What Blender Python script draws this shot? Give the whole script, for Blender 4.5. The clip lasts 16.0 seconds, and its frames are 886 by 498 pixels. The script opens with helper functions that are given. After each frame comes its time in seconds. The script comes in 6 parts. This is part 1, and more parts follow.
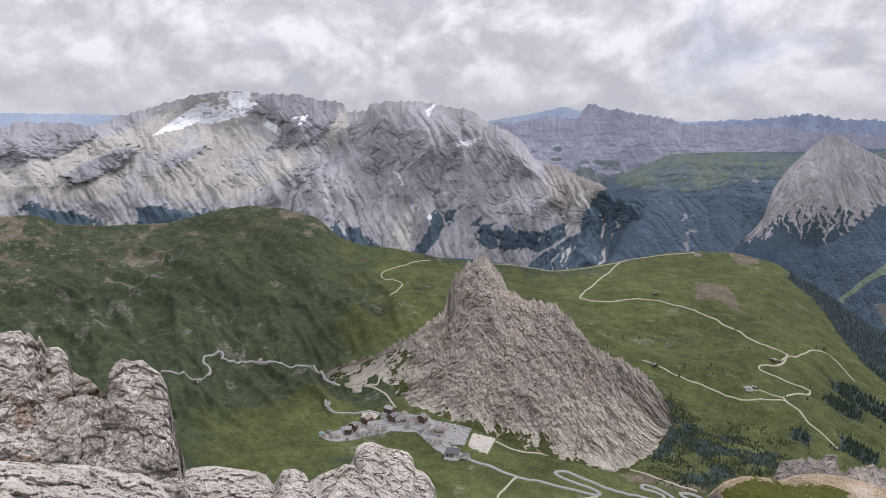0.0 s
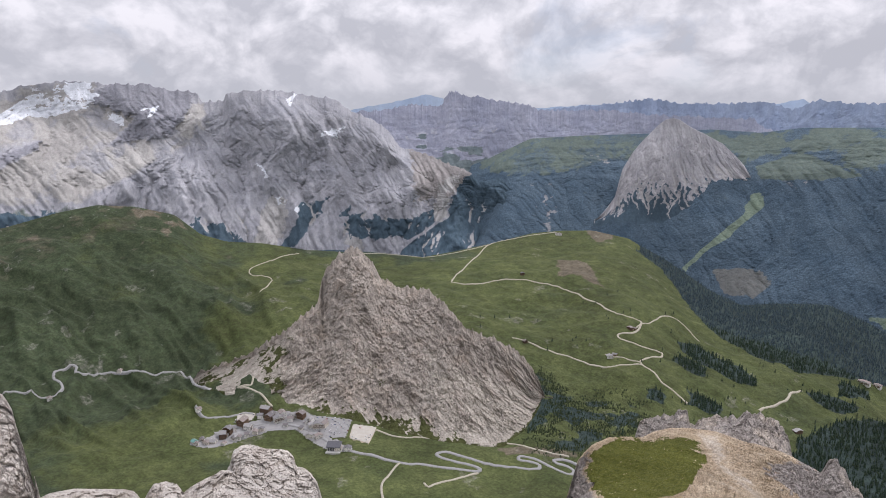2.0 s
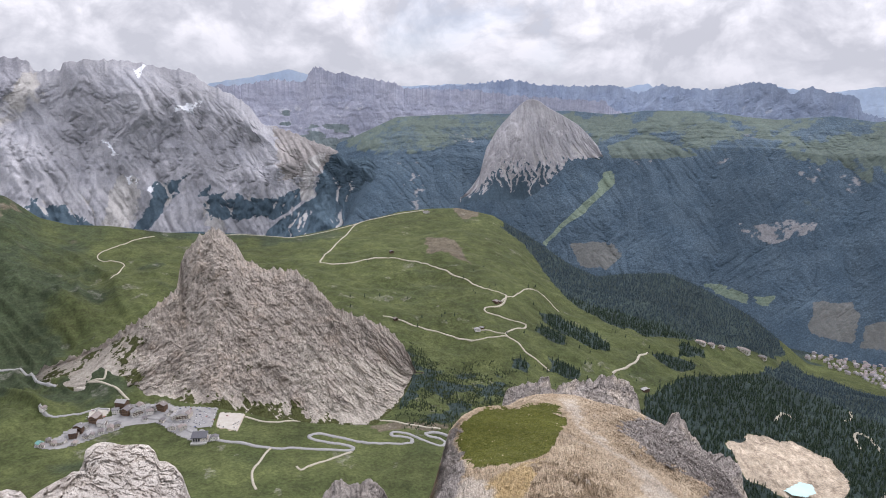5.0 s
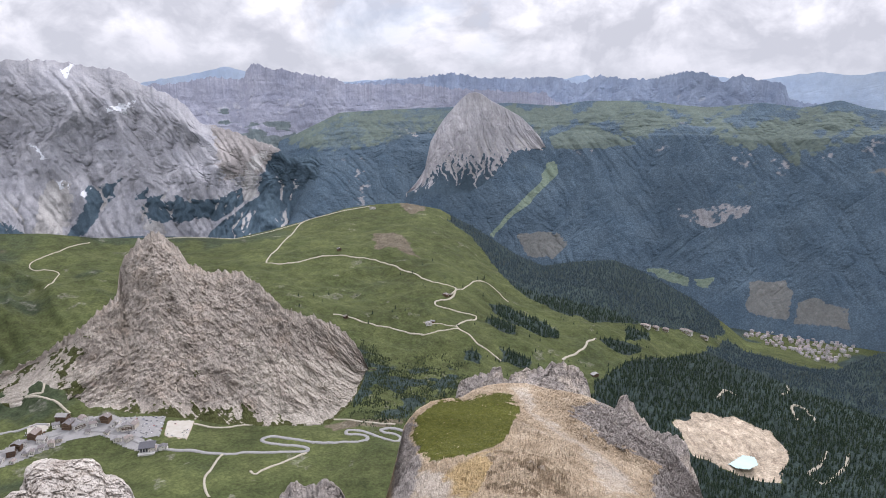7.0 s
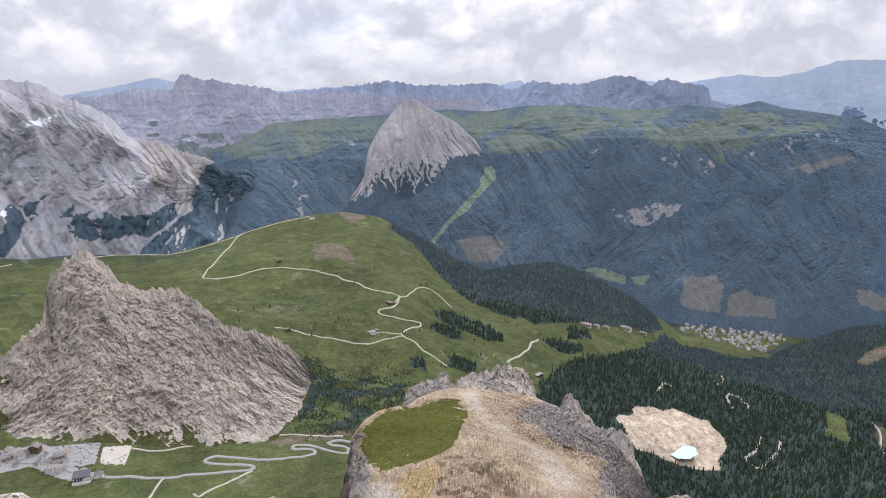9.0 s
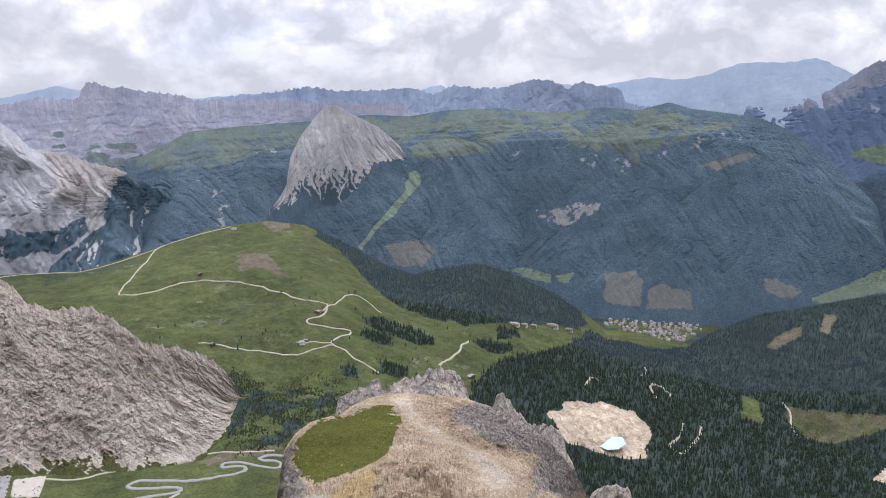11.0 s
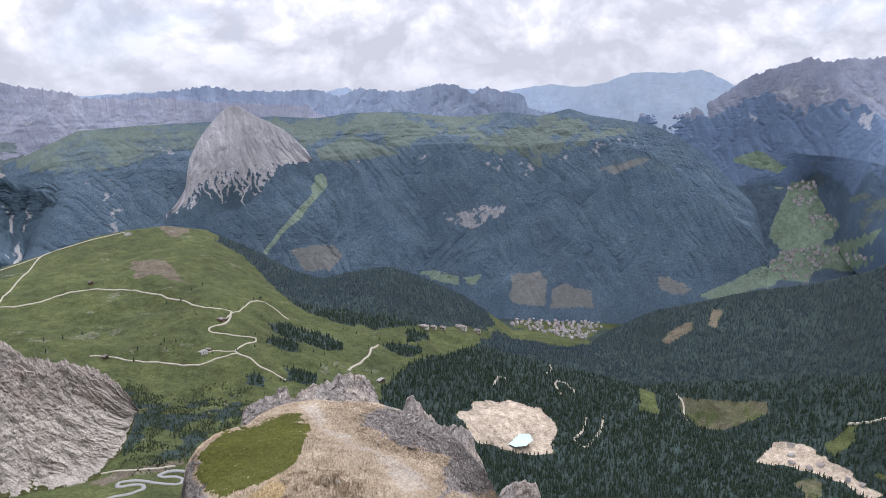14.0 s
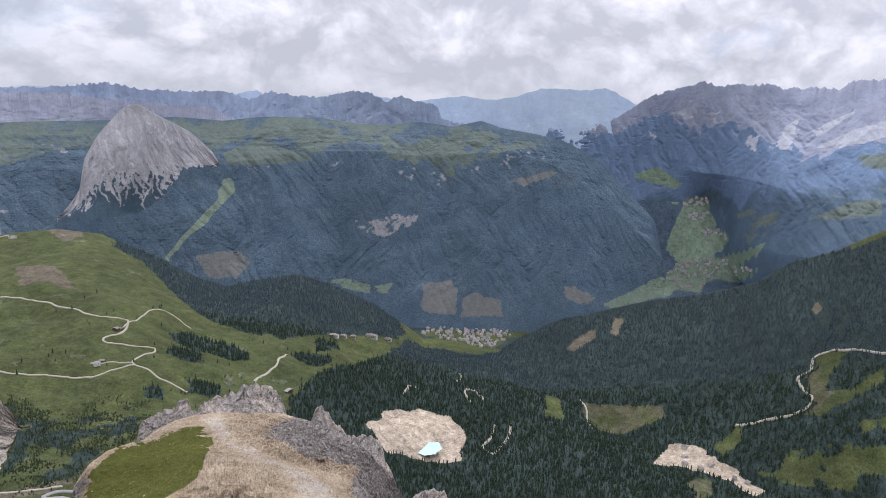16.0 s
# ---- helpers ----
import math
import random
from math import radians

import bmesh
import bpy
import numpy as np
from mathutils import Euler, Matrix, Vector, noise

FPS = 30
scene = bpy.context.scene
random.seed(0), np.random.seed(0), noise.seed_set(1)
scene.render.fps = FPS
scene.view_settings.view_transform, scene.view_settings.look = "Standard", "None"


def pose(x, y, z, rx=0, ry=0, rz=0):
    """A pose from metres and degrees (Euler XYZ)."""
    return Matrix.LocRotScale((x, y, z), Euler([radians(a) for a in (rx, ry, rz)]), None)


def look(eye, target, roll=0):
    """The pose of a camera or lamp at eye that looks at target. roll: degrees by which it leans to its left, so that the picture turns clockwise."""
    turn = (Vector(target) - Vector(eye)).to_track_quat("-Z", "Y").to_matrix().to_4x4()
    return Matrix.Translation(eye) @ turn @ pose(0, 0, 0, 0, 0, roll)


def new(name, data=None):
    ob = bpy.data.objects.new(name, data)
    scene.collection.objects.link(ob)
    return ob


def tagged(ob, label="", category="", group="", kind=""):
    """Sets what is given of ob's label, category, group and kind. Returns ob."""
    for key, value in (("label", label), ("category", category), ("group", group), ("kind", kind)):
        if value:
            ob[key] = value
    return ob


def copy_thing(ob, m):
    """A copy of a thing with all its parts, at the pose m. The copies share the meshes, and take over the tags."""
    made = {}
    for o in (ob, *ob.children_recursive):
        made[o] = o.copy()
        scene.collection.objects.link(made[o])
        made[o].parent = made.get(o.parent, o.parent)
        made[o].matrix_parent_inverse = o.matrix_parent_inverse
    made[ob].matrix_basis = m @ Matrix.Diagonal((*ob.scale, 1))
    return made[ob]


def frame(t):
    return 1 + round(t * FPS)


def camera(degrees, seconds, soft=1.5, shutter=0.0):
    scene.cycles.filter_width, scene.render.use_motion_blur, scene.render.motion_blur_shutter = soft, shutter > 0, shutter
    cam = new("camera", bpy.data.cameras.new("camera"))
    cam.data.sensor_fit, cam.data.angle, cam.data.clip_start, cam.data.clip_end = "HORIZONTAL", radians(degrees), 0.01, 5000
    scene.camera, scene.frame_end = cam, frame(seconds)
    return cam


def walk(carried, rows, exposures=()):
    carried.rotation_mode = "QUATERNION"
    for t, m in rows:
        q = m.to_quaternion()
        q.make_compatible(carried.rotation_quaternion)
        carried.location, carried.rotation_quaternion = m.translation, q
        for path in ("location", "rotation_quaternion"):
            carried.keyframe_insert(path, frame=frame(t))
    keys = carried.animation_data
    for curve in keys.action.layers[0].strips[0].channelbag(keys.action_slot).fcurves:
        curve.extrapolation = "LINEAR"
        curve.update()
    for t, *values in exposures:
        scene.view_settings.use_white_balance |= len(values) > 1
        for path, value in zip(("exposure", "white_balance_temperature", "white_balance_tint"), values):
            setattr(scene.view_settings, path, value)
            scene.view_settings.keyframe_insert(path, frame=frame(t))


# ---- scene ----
# A mountain pass seen from a summit. The viewer stands on one spot and turns to the right.
EYE = 1200.0
cam = camera(67.1, 16.0, soft=1.0)
TURNS = [  # seconds, turn to the left, tilt up, lean to the right
    (0.0, 0.0, -11.53, -0.78), (0.5, -2.51, -11.51, -0.18), (1.0, -5.02, -11.98, 0.21), (1.5, -8.57, -12.09, -0.09),
    (2.0, -11.27, -12.41, -0.05), (2.5, -13.12, -12.53, -0.12), (3.0, -14.45, -12.67, 0.12), (3.5, -16.66, -12.7, 0.55),
    (4.0, -19.32, -13.36, -0.54), (6.5, -25.96, -14.52, -0.54), (7.0, -27.4, -14.49, -0.46), (7.5, -28.61, -14.1, -0.21),
    (8.0, -30.06, -13.81, 0.19), (8.5, -31.68, -13.82, 0.33), (9.0, -32.55, -13.89, 0.43), (11.5, -40.47, -13.44, 1.25),
    (12.0, -41.67, -13.48, 1.32), (12.5, -43.01, -13.91, 0.83), (13.0, -44.22, -14.14, 0.54), (13.5, -45.62, -13.79, 0.55),
    (14.0, -47.02, -13.36, -0.14), (14.5, -50.01, -13.58, -0.47), (15.0, -51.96, -13.58, 0.4), (15.5, -53.52, -12.95, -1.04),
    (16.0, -54.74, -12.44, -2.57),
]
walk(cam, [(t, pose(0, 0, EYE, 0, 0, turn) @ pose(0, 0, 0, 90 + tilt) @ pose(0, 0, 0, 0, 0, -lean)) for t, turn, tilt, lean in TURNS],
     [(0.0, -0.22, 6150, 18), (3.0, -0.2, 6100, 18), (4.0, -0.1, 6100, 18), (6.5, 0.08, 6050, 18), (9.0, 0.08, 6050, 18), (12.5, 0.08, 5920, 18), (15.0, 0.12, 5900, 18), (16.0, -0.08, 5920, 18)])

# ---------------------------------------------------------------- light
SUN_BEARING, SUN_HEIGHT = 62.0, 52.0
world = bpy.data.worlds.new("cloudy_sky")
scene.world = world
world.use_nodes = True


def sky_nodes(tree):
    n, l = tree.nodes, tree.links
    n.clear()
    out, back = n.new("ShaderNodeOutputWorld"), n.new("ShaderNodeBackground")
    sky = n.new("ShaderNodeTexSky")
    sky.sky_type, sky.sun_disc = "NISHITA", False
    sky.sun_elevation, sky.sun_rotation = radians(SUN_HEIGHT), radians(SUN_BEARING)
    sky.altitude = 2900

    def math_node(op, a, b=None):
        m = n.new("ShaderNodeMath")
        m.operation = op
        for k, v in enumerate((a, b)):
            if v is None:
                continue
            if isinstance(v, (int, float)):
                m.inputs[k].default_value = v
            else:
                l.new(v, m.inputs[k])
        return m.outputs[0]

    def noise_node(vec, scale, detail, rough, distortion=0.0):
        t = n.new("ShaderNodeTexNoise")
        t.inputs["Scale"].default_value, t.inputs["Detail"].default_value = scale, detail
        t.inputs["Roughness"].default_value, t.inputs["Distortion"].default_value = rough, distortion
        l.new(vec, t.inputs["Vector"])
        return t.outputs[0]

    def ramp(fac, stops):
        r = n.new("ShaderNodeValToRGB")
        e = r.color_ramp.elements
        while len(e) < len(stops):
            e.new(0.5)
        for k, (p, c) in enumerate(stops):
            e[k].position, e[k].color = p, (*c, 1)
        l.new(fac, r.inputs[0])
        return r.outputs[0]

    def mix(fac, a, b, kind="MIX"):
        m = n.new("ShaderNodeMix")
        m.data_type, m.blend_type = "RGBA", kind
        for v, k in ((fac, 0), (a, 6), (b, 7)):
            if isinstance(v, (int, float)):
                m.inputs[k].default_value = v
            elif isinstance(v, tuple):
                m.inputs[k].default_value = (*v, 1)
            else:
                l.new(v, m.inputs[k])
        return m.outputs[2]

    xyz = n.new("ShaderNodeSeparateXYZ")
    co = n.new("ShaderNodeTexCoord")
    l.new(co.outputs["Generated"], xyz.inputs[0])
    up = math_node("MAXIMUM", xyz.outputs[2], 0.0)
    deck = n.new("ShaderNodeCombineXYZ")
    l.new(xyz.outputs[0], deck.inputs[0])
    l.new(xyz.outputs[1], deck.inputs[1])
    l.new(math_node("MULTIPLY", xyz.outputs[2], 1.35), deck.inputs[2])
    shift = n.new("ShaderNodeVectorMath")
    shift.operation = "ADD"
    shift.inputs[1].default_value = (0.012, 0.006, 0.04)
    l.new(deck.outputs[0], shift.inputs[0])

    def heap(vec):
        a = noise_node(vec, 3.6, 10.0, 0.48, 0.2)
        b = noise_node(vec, 15.0, 8.0, 0.6, 0.4)
        puff = n.new("ShaderNodeTexVoronoi")
        puff.feature = "SMOOTH_F1"
        puff.inputs["Scale"].default_value, puff.inputs["Detail"].default_value = 11.0, 5.0
        puff.inputs["Roughness"].default_value, puff.inputs["Smoothness"].default_value = 0.55, 0.35
        bend = n.new("ShaderNodeVectorMath")
        bend.operation = "MULTIPLY_ADD"
        wob = n.new("ShaderNodeTexNoise")
        wob.inputs["Scale"].default_value, wob.inputs["Detail"].default_value = 5.0, 6.0
        l.new(vec, wob.inputs["Vector"])
        l.new(wob.outputs[1], bend.inputs[0])
        bend.inputs[1].default_value = (0.16, 0.16, 0.16)
        l.new(vec, bend.inputs[2])
        l.new(bend.outputs[0], puff.inputs["Vector"])
        round_top = math_node("SUBTRACT", 1.0, puff.outputs["Distance"])
        soft = math_node("ADD", math_node("MULTIPLY", a, 0.62), math_node("MULTIPLY", b, 0.16))
        return math_node("ADD", soft, math_node("MULTIPLY", round_top, 0.32))

    body, above = heap(deck.outputs[0]), heap(shift.outputs[0])
    lit = math_node("ADD", math_node("MULTIPLY", math_node("SUBTRACT", body, above), 3.6), 0.46)
    tone = math_node("ADD", math_node("MULTIPLY", lit, 0.62), math_node("MULTIPLY", math_node("SUBTRACT", body, 0.3), 0.95))
    cloud = ramp(tone, [(0.02, (0.65, 0.66, 0.675)), (0.28, (0.765, 0.77, 0.776)), (0.46, (0.855, 0.857, 0.856)), (0.60, (0.94, 0.936, 0.93)), (0.82, (1.06, 1.045, 1.03))])
    gap = ramp(noise_node(deck.outputs[0], 3.3, 8.0, 0.6, 0.4), [(0.60, (0, 0, 0)), (0.68, (1, 1, 1))])
    blue = mix(1.0, sky.outputs[0], (0.11, 0.11, 0.11), "MULTIPLY")
    both = mix(math_node("MULTIPLY", gap, 0.35), cloud, mix(0.45, blue, (0.62, 0.67, 0.74)))
    low = ramp(up, [(0.0, (1, 1, 1)), (0.07, (0, 0, 0))])
    both = mix(math_node("MULTIPLY", low, 0.5), both, (0.76, 0.78, 0.80))
    lift = math_node("ADD", math_node("MULTIPLY", up, 1.25), 0.86)
    rise = n.new("ShaderNodeVectorMath")
    rise.operation = "SCALE"
    l.new(both, rise.inputs[0]), l.new(lift, rise.inputs[3])
    l.new(rise.outputs[0], back.inputs[0])
    back.inputs[1].default_value = 1.0
    l.new(back.outputs[0], out.inputs[0])


sky_nodes(world.node_tree)
sun = new("sun", bpy.data.lights.new("sun", "SUN"))
sun.data.energy, sun.data.angle, sun.data.color = 2.4, radians(10), (1.0, 0.96, 0.9)
sun.matrix_world = look(
    (0, 0, 0),
    (-math.sin(radians(SUN_BEARING)) * math.cos(radians(SUN_HEIGHT)), -math.cos(radians(SUN_BEARING)) * math.cos(radians(SUN_HEIGHT)), -math.sin(radians(SUN_HEIGHT))),
)

# ---------------------------------------------------------------- materials


def surface(name, base, layers=(), grain=0.08, bump=0.6, bump_scale=0.12, rough=0.9, tint=0.25, big=0.01):
    """A ground or rock material. layers: (attribute, dark colour, light colour, noise scale) laid over the base in turn."""
    m = bpy.data.materials.new(name)
    m.use_nodes = True
    n, l = m.node_tree.nodes, m.node_tree.links
    bsdf = n["Principled BSDF"]
    bsdf.inputs["Roughness"].default_value = rough
    bsdf.inputs["Specular IOR Level"].default_value = 0.15
    co = n.new("ShaderNodeTexCoord").outputs["Object"]

    def noise_at(scale, detail=6.0, r=0.62):
        t = n.new("ShaderNodeTexNoise")
        t.inputs["Scale"].default_value, t.inputs["Detail"].default_value, t.inputs["Roughness"].default_value = scale, detail, r
        l.new(co, t.inputs["Vector"])
        return t.outputs[0]

    def spread(fac, lo, hi):
        r = n.new("ShaderNodeMapRange")
        r.inputs[1].default_value, r.inputs[2].default_value = lo, hi
        l.new(fac, r.inputs[0])
        return r.outputs[0]

    def blend(fac, a, b, kind="MIX"):
        x = n.new("ShaderNodeMix")
        x.data_type, x.blend_type = "RGBA", kind
        for v, k in ((fac, 0), (a, 6), (b, 7)):
            if isinstance(v, (int, float)):
                x.inputs[k].default_value = v
            elif isinstance(v, tuple):
                x.inputs[k].default_value = (*v, 1)
            else:
                l.new(v, x.inputs[k])
        return x.outputs[2]

    colour = blend(spread(noise_at(grain), 0.32, 0.68), base[0], base[1])
    for attribute, dark, light, scale in layers:
        a = n.new("ShaderNodeAttribute")
        a.attribute_name = attribute
        edge = n.new("ShaderNodeMath")
        edge.operation = "ADD"
        l.new(a.outputs["Fac"], edge.inputs[0])
        wob = n.new("ShaderNodeMath")
        wob.operation = "MULTIPLY_ADD"
        l.new(noise_at(scale, 5.0, 0.7), wob.inputs[0])
        wob.inputs[1].default_value, wob.inputs[2].default_value = 0.5, -0.25
        l.new(wob.outputs[0], edge.inputs[1])
        over = blend(spread(noise_at(scale * 1.7), 0.32, 0.68), dark, light)
        colour = blend(spread(edge.outputs[0], 0.35, 0.65), colour, over)
    shade = blend(spread(noise_at(big, 4.0), 0.3, 0.7), (1 - tint,) * 3, (1 + tint * 0.6,) * 3)
    colour = blend(1.0, colour, shade, "MULTIPLY")
    for scale, low, high in ((0.035, 0.80, 1.18), (0.17, 0.74, 1.26)):
        colour = blend(1.0, colour, blend(spread(noise_at(scale, 4.0, 0.7), 0.38, 0.62), (low,) * 3, (high,) * 3), "MULTIPLY")
    l.new(colour, bsdf.inputs["Base Color"])
    if bump:
        b = n.new("ShaderNodeBump")
        b.inputs["Strength"].default_value, b.inputs["Distance"].default_value = bump, 1.0 / bump_scale * 0.25
        l.new(noise_at(bump_scale, 8.0, 0.7), b.inputs["Height"])
        l.new(b.outputs[0], bsdf.inputs["Normal"])
    return m


def rock(name, dark, light, size, layers=(), streak=0.35, crack=0.35, bump=0.8, tint=0.2, warm=None, grit=0.28, upright=0.65, crowns=0.0):
    """A rock material whose finest mark is about size metres. layers as in surface()."""
    m = bpy.data.materials.new(name)
    m.use_nodes = True
    n, l = m.node_tree.nodes, m.node_tree.links
    bsdf = n["Principled BSDF"]
    bsdf.inputs["Roughness"].default_value = 0.92
    bsdf.inputs["Specular IOR Level"].default_value = 0.12
    co = n.new("ShaderNodeTexCoord").outputs["Object"]
    run = n.new("ShaderNodeAttribute")
    run.attribute_name = "run"
    tall = n.new("ShaderNodeMapping")
    tall.inputs["Scale"].default_value = (1, upright, 1)
    tall.inputs["Rotation"].default_value = (0, 0, 0.12)
    l.new(run.outputs["Vector"], tall.inputs["Vector"])

    def noise_at(scale, detail=6.0, r=0.65, vec=None, wrap=0.0):
        t = n.new("ShaderNodeTexNoise")
        t.inputs["Scale"].default_value, t.inputs["Detail"].default_value, t.inputs["Roughness"].default_value = scale, detail, r
        t.inputs["Distortion"].default_value = wrap
        l.new(vec or co, t.inputs["Vector"])
        return t.outputs[0]

    def spread(fac, lo, hi, a=0.0, b=1.0):
        r = n.new("ShaderNodeMapRange")
        r.inputs[1].default_value, r.inputs[2].default_value = lo, hi
        r.inputs[3].default_value, r.inputs[4].default_value = a, b
        l.new(fac, r.inputs[0])
        return r.outputs[0]

    def blend(fac, a, b, kind="MIX"):
        x = n.new("ShaderNodeMix")
        x.data_type, x.blend_type = "RGBA", kind
        for v, k in ((fac, 0), (a, 6), (b, 7)):
            if isinstance(v, (int, float)):
                x.inputs[k].default_value = v
            elif isinstance(v, tuple):
                x.inputs[k].default_value = (*v, 1)
            else:
                l.new(v, x.inputs[k])
        return x.outputs[2]

    def times(a, b):
        x = n.new("ShaderNodeMath")
        x.operation = "MULTIPLY"
        l.new(a, x.inputs[0]), l.new(b, x.inputs[1])
        return x.outputs[0]

    streaks = noise_at(1 / (14 * size), 8.0, 0.72, tall.outputs[0], 0.4)
    fine = noise_at(1 / (4 * size), 5.0, 0.75)
    colour = blend(spread(noise_at(1 / (45 * size), 5.0), 0.34, 0.66), dark, light)
    if warm:
        colour = blend(spread(noise_at(1 / (60 * size), 6.0, 0.7), 0.50, 0.64), colour, warm)
    if crowns:
        v = n.new("ShaderNodeTexVoronoi")
        v.inputs["Scale"].default_value = 1 / crowns
        l.new(co, v.inputs["Vector"])
        colour = blend(0.55, colour, blend(spread(v.outputs["Distance"], 0.1, 0.75), (1.3,) * 3, (0.62,) * 3), "MULTIPLY")
    for attribute, lo, hi, scale in layers:
        a = n.new("ShaderNodeAttribute")
        a.attribute_name = attribute
        wob = n.new("ShaderNodeMath")
        wob.operation = "MULTIPLY_ADD"
        l.new(noise_at(scale, 7.0, 0.75), wob.inputs[0])
        wob.inputs[1].default_value = 0.6
        wob.inputs[2].default_value = -0.30
        edge = n.new("ShaderNodeMath")
        edge.operation = "ADD"
        l.new(a.outputs["Fac"], edge.inputs[0]), l.new(wob.outputs[0], edge.inputs[1])
        colour = blend(spread(edge.outputs[0], 0.38, 0.62), colour, blend(spread(noise_at(scale * 2.3, 5.0, 0.7), 0.3, 0.7), lo, hi))
    marks = times(spread(streaks, 0.36, 0.64, 1 - streak, 1 + streak * 0.8), spread(fine, 0.36, 0.64, 1 - grit, 1 + grit * 0.93))
    if crack:
        v = n.new("ShaderNodeTexVoronoi")
        v.feature = "DISTANCE_TO_EDGE"
        v.inputs["Scale"].default_value = 1 / (16 * size)
        noisy = n.new("ShaderNodeTexNoise")
        noisy.inputs["Scale"].default_value, noisy.inputs["Detail"].default_value = 1 / (12 * size), 5.0
        l.new(co, noisy.inputs["Vector"])
        push = n.new("ShaderNodeVectorMath")
        push.operation = "MULTIPLY_ADD"
        l.new(noisy.outputs[1], push.inputs[0])
        push.inputs[1].default_value = (14 * size,) * 3
        l.new(tall.outputs[0], push.inputs[2])
        l.new(push.outputs[0], v.inputs["Vector"])
        marks = times(marks, spread(v.outputs["Distance"], 0.0, 0.11, 1 - crack, 1.0))
    shade = blend(spread(noise_at(1 / (160 * size), 4.0), 0.3, 0.7), (1 - tint,) * 3, (1 + tint * 0.6,) * 3)
    grey = n.new("ShaderNodeCombineColor")
    for k in range(3):
        l.new(marks, grey.inputs[k])
    colour = blend(1.0, blend(1.0, colour, shade, "MULTIPLY"), grey.outputs[0], "MULTIPLY")
    l.new(colour, bsdf.inputs["Base Color"])
    b = n.new("ShaderNodeBump")
    b.inputs["Strength"].default_value, b.inputs["Distance"].default_value = bump, size * 5
    l.new(marks, b.inputs["Height"])
    l.new(b.outputs[0], bsdf.inputs["Normal"])
    return m


GRASS_D, GRASS_L = (0.046, 0.058, 0.020), (0.076, 0.088, 0.032)
M_GROUND = surface("alpine_meadow", (GRASS_D, GRASS_L), [
    # Darker green that puts the cloud shadow of the west slope into the colour.
    ("shaded_turf", (0.030, 0.043, 0.021), (0.047, 0.060, 0.030), 0.03),
    ("brown", (0.090, 0.078, 0.056), (0.135, 0.115, 0.080), 0.03),
    ("stone", (0.16, 0.15, 0.13), (0.34, 0.32, 0.29), 0.09),
    ("sand", (0.30, 0.245, 0.18), (0.45, 0.38, 0.295), 0.03),
    ("wood", (0.022, 0.036, 0.034), (0.036, 0.052, 0.046), 0.05),
    ("bench", (0.22, 0.175, 0.13), (0.32, 0.265, 0.205), 0.05),
    # Valley woods and fields in bluer, paler colours that stand in for haze.
    ("hazed_wood", (0.062, 0.092, 0.125), (0.085, 0.118, 0.150), 0.015),
    ("hazed_field", (0.15, 0.205, 0.15), (0.22, 0.275, 0.19), 0.02)], grain=0.012, bump=0.5, bump_scale=0.06, tint=0.3, big=0.004)
M_CONE = rock("grey_brown_limestone", (0.27, 0.238, 0.205), (0.40, 0.36, 0.315), 0.9, [
    ("scree", (0.37, 0.335, 0.285), (0.47, 0.43, 0.375), 0.05),
    ("grass", (0.050, 0.058, 0.020), (0.085, 0.088, 0.034), 0.12)], streak=0.22, crack=0.12, bump=0.5, warm=(0.36, 0.31, 0.26), grit=0.24, upright=0.6)
# The bluish cast of the rock and the blue woods are painted haze.
M_MASSIF = rock("pale_hazed_dolomite", (0.30, 0.303, 0.328), (0.40, 0.397, 0.415), 3.0, [
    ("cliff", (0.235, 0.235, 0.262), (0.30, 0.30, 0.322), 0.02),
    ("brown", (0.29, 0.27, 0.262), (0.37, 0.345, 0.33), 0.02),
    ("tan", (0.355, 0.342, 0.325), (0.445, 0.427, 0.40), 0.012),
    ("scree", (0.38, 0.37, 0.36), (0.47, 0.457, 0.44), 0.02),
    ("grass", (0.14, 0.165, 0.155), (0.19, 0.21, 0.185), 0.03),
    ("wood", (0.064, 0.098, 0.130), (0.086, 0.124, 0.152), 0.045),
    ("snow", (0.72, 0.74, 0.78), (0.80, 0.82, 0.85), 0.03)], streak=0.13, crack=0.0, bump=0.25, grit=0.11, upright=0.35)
# Next three: rock colours made bluer and flatter to paint in the distance haze.
M_WALL = rock("haze_purple_dolomite", (0.275, 0.29, 0.36), (0.355, 0.365, 0.43), 3.6, [
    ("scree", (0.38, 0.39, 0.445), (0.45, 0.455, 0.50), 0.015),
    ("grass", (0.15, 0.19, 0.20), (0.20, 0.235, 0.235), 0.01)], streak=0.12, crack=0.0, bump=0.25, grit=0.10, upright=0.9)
M_RANGE = rock("haze_blue_range", (0.25, 0.305, 0.415), (0.33, 0.385, 0.49), 4.0, [
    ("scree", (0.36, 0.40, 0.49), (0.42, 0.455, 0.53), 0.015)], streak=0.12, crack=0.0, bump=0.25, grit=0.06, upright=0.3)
M_FAR = rock("pale_haze_blue_range", (0.46, 0.56, 0.70), (0.54, 0.63, 0.74), 4.5, [("grass", (0.41, 0.515, 0.67), (0.46, 0.56, 0.70), 0.01), ("scree", (0.58, 0.66, 0.76), (0.66, 0.72, 0.80), 0.01)], streak=0.06, crack=0.0, bump=0.15, tint=0.08, grit=0.04)
# Aerial haze is put into these colours: blue woods, pale bluish rock and fields.
M_EAST = rock("haze_blue_mountain", (0.245, 0.27, 0.345), (0.31, 0.33, 0.40), 3.8, [
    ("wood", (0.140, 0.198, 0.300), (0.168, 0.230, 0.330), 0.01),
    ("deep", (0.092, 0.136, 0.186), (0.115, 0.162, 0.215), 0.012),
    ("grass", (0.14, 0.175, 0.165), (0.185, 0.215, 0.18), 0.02),
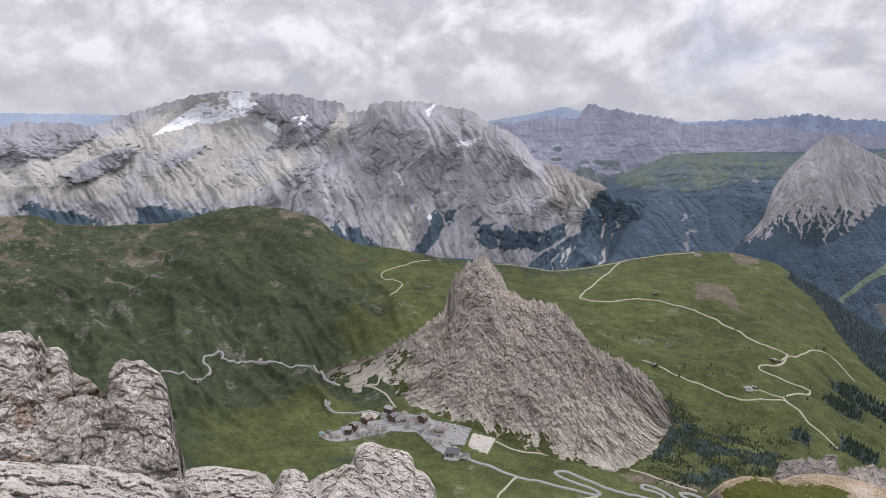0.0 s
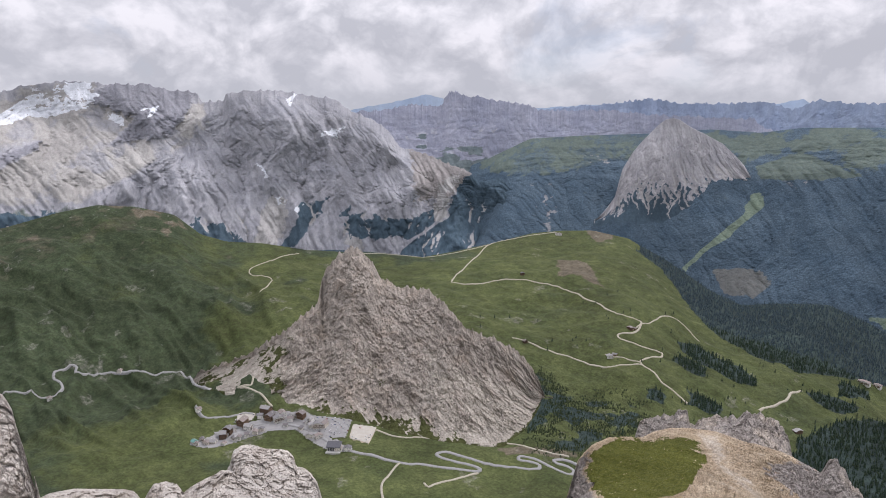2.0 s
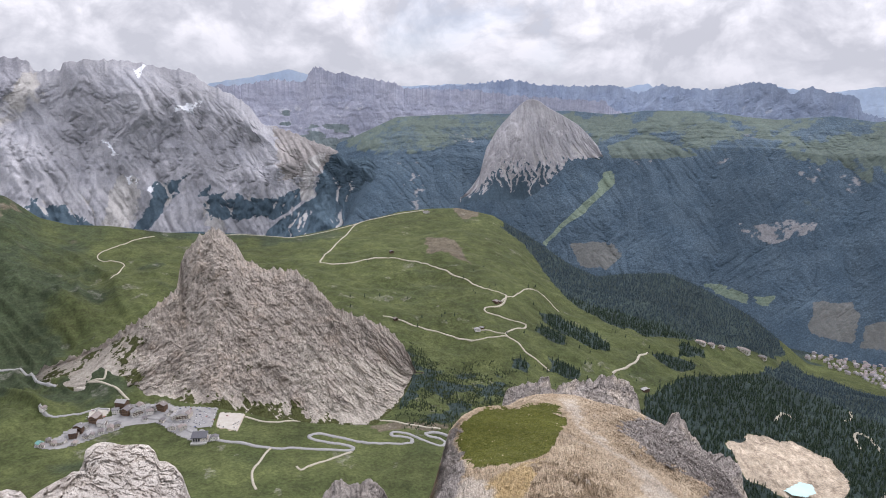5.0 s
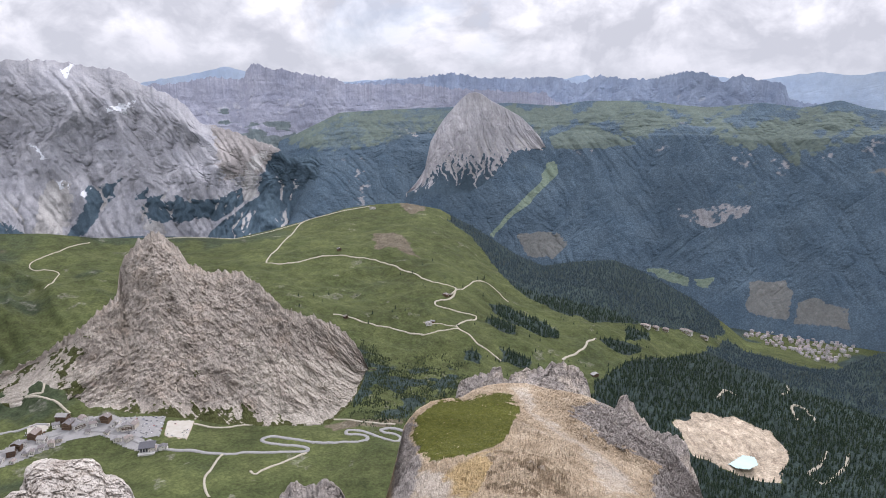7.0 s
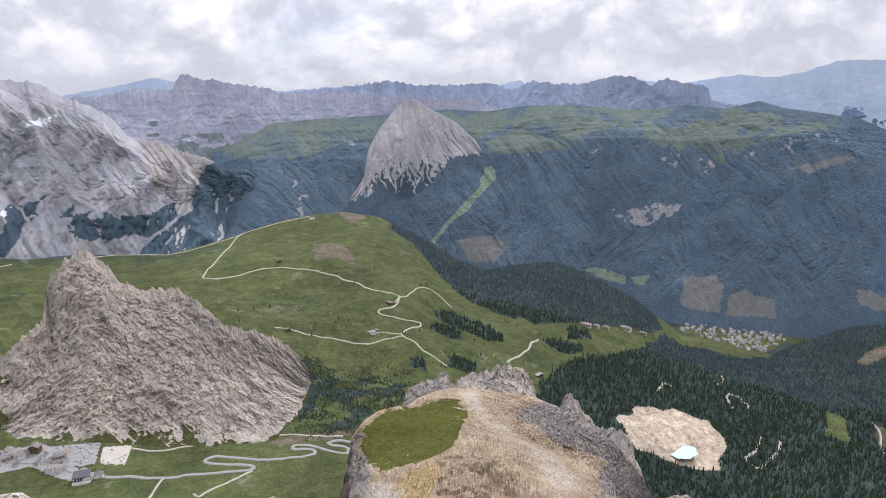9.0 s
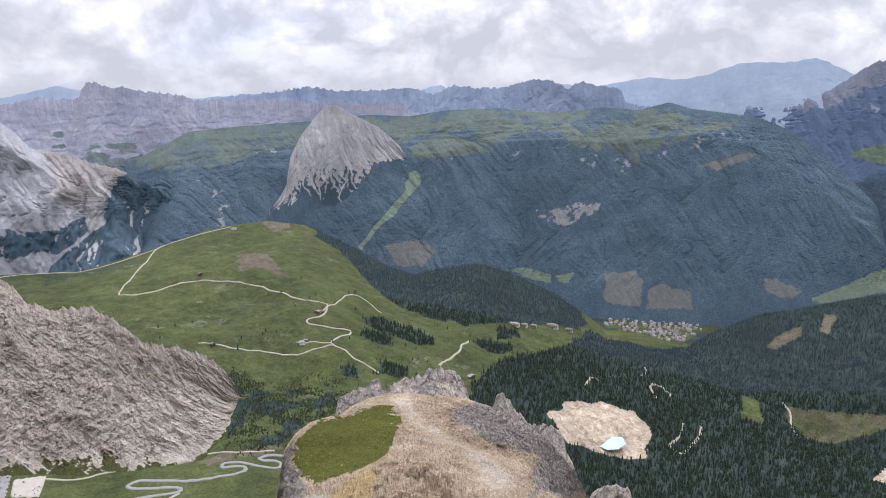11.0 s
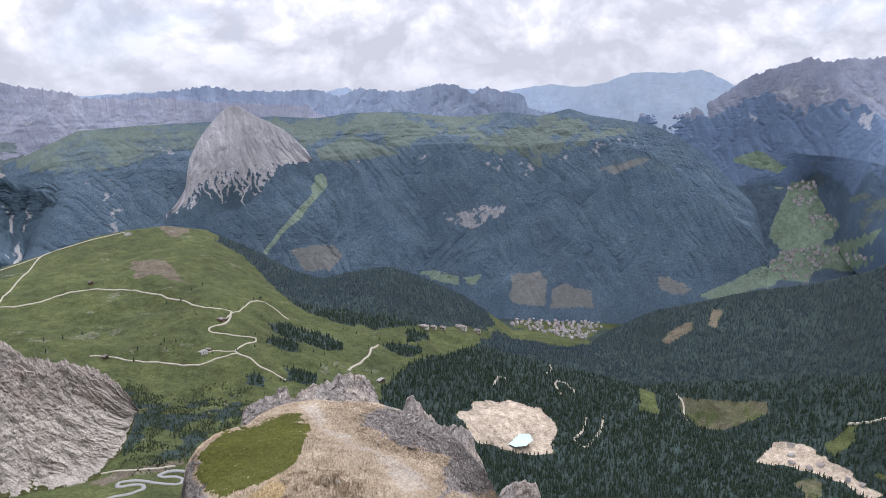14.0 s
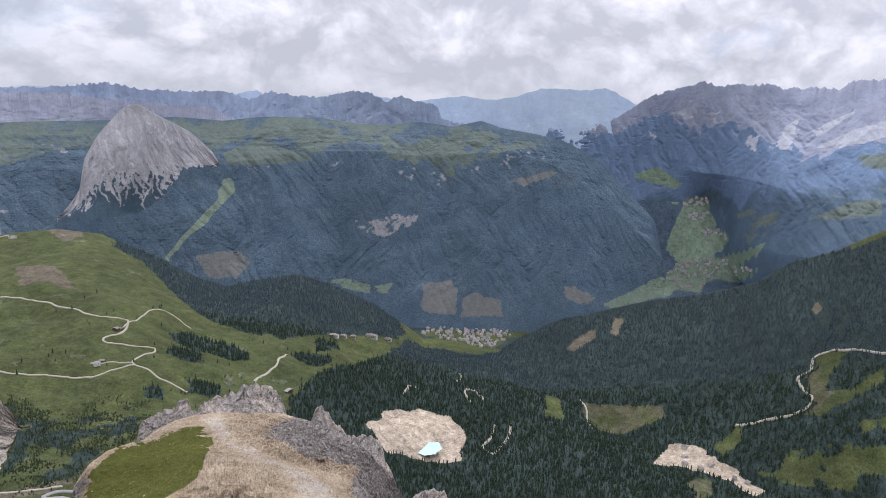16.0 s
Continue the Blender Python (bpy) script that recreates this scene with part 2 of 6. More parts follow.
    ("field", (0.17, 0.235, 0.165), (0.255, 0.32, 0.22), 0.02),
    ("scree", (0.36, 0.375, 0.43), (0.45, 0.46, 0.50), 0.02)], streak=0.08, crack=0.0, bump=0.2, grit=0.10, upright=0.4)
# Woods and meadows carry a slate-blue haze painted into their base colours.
M_WOODED = rock("hazed_wooded_mountain", (0.070, 0.106, 0.142), (0.096, 0.136, 0.172), 2.6, [
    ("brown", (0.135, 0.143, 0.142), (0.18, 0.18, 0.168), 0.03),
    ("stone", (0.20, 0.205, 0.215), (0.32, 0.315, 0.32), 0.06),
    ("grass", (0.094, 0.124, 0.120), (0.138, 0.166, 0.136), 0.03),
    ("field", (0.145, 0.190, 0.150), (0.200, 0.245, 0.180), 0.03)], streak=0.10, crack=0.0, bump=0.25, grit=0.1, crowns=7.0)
M_PEAK = rock("pale_grey_peak", (0.36, 0.352, 0.365), (0.46, 0.445, 0.45), 2.8, [
    ("scree", (0.43, 0.415, 0.41), (0.53, 0.51, 0.495), 0.02),
    # Wood at the peak's foot, its blue a painted haze tint.
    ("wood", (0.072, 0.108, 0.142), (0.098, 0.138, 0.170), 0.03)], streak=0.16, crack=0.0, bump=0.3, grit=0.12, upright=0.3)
M_SPUR = rock("ochre_gravel_slope", (0.325, 0.252, 0.170), (0.455, 0.372, 0.270), 0.22, [
    ("ochre", (0.34, 0.250, 0.125), (0.44, 0.335, 0.185), 0.1),
    ("earth", (0.16, 0.120, 0.076), (0.28, 0.215, 0.145), 0.25),
    ("grey", (0.39, 0.34, 0.278), (0.51, 0.455, 0.385), 0.12),
    ("grass", (0.066, 0.074, 0.013), (0.108, 0.112, 0.025), 0.2),
    ("crag", (0.235, 0.210, 0.190), (0.345, 0.315, 0.29), 0.15)], streak=0.07, crack=0.0, bump=0.6, grit=0.34, upright=0.8, tint=0.2)
M_CRAG = rock("grey_crag", (0.265, 0.236, 0.212), (0.39, 0.355, 0.325), 0.25, [
    ("grass", (0.09, 0.09, 0.02), (0.13, 0.125, 0.035), 0.3)], streak=0.25, crack=0.35, warm=(0.44, 0.385, 0.325), grit=0.22, upright=0.5)
M_NEAR = rock("pale_weathered_limestone", (0.42, 0.385, 0.345), (0.57, 0.53, 0.485), 0.03, [
    ("rust", (0.235, 0.175, 0.135), (0.31, 0.245, 0.195), 0.6),
    ("ochre", (0.30, 0.262, 0.215), (0.40, 0.36, 0.31), 0.5)], streak=0.12, crack=0.06, bump=0.5, warm=(0.35, 0.31, 0.27), grit=0.22, upright=1.0)

# ---------------------------------------------------------------- land


def hashed(i, j, k, seed):
    h = i * np.uint32(374761393) + j * np.uint32(668265263) + k * np.uint32(1274126177) + np.uint32(seed * 974711 & 0xFFFFFFFF)
    h = (h ^ (h >> np.uint32(13))) * np.uint32(1274126177)
    return h ^ (h >> np.uint32(16))


SLANTS = np.array([(x, y, z) for x in (-1, 0, 1) for y in (-1, 0, 1) for z in (-1, 0, 1) if abs(x) + abs(y) + abs(z) == 2] + [(1, 1, 0), (-1, 1, 0), (0, -1, 1), (0, -1, -1)], np.float32)
SLANT_X, SLANT_Y, SLANT_Z = (np.ascontiguousarray(SLANTS[:, k]) for k in range(3))


def soft_noise(x, y, z, seed=0):
    """Gradient noise, about -1 to 1."""
    x, y, z = (np.asarray(v, np.float32) for v in (x, y, z))
    fx, fy, fz = np.floor(x), np.floor(y), np.floor(z)
    i, j, k = (v.astype(np.int32).astype(np.uint32) for v in (fx, fy, fz))
    u, v, w = x - fx, y - fy, z - fz
    fu, fv, fw = (q * q * q * (q * (q * 6 - 15) + 10) for q in (u, v, w))
    total = np.zeros(np.broadcast(x, y, z).shape, np.float32)
    for a in (0, 1):
        for b in (0, 1):
            ab = (fu if a else 1 - fu) * (fv if b else 1 - fv)
            for c in (0, 1):
                h = hashed(i + np.uint32(a), j + np.uint32(b), k + np.uint32(c), seed) & np.uint32(15)
                total += (SLANT_X[h] * (u - a) + SLANT_Y[h] * (v - b) + SLANT_Z[h] * (w - c)) * ab * (fw if c else 1 - fw)
    return total * 1.25


def fbm(x, y, z, octaves=5, seed=0, gain=0.5, ridged=False):
    """Fractal noise about 0, between -1 and 1; ridged: sharp crests over smooth hollows."""
    total, size, weight, carry = 0.0, 1.0, 0.0, 1.0
    for o in range(octaves):
        n = soft_noise(x * 2**o + 17.3 * o, y * 2**o + 5.1 * o, z * 2**o + 0.37, seed + o)
        if ridged:
            n = (1 - np.minimum(np.abs(n) * 1.25, 1)) ** 2
            total, carry = total + n * carry * size, np.clip(n * 1.8, 0.15, 1)
        else:
            total = total + n * size * 1.5
        weight += size
        size *= gain
    return total / weight * 2.2 - 0.9 if ridged else total / weight


def blocks(x, y, z, seed):
    """Broken blocks: a value for each block, and 1 in the cracks between them."""
    x, y, z = (np.asarray(v, np.float32) for v in (x, y, z))
    fx, fy, fz = np.floor(x), np.floor(y), np.floor(z)
    i, j, k = (v.astype(np.int32).astype(np.uint32) for v in (fx, fy, fz))
    f1, f2, value = np.full(x.shape, 9.0, np.float32), np.full(x.shape, 9.0, np.float32), np.zeros(x.shape, np.float32)
    for a in (-1, 0, 1):
        for b in (-1, 0, 1):
            for c in (-1, 0, 1):
                h = hashed(i + np.uint32(a & 0xFFFFFFFF), j + np.uint32(b & 0xFFFFFFFF), k + np.uint32(c & 0xFFFFFFFF), seed).astype(np.int64)
                d = (fx + a + (h & 255) / 255 - x) ** 2 + (fy + b + ((h >> 8) & 255) / 255 - y) ** 2 + (fz + c + ((h >> 16) & 255) / 255 - z) ** 2
                near = d < f1
                f2 = np.where(near, f1, np.minimum(f2, d))
                value = np.where(near, ((h >> 4) & 1023) / 1023, value)
                f1 = np.minimum(f1, d)
    return value, np.clip(1 - (np.sqrt(f2) - np.sqrt(f1)) / 0.16, 0, 1)


def line_at(line, bearings):
    """Horizontal distance and height of a line of the plan at the given bearings."""
    p = np.array(sorted(line, key=lambda q: math.atan2(q[0], q[1])), float)
    az = np.degrees(np.arctan2(p[:, 0], p[:, 1]))
    far = np.hypot(p[:, 0], p[:, 1])
    return np.interp(bearings, az, far, period=360), np.interp(bearings, az, p[:, 2], period=360)


def smoothed(v, k):
    if k < 2:
        return v
    pad = np.concatenate([np.full(k, v[0]), v, np.full(k, v[-1])])
    ker = np.hanning(2 * k + 1)
    return np.convolve(pad, ker / ker.sum(), "same")[k:-k]


def loft(lines, rows, first, last, columns, soft=()):
    """Grids X, Y, Z of a slope lofted through lines of the plan, from the first to the last bearing, and S, the place from line to line."""
    az = np.linspace(first, last, columns) if np.isscalar(columns) else columns
    rr, zz = [], []
    for n, line in enumerate(lines):
        r, z = line_at(line, az) if not isinstance(line, tuple) else line
        k = soft[n] if n < len(soft) else 0
        rr.append(smoothed(r, k)), zz.append(smoothed(z, k))
    R, Z, S = [], [], []
    for n, count in enumerate(rows):
        steps = np.arange(count) / count if n < len(rows) - 1 else np.linspace(0, 1, count)
        for s in steps:
            R.append(rr[n] * (1 - s) + rr[n + 1] * s)
            Z.append(zz[n] * (1 - s) + zz[n + 1] * s)
            S.append(n + s)
    R, Z = np.array(R), np.array(Z)
    a = np.radians(az)[None, :]
    return R * np.sin(a), R * np.cos(a), Z, np.array(S)[:, None] + 0 * Z, np.degrees(a) + 0 * Z


def grid_mesh(name, X, Y, Z, material, attributes=None, smooth=True, run=None):
    h, w = X.shape
    me = bpy.data.meshes.new(name)
    idx = np.arange(h * w).reshape(h, w)
    quads = np.stack([idx[:-1, :-1], idx[:-1, 1:], idx[1:, 1:], idx[1:, :-1]], -1).reshape(-1, 4)
    me.vertices.add(h * w)
    me.vertices.foreach_set("co", np.stack([X, Y, Z], -1).astype(np.float32).ravel())
    me.loops.add(quads.size)
    me.loops.foreach_set("vertex_index", quads.astype(np.int32).ravel())
    me.polygons.add(len(quads))
    me.polygons.foreach_set("loop_start", np.arange(0, quads.size, 4, dtype=np.int32))
    me.polygons.foreach_set("use_smooth", np.full(len(quads), smooth))
    me.update(calc_edges=True)
    for key, value in (attributes or {}).items():
        me.attributes.new(key, "FLOAT", "POINT").data.foreach_set("value", np.broadcast_to(value, X.shape).astype(np.float32).ravel())
    if run is not None:
        flat = np.stack([run[0], run[1], 0 * X], -1).astype(np.float32).ravel()
        me.attributes.new("run", "FLOAT_VECTOR", "POINT").data.foreach_set("vector", flat)
    me.materials.append(material)
    me.validate()
    return new(name, me)


def roughen(X, Y, Z, out, up, along=None):
    """Push a slope towards the viewer's side by out and upwards by up."""
    r = np.hypot(X, Y)
    k = (r - out) / r
    return X * k, Y * k, Z + up


def behind(line, first, last, columns, back, drop):
    r, z = line_at(line, np.linspace(first, last, columns))
    return r + back, z - drop


def edge01(v, lo, hi):
    t = np.clip((v - lo) / (hi - lo), 0, 1)
    return t * t * (3 - 2 * t)


def rocky(X, Y, Z, size, octaves, seed, tall=0.45, gain=0.52):
    """Ridged, warped relief with upright gullies, between -1 and 1."""
    w = fbm(X / size, Y / size, Z / size, 2, seed + 50) * 0.2
    return fbm(X / size + w, Y / size - w, Z * tall / size + w * 0.6, octaves, seed, gain, ridged=True)


def across(X, Y, Z, A):
    """Metres across a slope and metres up it, for relief that follows the fall line."""
    r = np.hypot(X, Y)
    U = np.radians(A) * r.mean()
    low, high = slice(0, len(r) // 3), slice(2 * len(r) // 3, len(r) - 10)
    dr, dz = r[high].mean() - r[low].mean(), Z[high].mean() - Z[low].mean()
    slope = math.hypot(dr, dz)
    return U, (r * dr + Z * dz) / slope


def pillars(U, V, size, octaves, seed, tall=0.3, gain=0.55, bend=0.3):
    """Rounded pillars parted by thin clefts that run up the slope, about -1 to 1."""
    w = fbm(U / size / 1.6, V / size / 2.2, 0 * U, 3, seed + 50) * bend * 2
    return -fbm(U / size + w, V * tall / size + w * 0.4, 0 * U + seed, octaves, seed, gain, ridged=True)


def rock_relief(U, V, size, seed, tall=0.4, grit=2.0):
    """Clefts, slabs and rubble of a rock face, in metres, for a face whose largest slabs are size metres wide."""
    w = fbm(U / size, V / size, 0 * U, 3, seed + 3) * 0.5
    slab, seam = blocks(U / size * 1.3 + w, V * tall / size * 1.3 + w, 0 * U + 0.5, seed + 5)
    chip, gap = blocks(U / size * 4.1 + w, V * tall / size * 5.0 - w, 0 * U + 0.5, seed + 7)
    big = pillars(U, V, size, 5, seed, tall * 0.8, 0.55, 0.35)
    rub = np.random.RandomState(seed).normal(0, 1, U.shape)
    big = big - big.mean()
    return (big * 0.15 + (slab - 0.5) * 0.17 - seam * 0.06 + (chip - 0.5) * 0.08 - gap * 0.03) * size + rub * grit * 0.4


def zone(X, Y, corners, soft=10.0):
    """1 inside a plan outline, 0 outside, soft at its edge."""
    out = np.zeros(X.shape)
    if len(corners) < 3:
        return out
    p = np.array(corners, float)
    lo, hi = p.min(0) - soft, p.max(0) + soft
    near = (X > lo[0]) & (X < hi[0]) & (Y > lo[1]) & (Y < hi[1])
    x, y = X[near], Y[near]
    far, odd = np.full(x.shape, 1e9), np.zeros(x.shape, bool)
    for (ax, ay), (bx, by) in zip(p, np.roll(p, -1, 0)):
        ex, ey = bx - ax, by - ay
        t = np.clip(((x - ax) * ex + (y - ay) * ey) / (ex * ex + ey * ey + 1e-9), 0, 1)
        far = np.minimum(far, np.hypot(x - ax - t * ex, y - ay - t * ey))
        cross = ((ay > y) != (by > y)) & (x < ex * (y - ay) / (ey if abs(ey) > 1e-9 else 1e-9) + ax)
        odd ^= cross
    out[near] = edge01(np.where(odd, far, -far), -soft, soft)
    return out


def blurred(a, k):
    """A grid softened along its rows by k columns to each side, twice."""
    for _ in range(2):
        p = np.cumsum(np.pad(a, ((0, 0), (k + 1, k)), "edge"), 1)
        a = (p[:, 2 * k + 1:] - p[:, :-2 * k - 1]) / (2 * k + 1)
    return a


def drainage(H, drift=0.0):
    """How much water gathers at each place of a slope whose rows run from foot to crest, 0 to about 1. drift draws it to higher columns."""
    h, w = H.shape
    flow, cols = np.ones((h, w)), np.arange(w)
    drift = np.broadcast_to(drift, (w,))
    for i in range(h - 1, 0, -1):
        low = H[i - 1]
        ways = np.stack([np.concatenate([low[:1] + 1e3, low[:-1]]) + drift, low, np.concatenate([low[1:], low[-1:] + 1e3]) - drift])
        np.add.at(flow[i - 1], np.clip(cols + ways.argmin(0) - 1, 0, w - 1), flow[i])
    f = np.log(flow) / math.log(h * 4)
    return np.clip(f, 0, 1.2)


def carved(U, V, size, seed, drift=0.0, tall=0.55):
    """Relief of a weathered rock slope, about -1 to 1, with branching gullies, and the gullies themselves."""
    w = fbm(U / size / 2, V / size / 2, 0 * U, 3, seed + 50) * 0.5
    H = fbm(U / size + w, V * tall / size - w, 0 * U, 6, seed, 0.55) + fbm(U / size * 0.6 + w, V * tall / size * 0.5, 0 * U + 3, 4, seed + 9, 0.5, ridged=True) * 0.5
    f = drainage(H * 8, drift)
    g = f * 0.15 + blurred(f, 1) * 0.5 + blurred(f, 4) * 0.8 + blurred(f, 12) * 0.8
    chip, seam = blocks(U / size * 5 + w, V * tall / size * 6, 0 * U + 0.5, seed + 5)
    return H * 0.75 - (g - g.mean()) * 0.75 + (chip - 0.5) * 0.12 - seam * 0.04, blurred(f, 1)


def sector(A, E, corners, soft=0.25):
    """1 inside an outline given in bearing and elevation from the summit."""
    return zone(A * 1.0, E * 1.0, corners, soft)


def rise(X, Y, Z):
    return np.degrees(np.arctan2(Z - EYE, np.hypot(X, Y)))


MASSIF_RIDGE_WEST = [(-3637, 2100, 1200), (-2970, 2970, 1163), (-2304, 3510, 1089), (-2239, 3552, 1121), (-2038, 3671, 1122), (-1939, 3724, 1101), (-1824, 3838, 1160), (-1674, 3906, 1209), (-1589, 3941, 1242), (-1443, 3996, 1290), (-1293, 4047, 1310), (-1064, 4062, 1297), (-863, 4058, 1293), (-767, 4078, 1268), (-612, 4054, 1254), (-573, 4009, 1202), (-459, 3974, 1206)]
MASSIF_RIDGE_EAST = [(-427, 3927, 1245), (-285, 3939, 1266), (-90, 3949, 1256), (41, 3950, 1232), (156, 3947, 1218), (222, 3944, 1164), (333, 3885, 1115), (442, 3822, 1049), (502, 3758, 949), (573, 3747, 935), (699, 3702, 894), (787, 3660, 852), (873, 3627, 820), (916, 3611, 767), (1046, 3578, 788), (1129, 3532, 713), (1209, 3481, 625), (1356, 3356, 431)]
MASSIF_RIDGE = MASSIF_RIDGE_WEST + MASSIF_RIDGE_EAST
MASSIF_MID = [(-3273, 1890, 803), (-2672, 2672, 803), (-2098, 3147, 832), (-1703, 3430, 806), (-1189, 3639, 791), (-571, 3626, 739), (-77, 3613, 685), (353, 3593, 663), (649, 3514, 618), (828, 3508, 622), (1033, 3475, 569), (1201, 3438, 548), (1338, 3311, 310)]
MASSIF_FOOT = [(-2857, 1650, 191), (-1650, 2857, 191), (-573, 3249, 191), (0, 3299, 191), (573, 3249, 191), (1236, 3059, 191)]
WALL_RIDGE = [(-426, 4429, 1138), (279, 4441, 1133), (435, 4428, 1140), (694, 4396, 1181), (863, 4365, 1175), (891, 4360, 1243), (948, 4347, 1268), (993, 4338, 1238), (1039, 4327, 1221), (1109, 4309, 1232), (1192, 4287, 1209), (1299, 4256, 1196), (1400, 4224, 1179), (1467, 4201, 1145), (1696, 4114, 1146), (1896, 4026, 1148), (2083, 3909, 1121), (2268, 3793, 1116), (2451, 3677, 1101), (2572, 3569, 1103), (2630, 3524, 1044), (2810, 3379, 985), (3182, 3029, 945)]
WALL_FOOT = [(-854, 4020, 622), (358, 4094, 622), (1406, 3862, 622), (2357, 3366, 622), (3006, 2803, 622)]
RANGE_RIDGE = [(1130, 4479, 1140), (1551, 4352, 1143), (1691, 4299, 1162), (1968, 4180, 1190), (2171, 4078, 1217), (2336, 3986, 1193), (2560, 3846, 1188), (2772, 3696, 1197), (2866, 3623, 1155), (2958, 3523, 1213), (3093, 3405, 1186), (3219, 3286, 1195), (3347, 3155, 1238), (3426, 3069, 1232), (3495, 2991, 1178), (3553, 2921, 1226), (3634, 2820, 1187), (3706, 2725, 1169), (3727, 2694, 1090), (3760, 2647, 1065), (3897, 2438, 1046)]
RANGE_FOOT = [(390, 4458, 730), (1891, 4056, 730), (3165, 3165, 730), (3951, 2101, 730)]
FAR_RIDGE = [(271, 4832, 1134), (634, 4798, 1207), (830, 4768, 1253), (935, 4749, 1225), (1257, 4674, 1138), (2344, 4234, 1203), (2617, 4071, 1148), (2935, 3849, 1190), (3053, 3755, 1221), (3063, 3747, 1198), (3228, 3606, 1156), (3581, 3256, 1226), (3784, 3017, 1183), (4010, 2710, 1246), (4132, 2521, 1220), (4222, 2366, 1264), (4295, 2228, 1322), (4421, 1966, 1315), (4472, 1846, 1340), (4547, 1658, 1232), (4765, 840, 1327), (4547, -1655, 1327)]
FAR_FOOT = [(-1623, 4458, 617), (1623, 4458, 617), (4109, 2372, 617), (4458, -1623, 617)]
EAST_RIDGE = [(3710, 3079, 911), (3908, 2826, 944), (4068, 2599, 1036), (4131, 2500, 1080), (4286, 2225, 1095), (4450, 1877, 1141), (4519, 1705, 1188), (4565, 1576, 1291), (4608, 1407, 1349), (4612, 1239, 1396), (4560, 1128, 1365), (4578, 1049, 1385), (4602, 938, 1381), (4622, 830, 1398), (4632, 780, 1366), (4636, 612, 1377), (4652, 480, 1374), (4656, 415, 1418), (4667, 256, 1431), (4644, -162, 1362), (4526, -798, 1393), (4262, -1722, 1361)]
EAST_MID = [(3663, 3033, 717), (4020, 2552, 782), (4311, 2048, 930), (4461, 1694, 914), (4546, 1326, 828), (4367, 930, 833), (3963, 552, 812), (3740, 117, 826), (3891, -686, 574), (3663, -1480, 574)]
EAST_FOOT = [(3570, 2938, 253), (4220, 1955, 395), (4509, 1368, 636), (4592, 1045, 660), (4239, 840, 484), (3931, 654, 476), (3624, 338, 535), (3441, 62, 563), (3249, -573, 377), (3059, -1236, 377)]
WOODED_RIDGE = [(-180, 3438, 147), (486, 3457, 133), (836, 3622, 410), (927, 3873, 827), (1022, 3853, 864), (1155, 3841, 926), (1292, 3833, 988), (1582, 3756, 1007), (1927, 3615, 1022), (2218, 3445, 1051), (2266, 3413, 1048), (2429, 3299, 1037), (2590, 3175, 1067), (2816, 2922, 1076), (2919, 2789, 1055), (3017, 2653, 1047), (3167, 2440, 1078), (3281, 2284, 1057), (3371, 2151, 1100), (3415, 2039, 1065), (3491, 1840, 1038), (3529, 1696, 1013), (3550, 1547, 954), (3570, 1401, 855), (3559, 1245, 724), (3561, 1129, 622), (3531, 1073, 483), (3538, 1048, 389), (3543, 1029, 280)]
WOODED_EDGE = [(-177, 3372, 103), (470, 3343, 103), (798, 3458, 348), (1055, 3537, 736), (1450, 3448, 814), (1741, 3259, 764), (2209, 3017, 806), (2211, 3019, 830), (2423, 2881, 854), (2614, 2715, 903), (2831, 2488, 915), (3008, 2234, 891), (3163, 2015, 931), (3253, 1867, 941), (3340, 1655, 892), (3377, 1455, 787), (3402, 1173, 588), (3395, 1005, 448), (3418, 850, 281)]
WOODED_FOOT = [(119, 3222, 497), (890, 3130, 403), (1562, 2823, 297), (2008, 2504, 239), (2287, 2185, 158), (2451, 1925, 116), (2599, 1734, 137), (2733, 1573, 160), (2907, 1382, 202), (3064, 1189, 254), (3219, 1026, 287), (3323, 919, 314), (3372, 834, 254)]
CREST_WEST = [(-2144, 1238, 852), (-1911, 1721, 816), (-1465, 2179, 844), (-1384, 2232, 844), (-1313, 2268, 805), (-1190, 2332, 792), (-1005, 2418, 790), (-858, 2480, 827), (-741, 2519, 845), (-620, 2550, 831), (-489, 2543, 799), (-400, 2525, 726), (-312, 2512, 699), (-181, 2502, 689), (-30, 2502, 658), (122, 2496, 644), (250, 2525, 630), (425, 2536, 601), (574, 2592, 608), (731, 2640, 622), (924, 2693, 648), (1058, 2699, 654), (1183, 2648, 660), (1324, 2574, 632)]
CREST_EAST = [(1332, 2568, 623), (1445, 2490, 557), (1588, 2369, 446), (1680, 2290, 402), (1783, 2219, 426), (1939, 2131, 438), (2052, 2030, 382), (2191, 1917, 291), (2303, 1808, 181), (2373, 1763, 112), (2454, 1664, 108), (2524, 1529, 98), (2513, 1452, 111), (2469, 1421, 110), (2496, 1327, 196), (2597, 1192, 286), (2676, 1046, 337), (2763, 859, 409), (2816, 647, 471), (2840, 466, 551), (2875, 362, 647), (2852, 216, 720), (2874, 75, 818), (2742, -484, 907), (2494, -1008, 965)]
CREST = CREST_WEST + CREST_EAST
MIDDLE = [(-1546, 893, 550), (-893, 1546, 550), (-371, 1746, 550), (0, 1844, 565), (418, 1964, 586), (701, 1927, 553), (862, 1548, 513), (1298, 1661, 412), (1464, 1570, 376), (1613, 1453, 301), (1994, 1342, 209), (2249, 1320, 180), (2171, 1117, 170), (2085, 907, 161), (2011, 705, 139), (1990, 475, 150), (1891, 165, 191), (1719, -695, 214)]
